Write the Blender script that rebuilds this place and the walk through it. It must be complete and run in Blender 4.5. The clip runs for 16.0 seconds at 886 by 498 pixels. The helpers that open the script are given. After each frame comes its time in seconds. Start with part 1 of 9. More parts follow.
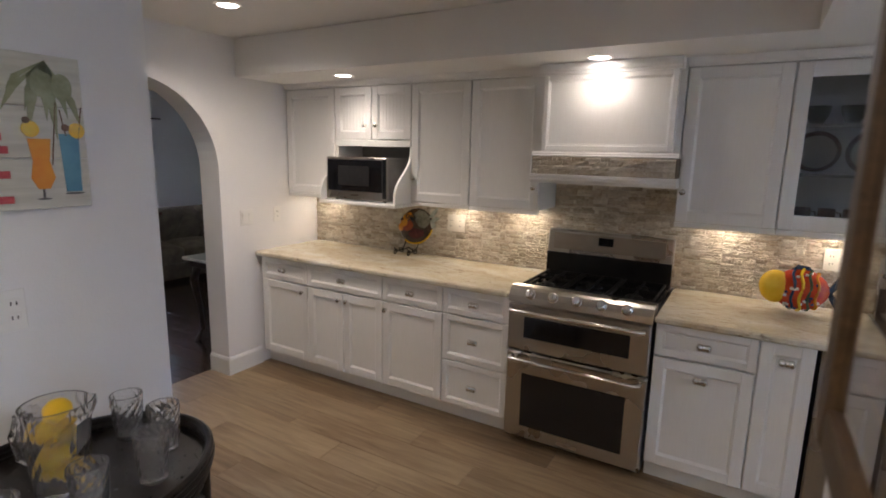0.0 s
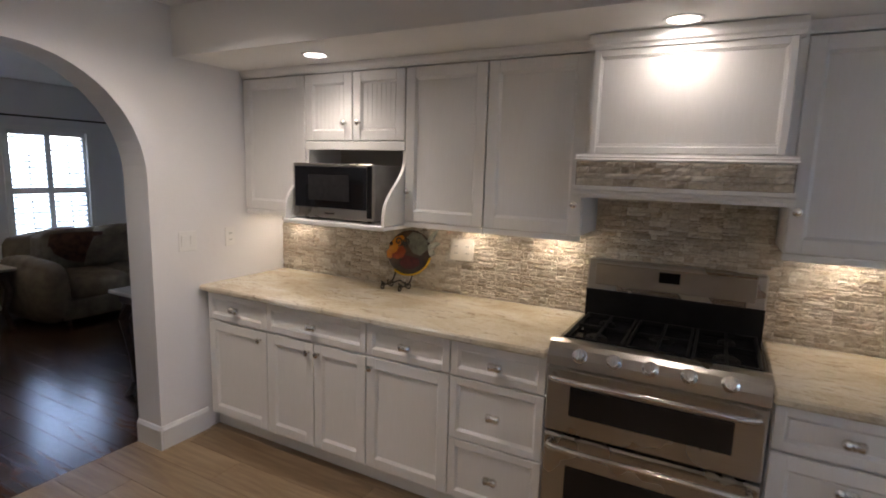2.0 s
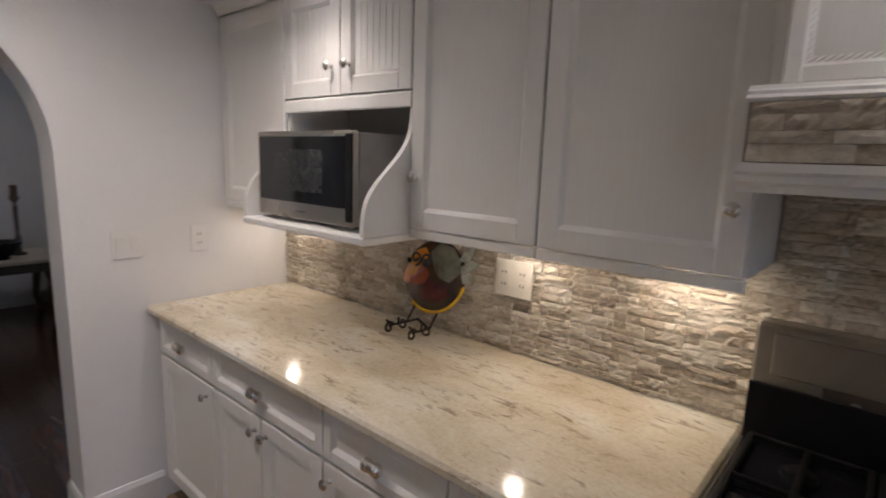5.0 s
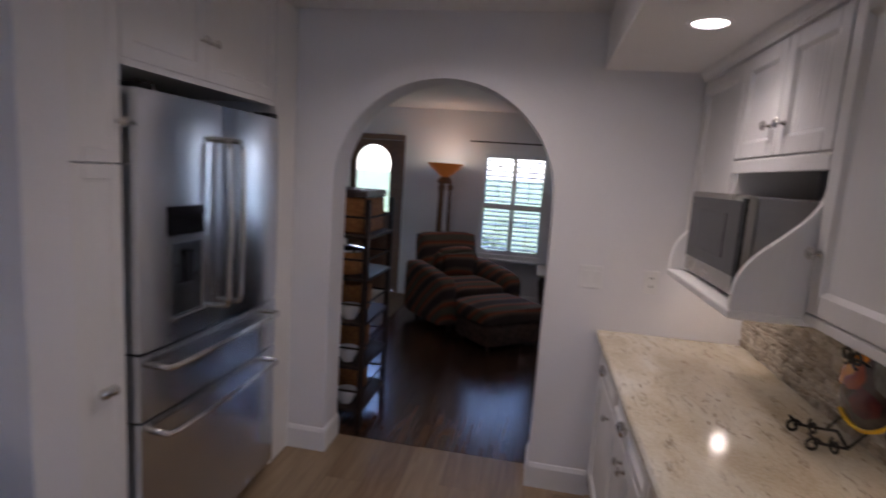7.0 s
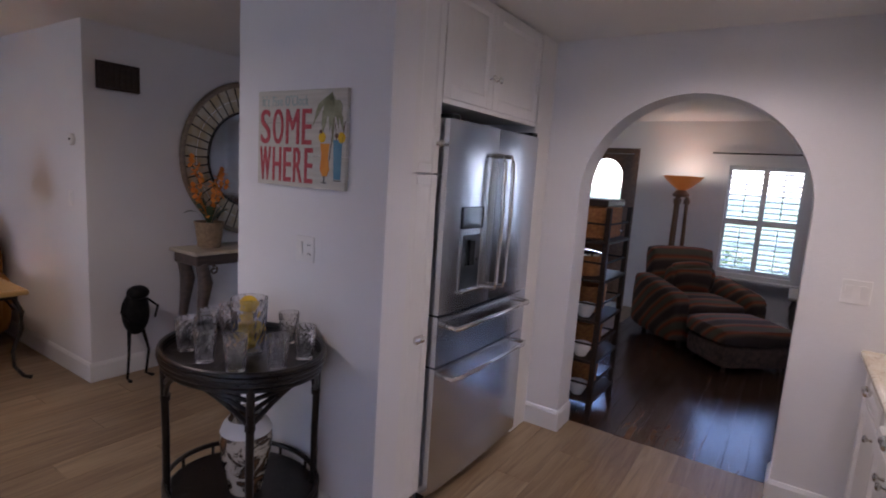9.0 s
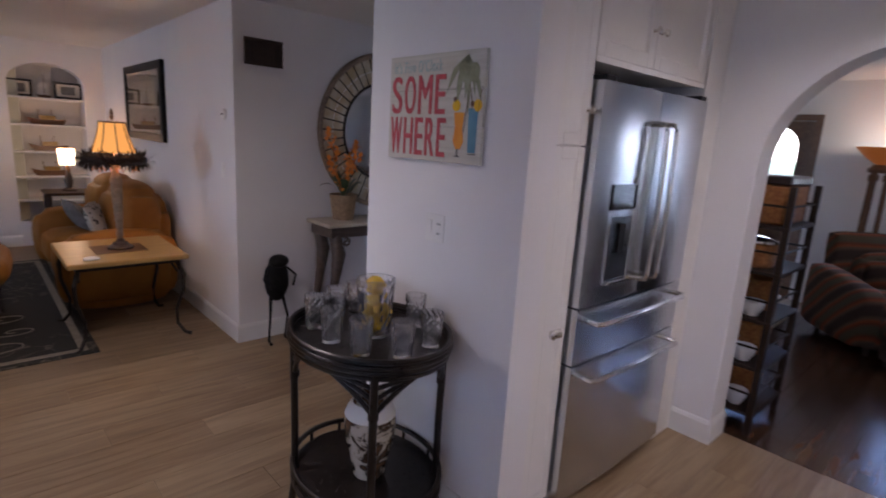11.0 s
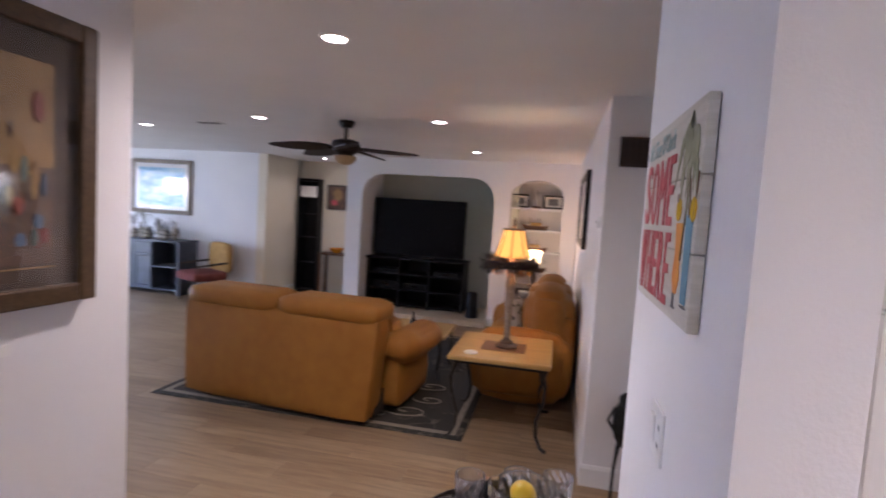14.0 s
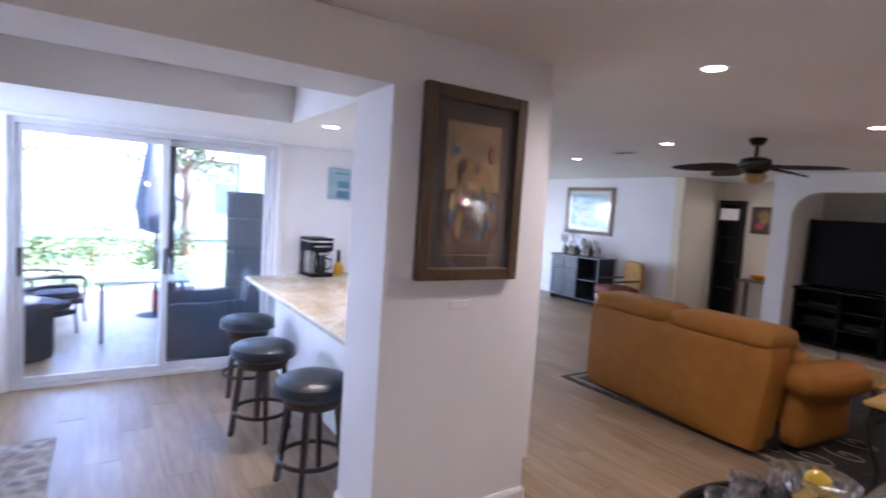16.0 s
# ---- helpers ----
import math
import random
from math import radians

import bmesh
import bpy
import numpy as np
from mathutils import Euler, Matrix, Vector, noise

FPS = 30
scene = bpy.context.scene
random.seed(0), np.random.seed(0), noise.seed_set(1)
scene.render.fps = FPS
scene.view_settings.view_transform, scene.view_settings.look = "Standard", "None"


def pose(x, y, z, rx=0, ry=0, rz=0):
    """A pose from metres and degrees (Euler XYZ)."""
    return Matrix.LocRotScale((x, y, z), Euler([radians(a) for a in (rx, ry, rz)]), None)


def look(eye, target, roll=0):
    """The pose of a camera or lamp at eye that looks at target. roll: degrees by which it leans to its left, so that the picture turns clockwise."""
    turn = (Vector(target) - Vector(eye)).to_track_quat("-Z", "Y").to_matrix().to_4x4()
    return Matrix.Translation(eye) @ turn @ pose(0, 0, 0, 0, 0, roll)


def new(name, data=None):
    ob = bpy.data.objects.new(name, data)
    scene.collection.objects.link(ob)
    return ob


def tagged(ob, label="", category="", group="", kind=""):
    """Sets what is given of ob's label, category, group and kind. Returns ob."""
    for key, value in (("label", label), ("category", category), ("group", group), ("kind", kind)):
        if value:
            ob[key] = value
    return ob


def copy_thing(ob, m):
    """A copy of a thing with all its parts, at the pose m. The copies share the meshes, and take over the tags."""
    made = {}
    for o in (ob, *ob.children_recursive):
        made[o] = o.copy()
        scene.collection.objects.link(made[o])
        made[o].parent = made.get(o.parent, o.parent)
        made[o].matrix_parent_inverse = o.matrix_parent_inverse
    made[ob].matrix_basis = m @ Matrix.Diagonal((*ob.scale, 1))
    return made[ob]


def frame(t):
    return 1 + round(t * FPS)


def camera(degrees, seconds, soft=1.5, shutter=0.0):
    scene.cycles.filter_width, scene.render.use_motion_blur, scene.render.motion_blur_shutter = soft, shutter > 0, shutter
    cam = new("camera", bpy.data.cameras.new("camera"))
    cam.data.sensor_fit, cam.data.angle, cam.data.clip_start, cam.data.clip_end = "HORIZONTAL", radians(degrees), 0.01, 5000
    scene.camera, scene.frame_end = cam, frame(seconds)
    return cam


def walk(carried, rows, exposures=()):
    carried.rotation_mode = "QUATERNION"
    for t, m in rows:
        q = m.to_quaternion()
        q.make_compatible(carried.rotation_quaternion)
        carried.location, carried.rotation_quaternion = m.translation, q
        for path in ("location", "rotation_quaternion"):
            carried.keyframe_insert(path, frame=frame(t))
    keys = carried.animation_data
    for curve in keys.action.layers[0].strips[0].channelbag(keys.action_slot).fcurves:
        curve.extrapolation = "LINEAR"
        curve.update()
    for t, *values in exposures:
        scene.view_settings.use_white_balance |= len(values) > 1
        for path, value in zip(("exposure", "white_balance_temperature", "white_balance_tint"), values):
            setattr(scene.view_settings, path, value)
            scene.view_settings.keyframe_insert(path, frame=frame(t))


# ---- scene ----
cam = camera(80.6, 16.0, 1.8, 0.5)
METRES, EYE, TILT, LEAN, TURN = 5.5, 1.63, 0.0, 0.0, 29.3
ROWS = [
    (0.0, 0.0, 0.0, 0.0, 0.3, -9.46, -1.83),
    (0.5, -0.0172, 0.0282, -0.0006, -1.37, -8.89, -1.58),
    (1.0, -0.0187, 0.0723, -0.0046, -1.52, -8.91, -1.51),
    (1.5, -0.0133, 0.1207, -0.0005, -1.26, -8.76, -1.52),
    (2.0, -0.0149, 0.1645, -0.0001, -0.99, -8.65, -1.6),
    (2.5, -0.0197, 0.2142, 0.0021, -1.06, -7.98, -1.71),
    (3.0, -0.0199, 0.269, -0.0035, -1.35, -8.08, -1.61),
    (5.5, 0.0482, 0.4053, -0.0111, 23.24, -11.04, -1.94),
    (6.0, 0.0795, 0.4157, -0.0041, 39.7, -10.81, -2.56),
    (6.5, 0.1043, 0.4292, -0.0005, 57.9, -9.35, -3.23),
    (7.0, 0.1307, 0.4237, 0.0034, 71.17, -8.29, -3.9),
    (7.5, 0.1629, 0.4057, 0.0057, 81.17, -6.84, -4.12),
    (8.0, 0.189, 0.3933, 0.0015, 87.69, -7.0, -4.09),
    (8.5, 0.2009, 0.3872, -0.0028, 91.8, -7.29, -3.92),
    (11.0, 0.1584, 0.3699, -0.0043, 108.63, -12.0, -3.37),
    (11.5, 0.1289, 0.3711, 0.0, 115.26, -9.9, -3.37),
    (12.0, 0.0847, 0.368, 0.0012, 120.14, -8.89, -3.23),
    (12.5, 0.0332, 0.3705, 0.0062, 125.5, -7.77, -3.1),
    (13.0, -0.0106, 0.3775, 0.0082, 132.76, -6.47, -3.03),
    (13.5, -0.0442, 0.3909, 0.0136, 148.6, -4.87, -3.24),
    (14.0, -0.0608, 0.4125, 0.0129, 163.27, -4.32, -3.52),
    (14.5, -0.0724, 0.443, 0.0143, 174.12, -4.25, -3.55),
    (15.0, -0.0797, 0.4689, 0.0138, 185.28, -4.36, -3.6),
    (15.5, -0.0952, 0.4852, 0.0094, 196.9, -4.4, -3.57),
    (16.0, -0.1137, 0.5008, 0.0056, 208.06, -4.43, -3.65),
]
START = {0.0: look((0.045, 0.059, 1.688), (-0.950, 1.756, 1.326), 1.2), 0.5: look((-0.120, 0.144, 1.694), (-1.065, 1.872, 1.345), 1.0)}
PATH = [(t, START[t] if t in START else pose(0, 0, EYE, TILT, LEAN, TURN) @ pose(METRES * x, METRES * y, METRES * z, 90 + pitch, roll, yaw)) for t, x, y, z, yaw, pitch, roll in ROWS]
# seconds, stops, kelvin, tint
LIGHTING = [(0.0, 3.88, 6000, 18), (3.0, 3.6, 5900, 20), (5.5, 3.45, 5700, 20), (7.0, 2.98, 5650, 29), (8.5, 3.35, 5650, 33), (11.0, 3.68, 5600, 33),
            (12.5, 4.0, 5650, 32), (13.5, 4.22, 5650, 33), (14.5, 4.68, 5600, 31), (15.3, 4.58, 5600, 30), (16.0, 4.46, 5550, 30)]
walk(cam, PATH, LIGHTING)

# ---------------- world and lights ----------------
world = bpy.data.worlds.new("sky")
scene.world = world
world.use_nodes = True
wt = world.node_tree
sky = wt.nodes.new("ShaderNodeTexSky")
sky.sky_type = "NISHITA"
sky.sun_disc = False
sky.sun_elevation = radians(40)
sky.sun_rotation = radians(176)
wt.links.new(sky.outputs[0], wt.nodes["Background"].inputs[0])
wt.nodes["Background"].inputs[1].default_value = 0.15


def lamp(name, kind, energy, m, color=(1, 1, 1), **kw):
    d = bpy.data.lights.new(name, kind)
    d.energy, d.color = energy, color
    for key, value in kw.items():
        if key == "size":
            d.size = value
        elif key == "size_y":
            d.shape = "RECTANGLE"
            d.size_y = value
        elif key == "disk":
            d.shape, d.size = "DISK", value
        elif key == "spread":
            d.spread = value
        elif key == "angle":
            d.angle = value
        elif key == "soft":
            d.shadow_soft_size = value
        elif key == "cone":
            d.spot_size, d.spot_blend = value, 1.0
    o = new(name, d)
    o.matrix_world = m
    return o


SUN_FROM = Vector((math.sin(radians(176)) * math.cos(radians(40)), math.cos(radians(176)) * math.cos(radians(40)), math.sin(radians(40))))
lamp("sun", "SUN", 3.0, look(SUN_FROM * 30, (0, 0, 0)), (1.0, 0.95, 0.88), angle=radians(0.5))
# daylight lamps: a front window, plus added, unseen openings in dining room and kitchen
lamp("sky_dining", "AREA", 3.4, pose(7.9, -3.0, 1.2, 0, 90, 0), (0.75, 0.86, 1.0), size=2.0, size_y=3.0)

lamp("sky_front", "AREA", 1.2, pose(-7.46, 3.905, 1.29, 0, -90, 0), (0.74, 0.86, 1.0), size=1.36, size_y=0.87)
# fill light in the added kitchen window, never in view
lamp("sky_kitchen", "AREA", 1.35, pose(2.55, 3.50, 1.55, -90, 0, 0), (0.72, 0.84, 1.0), size=1.10, size_y=0.95)

# ---------------- materials ----------------
def ramp_set(node, stops):
    r = node.color_ramp
    while len(r.elements) < len(stops):
        r.elements.new(0.5)
    for e, (p, c) in zip(r.elements, stops):
        e.position, e.color = p, (*c, 1)


class Mat:
    def __init__(self, name, rough=0.5, metal=0.0):
        self.m = bpy.data.materials.new(name)
        self.m.use_nodes = True
        self.t = self.m.node_tree
        self.b = self.t.nodes["Principled BSDF"]
        self.b.inputs["Roughness"].default_value = rough
        self.b.inputs["Metallic"].default_value = metal
        self.co = self.t.nodes.new("ShaderNodeTexCoord")

    def n(self, kind, **props):
        o = self.t.nodes.new(kind)
        for k, v in props.items():
            if k in o.inputs:
                o.inputs[k].default_value = v
        return o

    def link(self, a, b):
        self.t.links.new(a, b)

    def map(self, scale=(1, 1, 1), rot=(0, 0, 0), space="Object", shift=False):
        o = self.t.nodes.new("ShaderNodeMapping")
        o.inputs["Scale"].default_value = scale
        o.inputs["Rotation"].default_value = rot
        self.link(self.co.outputs[space], o.inputs["Vector"])
        if shift:
            info = self.t.nodes.new("ShaderNodeObjectInfo")
            mul = self.t.nodes.new("ShaderNodeMath")
            mul.operation = "MULTIPLY"
            mul.inputs[1].default_value = 37.0
            self.link(info.outputs["Random"], mul.inputs[0])
            self.link(mul.outputs[0], o.inputs["Location"])
        return o.outputs[0]

    def noise(self, scale, detail=4, rough=0.55, vec=None, distort=0.0):
        o = self.n("ShaderNodeTexNoise", Scale=scale, Detail=detail, Roughness=rough, Distortion=distort)
        self.link(vec if vec else self.co.outputs["Object"], o.inputs["Vector"])
        return o.outputs["Fac"]

    def ramp(self, fac, stops):
        o = self.t.nodes.new("ShaderNodeValToRGB")
        ramp_set(o, stops)
        self.link(fac, o.inputs["Fac"])
        return o.outputs["Color"]

    def mix(self, a, b, fac, mode="MIX"):
        o = self.t.nodes.new("ShaderNodeMix")
        o.data_type, o.blend_type = "RGBA", mode
        for sock, v in ((o.inputs["Factor"], fac), (o.inputs["A"], a), (o.inputs["B"], b)):
            if hasattr(v, "links") or hasattr(v, "is_linked"):
                self.link(v, sock)
            elif isinstance(v, (int, float)):
                sock.default_value = v
            else:
                sock.default_value = (*v, 1)
        return o.outputs["Result"]

    def color(self, c):
        if isinstance(c, tuple):
            self.b.inputs["Base Color"].default_value = (*c, 1)
        else:
            self.link(c, self.b.inputs["Base Color"])
        return self

    def rough(self, fac, lo, hi):
        o = self.t.nodes.new("ShaderNodeMapRange")
        o.inputs["To Min"].default_value, o.inputs["To Max"].default_value = lo, hi
        self.link(fac, o.inputs["Value"])
        self.link(o.outputs[0], self.b.inputs["Roughness"])
        return self

    def bump(self, fac, dist=0.001, strength=0.5):
        o = self.n("ShaderNodeBump", Strength=strength, Distance=dist)
        self.link(fac, o.inputs["Height"])
        self.link(o.outputs[0], self.b.inputs["Normal"])
        return self

    def emit(self, c, s):
        self.b.inputs["Emission Color"].default_value = (*c, 1)
        self.b.inputs["Emission Strength"].default_value = s
        return self

    def rnd(self, island=False):
        if island:
            return self.t.nodes.new("ShaderNodeNewGeometry").outputs["Random Per Island"]
        return self.t.nodes.new("ShaderNodeObjectInfo").outputs["Random"]


def speck(name, a, b, scale=6, rough=0.5, metal=0.0, bump=0.0, bscale=120, lo=0.35, hi=0.65):
    """A colour that drifts between a and b, with a fine relief."""
    q = Mat(name, rough, metal)
    f = q.noise(scale, 5)
    q.color(q.ramp(f, [(lo, a), (hi, b)]))
    q.rough(q.noise(scale * 3, 3), max(0.02, rough - 0.08), min(1, rough + 0.08))
    if bump:
        q.bump(q.noise(bscale, 3), bump)
    return q.m


def wood(name, stops, along=(1, 12, 12), scale=3, rough=0.4, bump=0.0006, shift=True):
    q = Mat(name, rough)
    v = q.map(along, shift=shift)
    g = q.noise(scale, 8, 0.62, v, 0.6)
    q.color(q.ramp(g, stops))
    q.rough(g, rough - 0.08, rough + 0.1)
    q.bump(g, bump)
    return q.m


def wall_paint(name, a, b):
    q = Mat(name, 0.75)
    f = q.noise(1.3, 4)
    q.color(q.ramp(f, [(0.35, a), (0.65, b)]))
    k = q.mix(q.noise(28, 5, 0.6), q.noise(140, 2), 0.35)
    q.bump(k, 0.004, 0.45)
    return q.m


WALL = wall_paint("wall_paint", (0.78, 0.77, 0.78), (0.82, 0.81, 0.81))
WALL_WARM = wall_paint("beige_wall_paint", (0.74, 0.67, 0.53), (0.78, 0.71, 0.57))
WALL_GREEN = wall_paint("sage_wall_paint", (0.56, 0.57, 0.48), (0.60, 0.61, 0.52))
CEIL = wall_paint("ceiling_paint", (0.78, 0.77, 0.75), (0.82, 0.81, 0.79))
TRIM = speck("trim_paint", (0.80, 0.80, 0.79), (0.84, 0.84, 0.83), 4, 0.4, bump=0.0004)


def cabinet_paint():
    q = Mat("cabinet_paint", 0.38)
    v = q.map((40, 40, 2.2))
    g = q.noise(5, 4, 0.5, v)
    f = q.noise(2.5, 3)
    q.color(q.mix(q.ramp(g, [(0.3, (0.76, 0.745, 0.72)), (0.7, (0.82, 0.81, 0.79))]), q.ramp(f, [(0.3, (0.77, 0.76, 0.735)), (0.7, (0.83, 0.82, 0.80))]), 0.5))
    q.rough(f, 0.32, 0.46)
    q.bump(g, 0.0006, 0.35)
    return q.m


CAB = cabinet_paint()
# glass cabinet shelves and microwave nook back, much darker than the cabinet paint
CAB_GREY = speck("grey_cabinet_board", (0.30, 0.29, 0.28), (0.36, 0.35, 0.33), 5, 0.6)


def steel_mat(name, c=(0.56, 0.54, 0.51), along=(2, 2, 160), rough=0.27):
    q = Mat(name, rough, 1.0)
    g = q.noise(4, 4, 0.5, q.map(along))
    f = q.noise(3, 3)
    q.color(q.mix(q.ramp(g, [(0.3, tuple(x * 0.92 for x in c)), (0.7, tuple(min(1, x * 1.06) for x in c))]), q.ramp(f, [(0.3, tuple(x * 0.95 for x in c)), (0.7, c)]), 0.4))
    q.rough(f, rough - 0.05, rough + 0.07)
    q.bump(g, 0.0002, 0.25)
    return q.m


STEEL = steel_mat("brushed_steel", (0.45, 0.42, 0.375))
STEEL_V = steel_mat("brushed_steel_upright", (0.62, 0.64, 0.67), (160, 160, 2), 0.21)
CHROME = speck("polished_nickel", (0.66, 0.64, 0.60), (0.72, 0.70, 0.67), 20, 0.16, 1.0)
BLACK = speck("black_plastic", (0.006, 0.006, 0.0065), (0.012, 0.012, 0.0125), 8, 0.42)
BLACK_GLASS = speck("black_glass", (0.008, 0.008, 0.01), (0.012, 0.012, 0.014), 3, 0.06)
BLACK.node_tree.nodes["Principled BSDF"].inputs["Specular IOR Level"].default_value = 0.18
IRON = speck("cast_iron", (0.008, 0.008, 0.008), (0.016, 0.0155, 0.015), 30, 0.5, 0.0, 0.0006)
IRON.node_tree.nodes["Principled BSDF"].inputs["Specular IOR Level"].default_value = 0.08
WIRE = speck("black_wrought_iron", (0.02, 0.018, 0.016), (0.045, 0.04, 0.035), 40, 0.5, 0.6, 0.0005)


def granite():
    q = Mat("cream_granite", 0.14)
    big = q.noise(2.4, 6, 0.6, q.map((1, 1.8, 1)), 0.6)
    fleck = q.noise(24, 7, 0.66, q.map((0.55, 1.9, 1), (0, 0, 0.55)), 0.7)
    cluster = q.noise(4.5, 5, 0.65, q.map((0.7, 1.5, 1), (0, 0, 0.5)), 0.5)
    fine = q.noise(95, 4, 0.7)
    base = q.ramp(big, [(0.30, (0.50, 0.40, 0.245)), (0.48, (0.64, 0.565, 0.41)), (0.66, (0.76, 0.73, 0.63))])
    vein = q.ramp(fleck, [(0.34, (1, 1, 1)), (0.40, (0.55, 0.55, 0.55)), (0.455, (0, 0, 0))])
    vein = q.mix((0, 0, 0), vein, q.ramp(cluster, [(0.40, (0.10, 0.10, 0.10)), (0.58, (1, 1, 1))]))
    c = q.mix(base, (0.19, 0.115, 0.055), vein)
    c = q.mix(c, q.ramp(fine, [(0.35, (0.42, 0.35, 0.26)), (0.6, (0.80, 0.77, 0.70))]), 0.22)
    q.color(c)
    q.rough(fleck, 0.07, 0.2)
    return q.m


GRANITE = granite()


def ledger(name, island):
    q = Mat(name, 0.72)
    r = q.rnd(island)
    base = q.ramp(r, [(0.0, (0.64, 0.58, 0.47)), (0.22, (0.44, 0.37, 0.28)), (0.45, (0.78, 0.74, 0.65)), (0.66, (0.58, 0.51, 0.40)), (0.84, (0.26, 0.195, 0.13)), (0.92, (0.50, 0.40, 0.28)), (1.0, (0.70, 0.65, 0.56))])
    f = q.noise(60, 7, 0.7, q.map((1, 1, 1.6), shift=not island))
    c = q.mix(base, q.ramp(f, [(0.3, (0.20, 0.16, 0.115)), (0.5, (0.54, 0.48, 0.38)), (0.7, (0.82, 0.78, 0.69))]), 0.42)
    q.color(c)
    q.bump(q.noise(60, 8, 0.7), 0.006, 0.8)
    return q.m


STONE = ledger("split_face_stone", False)
STONE_J = ledger("split_face_stone_far", True)
GROUT = speck("stone_joint", (0.16, 0.13, 0.10), (0.24, 0.20, 0.155), 30, 0.9)


def plank_tile(name, island):
    q = Mat(name, 0.42)
    r = q.rnd(island)
    v = q.map((0.7, 8.5, 1), shift=not island)
    g = q.noise(2.6, 8, 0.64, v, 0.9)
    f = q.noise(1.1, 4, 0.5, q.map((1, 1.6, 1), shift=not island))
    a = q.ramp(g, [(0.27, (0.12, 0.068, 0.034)), (0.45, (0.29, 0.190, 0.104)), (0.70, (0.49, 0.365, 0.23))])
    b = q.ramp(f, [(0.34, (0.20, 0.135, 0.082)), (0.66, (0.45, 0.355, 0.24))])
    c = q.mix(a, b, 0.42)
    tone = q.ramp(r, [(0, (0.72, 0.70, 0.655)), (0.5, (0.81, 0.795, 0.745)), (1, (0.89, 0.875, 0.815))])
    q.color(q.mix(c, tone, 1.0, "MULTIPLY"))
    q.rough(g, 0.34, 0.5)
    q.bump(g, 0.0008, 0.3)
    return q.m


TILE = plank_tile("wood_look_tile", False)
TILE_J = plank_tile("wood_look_tile_far", True)
TILE_GROUT = speck("tile_grout", (0.27, 0.20, 0.135), (0.33, 0.255, 0.175), 12, 0.85)


def dark_floor():
    q = Mat("dark_wood_floor", 0.2)
    v = q.map((1, 9, 1), shift=True)
    g = q.noise(3, 8, 0.6, v, 0.5)
    c = q.ramp(g, [(0.3, (0.030, 0.015, 0.009)), (0.55, (0.065, 0.034, 0.020)), (0.75, (0.11, 0.058, 0.033))])
    tone = q.ramp(q.rnd(), [(0, (0.7, 0.7, 0.7)), (1, (1.25, 1.2, 1.15))])
    q.color(q.mix(c, tone, 1.0, "MULTIPLY"))
    q.rough(g, 0.13, 0.26)
    q.bump(q.noise(14, 4, 0.5, v), 0.0012, 0.4)
    return q.m


DARKFLOOR = dark_floor()
DARKWOOD = wood("dark_stained_wood", [(0.3, (0.018, 0.011, 0.008)), (0.7, (0.06, 0.034, 0.022))], rough=0.35)
BROWNWOOD = wood("brown_wood", [(0.3, (0.09, 0.04, 0.018)), (0.7, (0.20, 0.10, 0.045))], rough=0.38)
LIGHTWOOD = wood("honey_wood", [(0.3, (0.34, 0.205, 0.055)), (0.7, (0.50, 0.34, 0.12))], rough=0.34)
GREYWOOD = wood("driftwood", [(0.3, (0.16, 0.12, 0.085)), (0.7, (0.30, 0.24, 0.175))], rough=0.55)
FRAME = wood("bronze_frame_wood", [(0.3, (0.055, 0.030, 0.013)), (0.7, (0.115, 0.068, 0.030))], along=(6, 6, 6), scale=9, rough=0.45)


def leather(name, a, b, rough=0.42):
    q = Mat(name, rough)
    f = q.noise(2.2, 5, 0.55)
    w = q.noise(9, 4)
    vor = q.n("ShaderNodeTexVoronoi", Scale=160.0)
    q.link(q.co.outputs["Object"], vor.inputs["Vector"])
    q.color(q.mix(q.ramp(f, [(0.3, a), (0.7, b)]), q.ramp(w, [(0.3, a), (0.7, b)]), 0.4))
    q.rough(w, rough - 0.08, rough + 0.1)
    q.bump(q.mix(vor.outputs["Distance"], w, 0.5), 0.002, 0.35)
    return q.m


TAN = leather("tan_leather", (0.25, 0.100, 0.013), (0.34, 0.150, 0.022), 0.55)
TAN.node_tree.nodes["Principled BSDF"].inputs["Specular IOR Level"].default_value = 0.28
NAVY = leather("black_blue_leather", (0.018, 0.026, 0.036), (0.035, 0.048, 0.062), 0.32)
CHAIRFAB = speck("brown_woven_fabric", (0.055, 0.034, 0.026), (0.12, 0.075, 0.055), 22, 0.9, bump=0.002, bscale=300)
SOFAFAB = speck("olive_brown_fabric", (0.135, 0.105, 0.072), (0.21, 0.17, 0.12), 9, 0.9, bump=0.002, bscale=260)
GREYFAB = speck("grey_fabric", (0.15, 0.145, 0.14), (0.22, 0.215, 0.21), 14, 0.9, bump=0.002, bscale=260)
WHITE = speck("white_plastic", (0.80, 0.79, 0.77), (0.84, 0.83, 0.81), 9, 0.35)
CREAMPL = speck("ivory_plastic", (0.66, 0.62, 0.54), (0.70, 0.66, 0.58), 9, 0.35)
YELLOW = speck("lemon_peel", (0.80, 0.50, 0.012), (0.88, 0.60, 0.03), 14, 0.38, bump=0.001, bscale=160)


def glass_mat(name, tint=(1, 1, 1), rough=0.0):
    q = Mat(name, rough)
    q.color(tint)
    q.b.inputs["Transmission Weight"].default_value = 1.0
    q.b.inputs["IOR"].default_value = 1.45
    return q.m


GLASS = glass_mat("clear_glass")
CUTGLASS = glass_mat("cut_crystal", (0.99, 0.99, 1.0), 0.06)
CUTGLASS.node_tree.nodes["Principled BSDF"].inputs["Transmission Weight"].default_value = 0.95


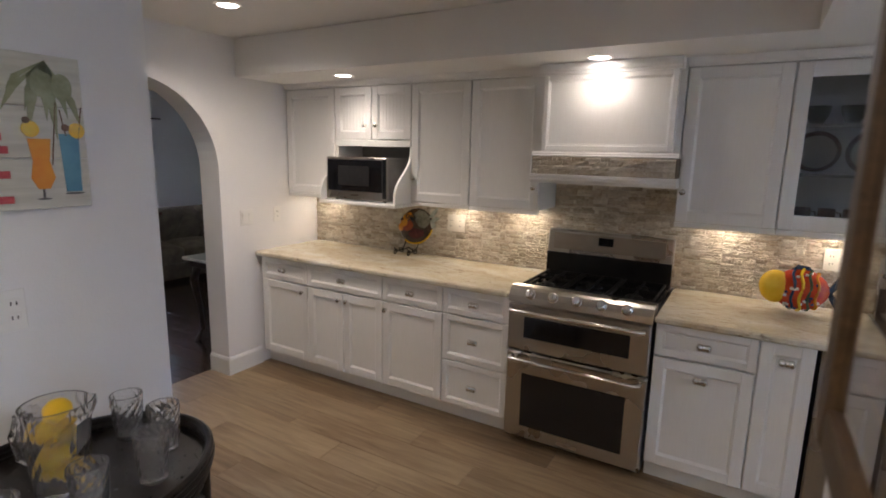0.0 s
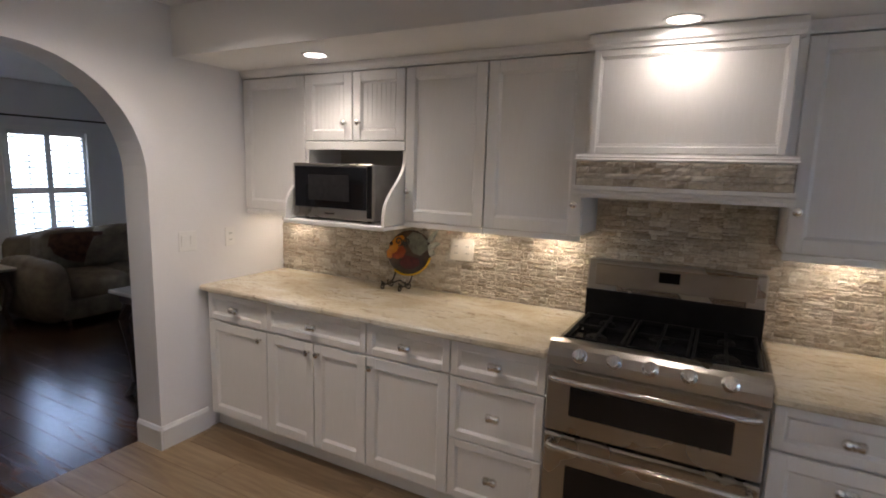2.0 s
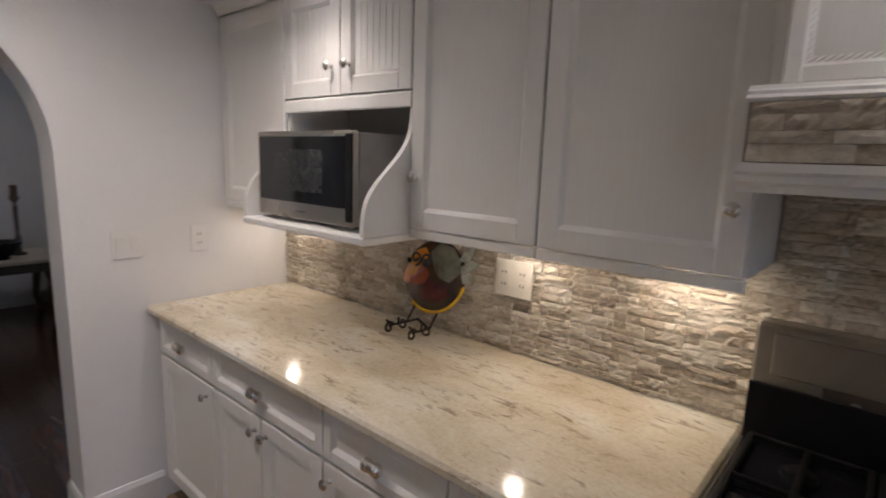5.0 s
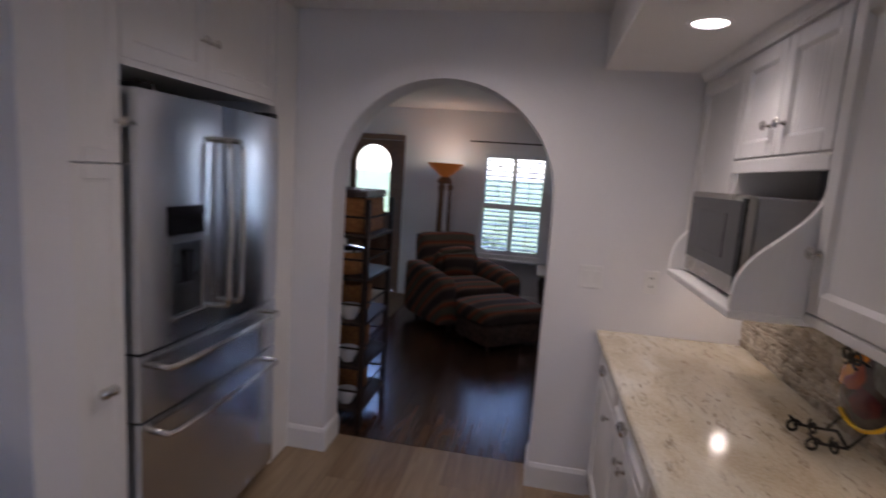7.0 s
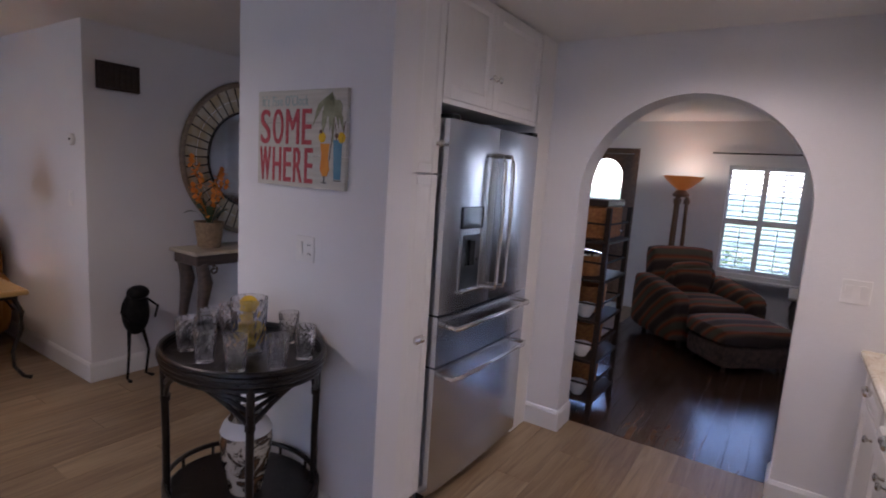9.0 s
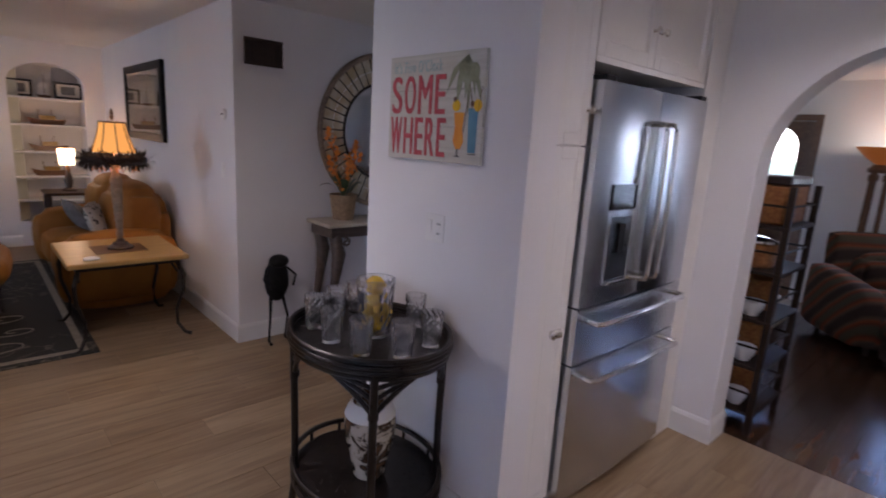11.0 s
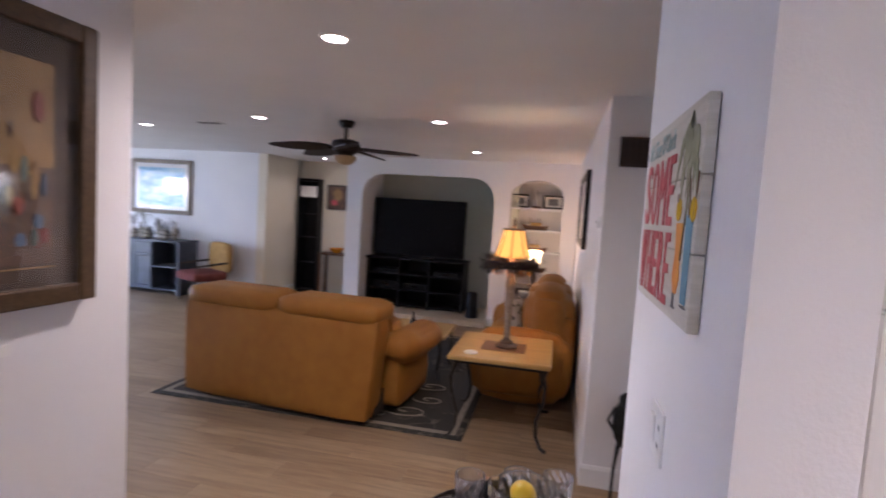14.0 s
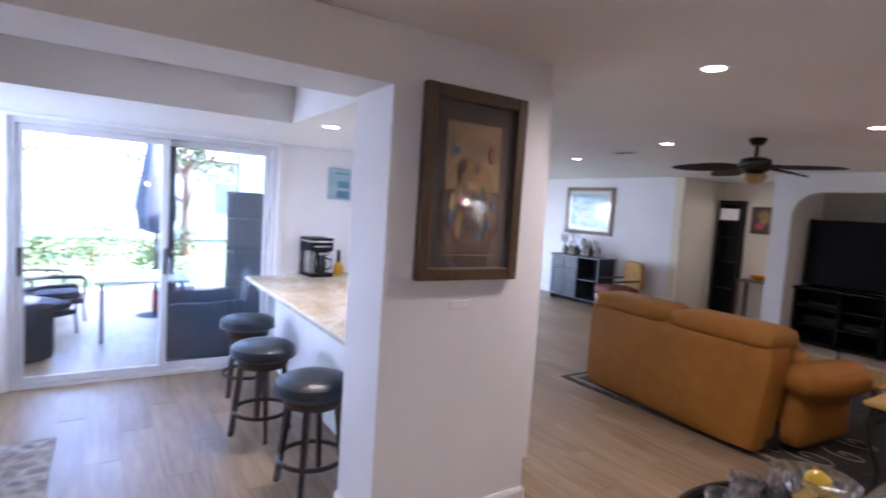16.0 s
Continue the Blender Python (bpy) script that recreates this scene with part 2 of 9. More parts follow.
TVGLASS = speck("matt_screen_glass", (0.004, 0.004, 0.005), (0.006, 0.006, 0.007), 3, 0.25)
TVGLASS.node_tree.nodes["Principled BSDF"].inputs["Specular IOR Level"].default_value = 0.12
MIRROR = speck("mirror_silver", (0.86, 0.87, 0.88), (0.9, 0.9, 0.91), 3, 0.02, 1.0)


def glow(name, c, s):
    q = Mat(name, 0.4)
    q.color(c)
    q.emit(c, s)
    return q.m


LED = glow("led_disc", (1.0, 0.90, 0.74), 1.6)
SHADE = glow("lit_lamp_shade", (0.85, 0.36, 0.06), 0.075)

# ---------------- mesh helpers ----------------
def box(bm, x0, x1, y0, y1, z0, z1, bevel=0.0, seg=1):
    """Adds an axis-aligned box; bevel rounds its edges."""
    v = [bm.verts.new((x, y, z)) for x in (x0, x1) for y in (y0, y1) for z in (z0, z1)]
    fs = [bm.faces.new([v[i] for i in q]) for q in ((0, 1, 3, 2), (4, 6, 7, 5), (0, 4, 5, 1), (2, 3, 7, 6), (0, 2, 6, 4), (1, 5, 7, 3))]
    if bevel:
        es = list({e for f in fs for e in f.edges})
        bmesh.ops.bevel(bm, geom=es, offset=bevel, segments=seg, affect="EDGES", profile=0.5)
    return v


def rod(bm, p, q, r0, r1=None, n=10, cap=True):
    """A tapered round bar from p to q."""
    p, q = Vector(p), Vector(q)
    d = q - p
    m = Matrix.Translation((p + q) / 2) @ d.to_track_quat("Z", "Y").to_matrix().to_4x4()
    bmesh.ops.create_cone(bm, cap_ends=cap, segments=n, radius1=r0, radius2=r0 if r1 is None else r1, depth=d.length, matrix=m)


def path(bm, pts, r, n=8, closed=False):
    """A round bar bent through the points; r is a radius or one for each point."""
    pts = [Vector(p) for p in pts]
    k = len(pts)
    rs = r if isinstance(r, (list, tuple)) else [r] * k
    rings = []
    up = Vector((0.13, 0.21, 0.97)).normalized()
    for i, p in enumerate(pts):
        a = pts[(i - 1) % k] if closed or i else p
        b = pts[(i + 1) % k] if closed or i < k - 1 else p
        t = (b - a).normalized()
        u = t.cross(up)
        if u.length < 0.05:
            u = t.cross(Vector((1, 0, 0)))
        u.normalize()
        w = t.cross(u)
        rings.append([bm.verts.new(p + (u * math.cos(2 * math.pi * j / n) + w * math.sin(2 * math.pi * j / n)) * rs[i]) for j in range(n)])
    for i in range(k if closed else k - 1):
        a, b = rings[i], rings[(i + 1) % k]
        for j in range(n):
            bm.faces.new((a[j], a[(j + 1) % n], b[(j + 1) % n], b[j]))
    if not closed:
        bm.faces.new(list(reversed(rings[0])))
        bm.faces.new(rings[-1])


def lathe(bm, prof, n=24, c=(0, 0, 0)):
    """Turns a profile of (radius, height) round the upright through c."""
    rings = []
    for r, z in prof:
        if r < 1e-5:
            rings.append([bm.verts.new((c[0], c[1], c[2] + z))])
        else:
            rings.append([bm.verts.new((c[0] + r * math.cos(2 * math.pi * j / n), c[1] + r * math.sin(2 * math.pi * j / n), c[2] + z)) for j in range(n)])
    for a, b in zip(rings, rings[1:]):
        for j in range(n):
            q = [a[j % len(a)], a[(j + 1) % len(a)], b[(j + 1) % len(b)], b[j % len(b)]]
            q = list(dict.fromkeys(q))
            if len(q) > 2:
                bm.faces.new(q)


def ball(bm, c, rx, ry=None, rz=None, n=16, turn=None):
    ry, rz = ry or rx, rz or rx
    m = Matrix.Translation(c) @ (turn or Matrix()) @ Matrix.Diagonal((rx, ry, rz, 1))
    bmesh.ops.create_uvsphere(bm, u_segments=n, v_segments=max(6, n // 2), radius=1, matrix=m)


def prism(bm, pts, lo, hi, axis="y"):
    """A flat outline pushed out from lo to hi along an axis. Outline points: (x, z) for y, (y, z) for x, (x, y) for z."""
    def at(p, d):
        return {"y": (p[0], d, p[1]), "x": (d, p[0], p[1]), "z": (p[0], p[1], d)}[axis]
    a = [bm.verts.new(at(p, lo)) for p in pts]
    b = [bm.verts.new(at(p, hi)) for p in pts]
    k = len(pts)
    fs = [bm.faces.new(a), bm.faces.new(list(reversed(b)))]
    fs += [bm.faces.new((a[i], b[i], b[(i + 1) % k], a[(i + 1) % k])) for i in range(k)]
    bmesh.ops.recalc_face_normals(bm, faces=fs)


def cushion(bm, x0, x1, y0, y1, z0, z1, puff=0.04, r=0.06, seg=4):
    """A stuffed block: rounded edges and swollen faces."""
    t = bmesh.new()
    bmesh.ops.create_cube(t, size=2)
    bmesh.ops.subdivide_edges(t, edges=t.edges[:], cuts=7, use_grid_fill=True)
    hx, hy, hz = (x1 - x0) / 2, (y1 - y0) / 2, (z1 - z0) / 2
    for v in t.verts:
        p = v.co.copy()
        q = Vector((p.x * hx, p.y * hy, p.z * hz))
        core = Vector((max(-hx + r, min(hx - r, q.x)), max(-hy + r, min(hy - r, q.y)), max(-hz + r, min(hz - r, q.z))))
        d = q - core
        if d.length > 1e-6:
            q = core + d.normalized() * min(d.length, r) if sum(abs(k) > 1e-6 for k in d) > 1 else core + d
        sw = (1 - p.x ** 2) * (1 - p.y ** 2) + (1 - p.y ** 2) * (1 - p.z ** 2) + (1 - p.x ** 2) * (1 - p.z ** 2)
        grow = Vector((p.x, p.y, p.z)) * puff * min(1, sw)
        v.co = q + grow + noise.noise_vector(q * 5 + Vector((x0, y0, z0))) * puff * 0.25
    me = bpy.data.meshes.new("t")
    for v in t.verts:
        v.co += Vector(((x0 + x1) / 2, (y0 + y1) / 2, (z0 + z1) / 2))
    t.to_mesh(me)
    t.free()
    bm.from_mesh(me)
    bpy.data.meshes.remove(me)


def part(name, bm, material, parent=None, label="", smooth=False, at=None):
    me = bpy.data.meshes.new(name)
    if not isinstance(bm, bmesh.types.BMesh):
        build, bm = bm, bmesh.new()
        build(bm)
    bmesh.ops.recalc_face_normals(bm, faces=bm.faces[:])
    bm.to_mesh(me)
    bm.free()
    me.materials.append(material)
    if smooth:
        me.shade_smooth()
        me.set_sharp_from_angle(angle=radians(38))
    o = new(name, me)
    if parent:
        o.parent = parent
    if at is not None:
        o.matrix_basis = at
    if label:
        o["label"] = label
    return o


def thing(name, m, label, category, group=""):
    o = new(name)
    o.empty_display_size = 0.1
    o.matrix_world = m if isinstance(m, Matrix) else pose(*m)
    return tagged(o, label, category, group)


def setting(name, build, material, label="", category=""):
    bm = bmesh.new()
    build(bm)
    return tagged(part(name, bm, material), label, category or name.split("_")[0], "", "structure")


def boxes(*dims, bevel=0.0):
    def build(bm):
        for d in dims:
            box(bm, *d, bevel=bevel)
    return build


# ---------------- structure ----------------
H = 2.45          # ceiling
XW, YN = -3.21, 3.43   # kitchen west and north faces
AY, AR, AZ = 1.872, 0.59, 1.535   # arch: middle, radius, springing


def arch_wall(bm, x0, x1, y0, y1, z1, cy, r, sz, n=28):
    """A wall across x with a round-headed opening."""
    box(bm, x0, x1, y0, cy - r, 0, z1)
    box(bm, x0, x1, cy + r, y1, 0, z1)
    for i in range(n):
        a, b = math.pi * i / n, math.pi * (i + 1) / n
        pts = [(cy + r * math.cos(a), sz + r * math.sin(a)), (cy + r * math.cos(b), sz + r * math.sin(b)), (cy + r * math.cos(b), z1), (cy + r * math.cos(a), z1)]
        prism(bm, pts, x0, x1, "x")
    bmesh.ops.remove_doubles(bm, verts=bm.verts[:], dist=1e-4)


setting("wall_west", lambda bm: arch_wall(bm, -3.42, XW, 0.28, YN, H, AY, AR, AZ), WALL, "white textured plaster wall with a round arched opening")
setting("wall_north", boxes((-3.42, 2.0, YN, YN + 0.15, 0, H), (3.1, 3.45, YN, YN + 0.15, 0, H), (2.0, 3.1, YN, YN + 0.15, 0, 1.06), (2.0, 3.1, YN, YN + 0.15, 2.04, H)), WALL, "white painted kitchen wall behind the cabinets")
setting("wall_sign", boxes((-1.80, -1.65, 0.28, 1.07, 0, H), (-3.42, -1.65, 0.13, 0.28, 0, H)), WALL, "white stucco wall block beside the refrigerator")
setting("wall_hall", boxes((-7.4, -1.66, -1.70, -1.55, 0, H), (-1.81, -1.66, -5.9, -1.70, 0, H)), WALL, "white painted walls at the hall corner")
setting("wall_column", boxes((0.20, 0.60, 0.12, 1.05, 0, H)), WALL, "white stucco wall pier with a framed painting")
setting("wall_bar", boxes((0.66, 3.45, -0.35, -0.25, 0, H), (0.60, 0.76, -0.25, 0.12, 0, H), (3.45, 3.55, -0.35, 0.12, 0, H)), WALL, "white wall closing the bar counter")
setting("wall_east", boxes((3.30, 3.45, -0.25, 0.70, 0, H), (3.30, 3.45, 2.74, YN, 0, H), (3.30, 3.45, 0.70, 2.74, 2.16, H)), WALL, "white wall round the sliding patio door")
# front room, through the arch
setting("wall_front", boxes((-7.40, -7.25, -1.55, -0.27, 0, H), (-7.40, -7.25, -0.27, 0.62, 2.10, H), (-7.40, -7.25, 0.62, 1.63, 0, H),
                            (-7.40, -7.25, 1.63, 2.50, 0, 0.60), (-7.40, -7.25, 1.63, 2.50, 1.98, H), (-7.40, -7.25, 2.50, 3.46, 0, H),
                            (-7.40, -7.25, 3.46, 4.35, 0, 0.60), (-7.40, -7.25, 3.46, 4.35, 1.98, H), (-7.40, -7.25, 4.35, 5.45, 0, H)), WALL, "white front room wall with two windows and a door")
setting("wall_front_north", boxes((-7.25, -3.42, 5.30, 5.45, 0, H), (-3.42, -3.27, 3.58, 5.45, 0, H)), WALL, "white wall closing the front room")
# living room
NX0, NX1, SX0, SX1, YS = -0.45, 1.62, -1.44, -0.69, -5.90


def niche_wall(bm):
    """The south wall: a wide recess with rounded upper corners and a small arched shelf recess."""
    def head(x0, x1, spring, top, rx, y0=-6.05):
        k = 10
        rz = top - spring
        pts = []
        for i in range(k + 1):
            a = math.pi - i * math.pi / 2 / k
            pts.append((x0 + rx + rx * math.cos(a), spring + rz * math.sin(a)))
        for i in range(k + 1):
            a = math.pi / 2 - i * math.pi / 2 / k
            pts.append((x1 - rx + rx * math.cos(a), spring + rz * math.sin(a)))
        for a, b in zip(pts, pts[1:]):
            if b[0] - a[0] > 1e-4:
                prism(bm, [a, b, (b[0], H), (a[0], H)], y0, YS, "y")
    box(bm, -1.66, SX0, -6.05, YS, 0, H)
    box(bm, SX0, SX1, -6.05, YS, 0, 0.30)
    head(SX0, SX1, 1.96, 2.20, (SX1 - SX0) / 2)
    box(bm, SX1, NX0, -6.05, YS, 0, H)
    head(NX0, NX1, 1.85, 2.20, 0.36)
    box(bm, NX1, 1.88, -7.0, YS, 0, H)
    bmesh.ops.remove_doubles(bm, verts=bm.verts[:], dist=1e-4)


setting("wall_south", niche_wall, WALL, "white living room wall with an arched recess")
setting("wall_niche", boxes((NX0 - 0.2, NX1 - 0.004, -7.0, -6.85, 0, H), (NX0 - 0.35, NX0 - 0.004, -6.85, -6.05, 0, H), (-1.80, NX0 - 0.35, -6.55, -6.30, 0, H)), WALL_GREEN, "sage painted back of the television recess")
setting("wall_hall_east", boxes((3.40, 3.55, -7.45, -6.10, 0, H), (1.60, 3.40, -7.45, -7.30, 0, H), (1.60, 1.88, -7.30, -7.0, 0, H)), WALL_WARM, "beige walls of the back hall")
setting("wall_dining", boxes((3.55, 8.15, -6.25, -6.10, 0, H), (8.0, 8.15, -6.10, -4.5, 0, H), (8.0, 8.15, -1.5, 0.12, 0, H), (8.0, 8.15, -4.5, -1.5, 2.1, H), (3.45, 8.15, 0.02, 0.12, 0, H)), WALL, "pale blue white dining room wall")
setting("ceiling", boxes((-7.40, 3.45, -9.05, 5.45, H, H + 0.12), (3.45, 8.15, -9.05, 0.12, H, H + 0.12)), CEIL, "white textured ceiling")
setting("ceiling_soffit", boxes((XW, 3.30, 2.64, YN, 2.19, H - 0.004), (0.20, 0.62, 1.05, 2.64, 2.19, H - 0.004), (1.85, 3.30, -0.25, 2.64, 2.19, H - 0.004), (0.62, 1.85, 0.12, 1.0, 2.19, H - 0.004), (0.76, 1.85, -0.25, 0.12, 2.19, H - 0.004)), CEIL, "dropped white ceiling soffit over the counters")
setting("floor", boxes((-3.42, 8.15, -9.05, YN + 0.15, -0.15, -0.004), (-7.40, -3.42, -1.70, 0.85, -0.15, -0.004)), TILE_GROUT, "wood-look plank tile floor")
setting("floor_front", boxes((-7.40, -3.42, 0.85, 5.45, -0.15, -0.005)), DARKWOOD, "dark glossy wood plank floor")

# ---------------- baseboards, doors, windows, lamps in the ceiling ----------------
def skirt(name, runs):
    def build(bm):
        for x0, x1, y0, y1, side in runs:
            """side: the way the board faces"""
            t = 0.014
            if side == "e":
                prism(bm, [(x0, 0), (x0 + t, 0), (x0 + t, 0.115), (x0 + t * 0.4, 0.135), (x0, 0.138)], y0, y1, "y")
            elif side == "w":
                prism(bm, [(x0, 0), (x0 - t, 0), (x0 - t, 0.115), (x0 - t * 0.4, 0.135), (x0, 0.138)], y0, y1, "y")
            elif side == "n":
                prism(bm, [(y0, 0), (y0 + t, 0), (y0 + t, 0.115), (y0 + t * 0.4, 0.135), (y0, 0.138)], x0, x1, "x")
            else:
                prism(bm, [(y0, 0), (y0 - t, 0), (y0 - t, 0.115), (y0 - t * 0.4, 0.135), (y0, 0.138)], x0, x1, "x")
    return setting(name, build, TRIM, "white painted baseboard", "baseboard")


skirt("baseboard", [(XW + 0.001, 0, AY + AR, 2.768, "e"), (XW + 0.001, 0, 1.06, AY - AR, "e"),
                    (-3.42, XW + 0.014, AY - AR + 0.0005, 0, "n"), (-3.42, XW + 0.014, AY + AR - 0.0005, 0, "s"),
                    (-1.649, 0, 0.13, 1.07, "e"), (-1.659, 0, -5.89, -1.55, "e"), (-4.5, -1.645, -1.549, 0, "n"),
                    (0.199, 0, 0.12, 1.05, "w"), (0.186, 0.61, 1.051, 0, "n"), (0.186, 0.60, 0.119, 0, "s"),
                    (SX1, NX0, YS + 0.001, 0, "n"), (NX1, 1.88, YS + 0.001, 0, "n"), (-1.66, SX0, YS + 0.001, 0, "n"), (3.56, 7.9, -6.099, 0, "n"),
                    (3.399, 0, -7.3, -6.1, "w"), (-7.249, 0, 0.72, 5.3, "e")])

# sliding patio door
ALU = speck("white_aluminium", (0.62, 0.62, 0.63), (0.68, 0.68, 0.69), 6, 0.35)
d1 = setting("door_1", boxes((3.31, 3.44, 0.70, 0.745, 0.0, 2.16), (3.31, 3.44, 2.695, 2.74, 0.0, 2.16), (3.31, 3.44, 0.745, 2.695, 2.115, 2.16), (3.31, 3.44, 0.745, 2.695, 0.0, 0.03)), ALU, "white framed sliding glass patio door", "door")


def sash(x, y0, y1, name):
    s = part(name, boxes((x, x + 0.035, y0, y0 + 0.05, 0.032, 2.113), (x, x + 0.035, y1 - 0.05, y1, 0.032, 2.113), (x, x + 0.035, y0 + 0.05, y1 - 0.05, 0.032, 0.09), (x, x + 0.035, y0 + 0.05, y1 - 0.05, 2.06, 2.113), bevel=0.004), ALU, d1)
    p = part("pane", boxes((x + 0.014, x + 0.020, y0 + 0.05, y1 - 0.05, 0.09, 2.06)), GLASS, s, "clear glass pane")
    p.visible_shadow = False
    return s


sash(3.335, 1.63, 2.693, "sliding_panel")
sash(3.385, 0.747, 1.69, "fixed_panel")
SCREEN = Mat("insect_screen_mesh", 0.9)
mesh_t, mesh_d, mesh_m = SCREEN.t.nodes.new("ShaderNodeBsdfTransparent"), SCREEN.t.nodes.new("ShaderNodeBsdfDiffuse"), SCREEN.t.nodes.new("ShaderNodeMixShader")
mesh_d.inputs[0].default_value = (0.10, 0.14, 0.20, 1)
mesh_m.inputs[0].default_value = 0.32
SCREEN.link(mesh_t.outputs[0], mesh_m.inputs[1])
SCREEN.link(mesh_d.outputs[0], mesh_m.inputs[2])
SCREEN.link(mesh_m.outputs[0], SCREEN.t.nodes["Material Output"].inputs["Surface"])
sc = part("screen_panel", boxes((3.424, 3.436, 0.747, 0.787, 0.032, 2.113), (3.424, 3.436, 1.65, 1.69, 0.032, 2.113), (3.424, 3.436, 0.787, 1.65, 0.032, 0.075), (3.424, 3.436, 0.787, 1.65, 2.07, 2.113)), ALU, d1)
part("mesh", boxes((3.4295, 3.4305, 0.787, 1.65, 0.075, 2.07)), SCREEN.m, sc, "grey insect screen mesh")
part("door_handle", boxes((3.305, 3.333, 1.645, 1.665, 0.92, 1.15), bevel=0.004), BLACK, d1)
part("lock_plate", boxes((3.305, 3.333, 2.655, 2.68, 0.92, 1.15), bevel=0.004), BLACK, d1)
setting("trim_patio_door", boxes((3.285, 3.299, 2.74, 2.80, 0, 2.187), (3.285, 3.299, 0.64, 0.70, 0, 2.187), (3.285, 3.299, 0.70, 2.74, 2.16, 2.187)), TRIM, "white casing round the patio door", "trim")

# shuttered windows of the front room
SLAT = speck("white_shutter_paint", (0.74, 0.75, 0.76), (0.80, 0.81, 0.82), 6, 0.4)


def shutter_window(name, y0, y1):
    z0, z1 = 0.60, 1.98
    w = setting(name, boxes((-7.40, -7.23, y0, y0 + 0.05, z0, z1), (-7.40, -7.23, y1 - 0.05, y1, z0, z1), (-7.40, -7.23, y0 + 0.05, y1 - 0.05, z1 - 0.05, z1), (-7.40, -7.23, y0 + 0.05, y1 - 0.05, z0, z0 + 0.05)), TRIM, "white framed window with plantation shutters", "window")
    pane = part("pane", boxes((-7.385, -7.379, y0 + 0.05, y1 - 0.05, z0 + 0.05, z1 - 0.05)), GLASS, w, "clear glass pane")
    pane.visible_shadow = False
    part("window_sill", boxes((-7.23, -7.17, y0 - 0.05, y1 + 0.05, z0 - 0.03, z0 - 0.001), bevel=0.004), TRIM, w)
    ym, zm = (y0 + y1) / 2, 1.27
    slat = bmesh.new()
    L = (y1 - y0) / 2 - 0.085
    box(slat, -0.031, 0.031, -L / 2, L / 2, -0.0045, 0.0045, 0.003)
    me = bpy.data.meshes.new("slat")
    slat.to_mesh(me)
    slat.free()
    me.materials.append(SLAT)
    for a, b in ((y0 + 0.05, ym), (ym, y1 - 0.05)):
        f = part("shutter", boxes((-7.30, -7.27, a, a + 0.028, z0 + 0.05, z1 - 0.05), (-7.30, -7.27, b - 0.028, b, z0 + 0.05, z1 - 0.05), (-7.30, -7.27, a + 0.028, b - 0.028, z0 + 0.05, z0 + 0.10), (-7.30, -7.27, a + 0.028, b - 0.028, z1 - 0.10, z1 - 0.05), (-7.30, -7.27, a + 0.028, b - 0.028, zm - 0.035, zm + 0.035)), SLAT, w)
        for lo, hi in ((z0 + 0.10, zm - 0.035), (zm + 0.035, z1 - 0.10)):
            k = round((hi - lo) / 0.062)
            for i in range(k):
                o = new("slat", me)
                o.parent = f
                o.matrix_basis = pose(-7.285, (a + b) / 2, lo + (i + 0.5) * (hi - lo) / k, 0, 12, 0)
        bm = bmesh.new()
        rod(bm, (-7.262, (a + b) / 2, z0 + 0.13), (-7.262, (a + b) / 2, zm - 0.06), 0.006, n=6)
        rod(bm, (-7.262, (a + b) / 2, zm + 0.06), (-7.262, (a + b) / 2, z1 - 0.13), 0.006, n=6)
        part("tilt_rod", bm, SLAT, f)
    rodt = thing("curtain_rod", (-7.25, y0 - 0.15, 2.07), "thin dark curtain rod over the shuttered window", "curtain rod", "curtain rods")
    bm = bmesh.new()
    rod(bm, (0.07, 0, 0), (0.07, y1 - y0 + 0.3, 0), 0.009)
    part("pole", bm, WIRE, rodt)
    for yy in (0.03, y1 - y0 + 0.27):
        bm = bmesh.new()
        rod(bm, (0.0, yy, 0), (0.07, yy, 0), 0.006)
        part("bracket", bm, WIRE, rodt)


shutter_window("window_1", 1.63, 2.50)
shutter_window("window_2", 3.46, 4.35)

# kitchen window out of view, added as an opening for the fill light
wk = setting("window_3", boxes((2.0, 2.04, YN - 0.01, YN + 0.06, 1.06, 2.04), (3.06, 3.10, YN - 0.01, YN + 0.06, 1.06, 2.04), (2.04, 3.06, YN - 0.01, YN + 0.06, 2.0, 2.04), (2.04, 3.06, YN - 0.01, YN + 0.06, 1.06, 1.10)), TRIM, "white framed kitchen window out of view, added to let in light", "window")
wp = part("pane", boxes((2.04, 3.06, YN + 0.02, YN + 0.026, 1.10, 2.0)), GLASS, wk, "clear glass pane")
wp.visible_shadow = False

# front door with an arched light
d2 = new("door_2")
tagged(d2, "dark brown wooden front door with an arched glass light", "door", "", "structure")
bm = bmesh.new()
DY0, DY1 = -0.20, 0.55
cy, r, sz = 0.175, 0.236, 1.726
arch_pts = [(cy - r, 1.06)] + [(cy - r * math.cos(math.pi * i / 20), sz + r * math.sin(math.pi * i / 20)) for i in range(21)] + [(cy + r, 1.06)]
box(bm, -7.36, -7.31, DY0, cy - r, 0.01, 2.03)
box(bm, -7.36, -7.31, cy + r, DY1, 0.01, 2.03)
box(bm, -7.36, -7.31, cy - r, cy + r, 0.01, 1.06)
for a, b in zip(arch_pts[1:-1], arch_pts[2:-1]):
    prism(bm, [a, b, (b[0], 2.03), (a[0], 2.03)], -7.36, -7.31, "x")
for z0, z1 in ((0.12, 0.50), (0.56, 0.88)):
    box(bm, -7.31, -7.302, DY0 + 0.09, cy - 0.02, z0, z1, 0.004)
    box(bm, -7.31, -7.302, cy + 0.02, DY1 - 0.09, z0, z1, 0.004)
leaf = part("leaf", bm, BROWNWOOD, d2)
bm = bmesh.new()
prism(bm, arch_pts, -7.338, -7.332, "x")
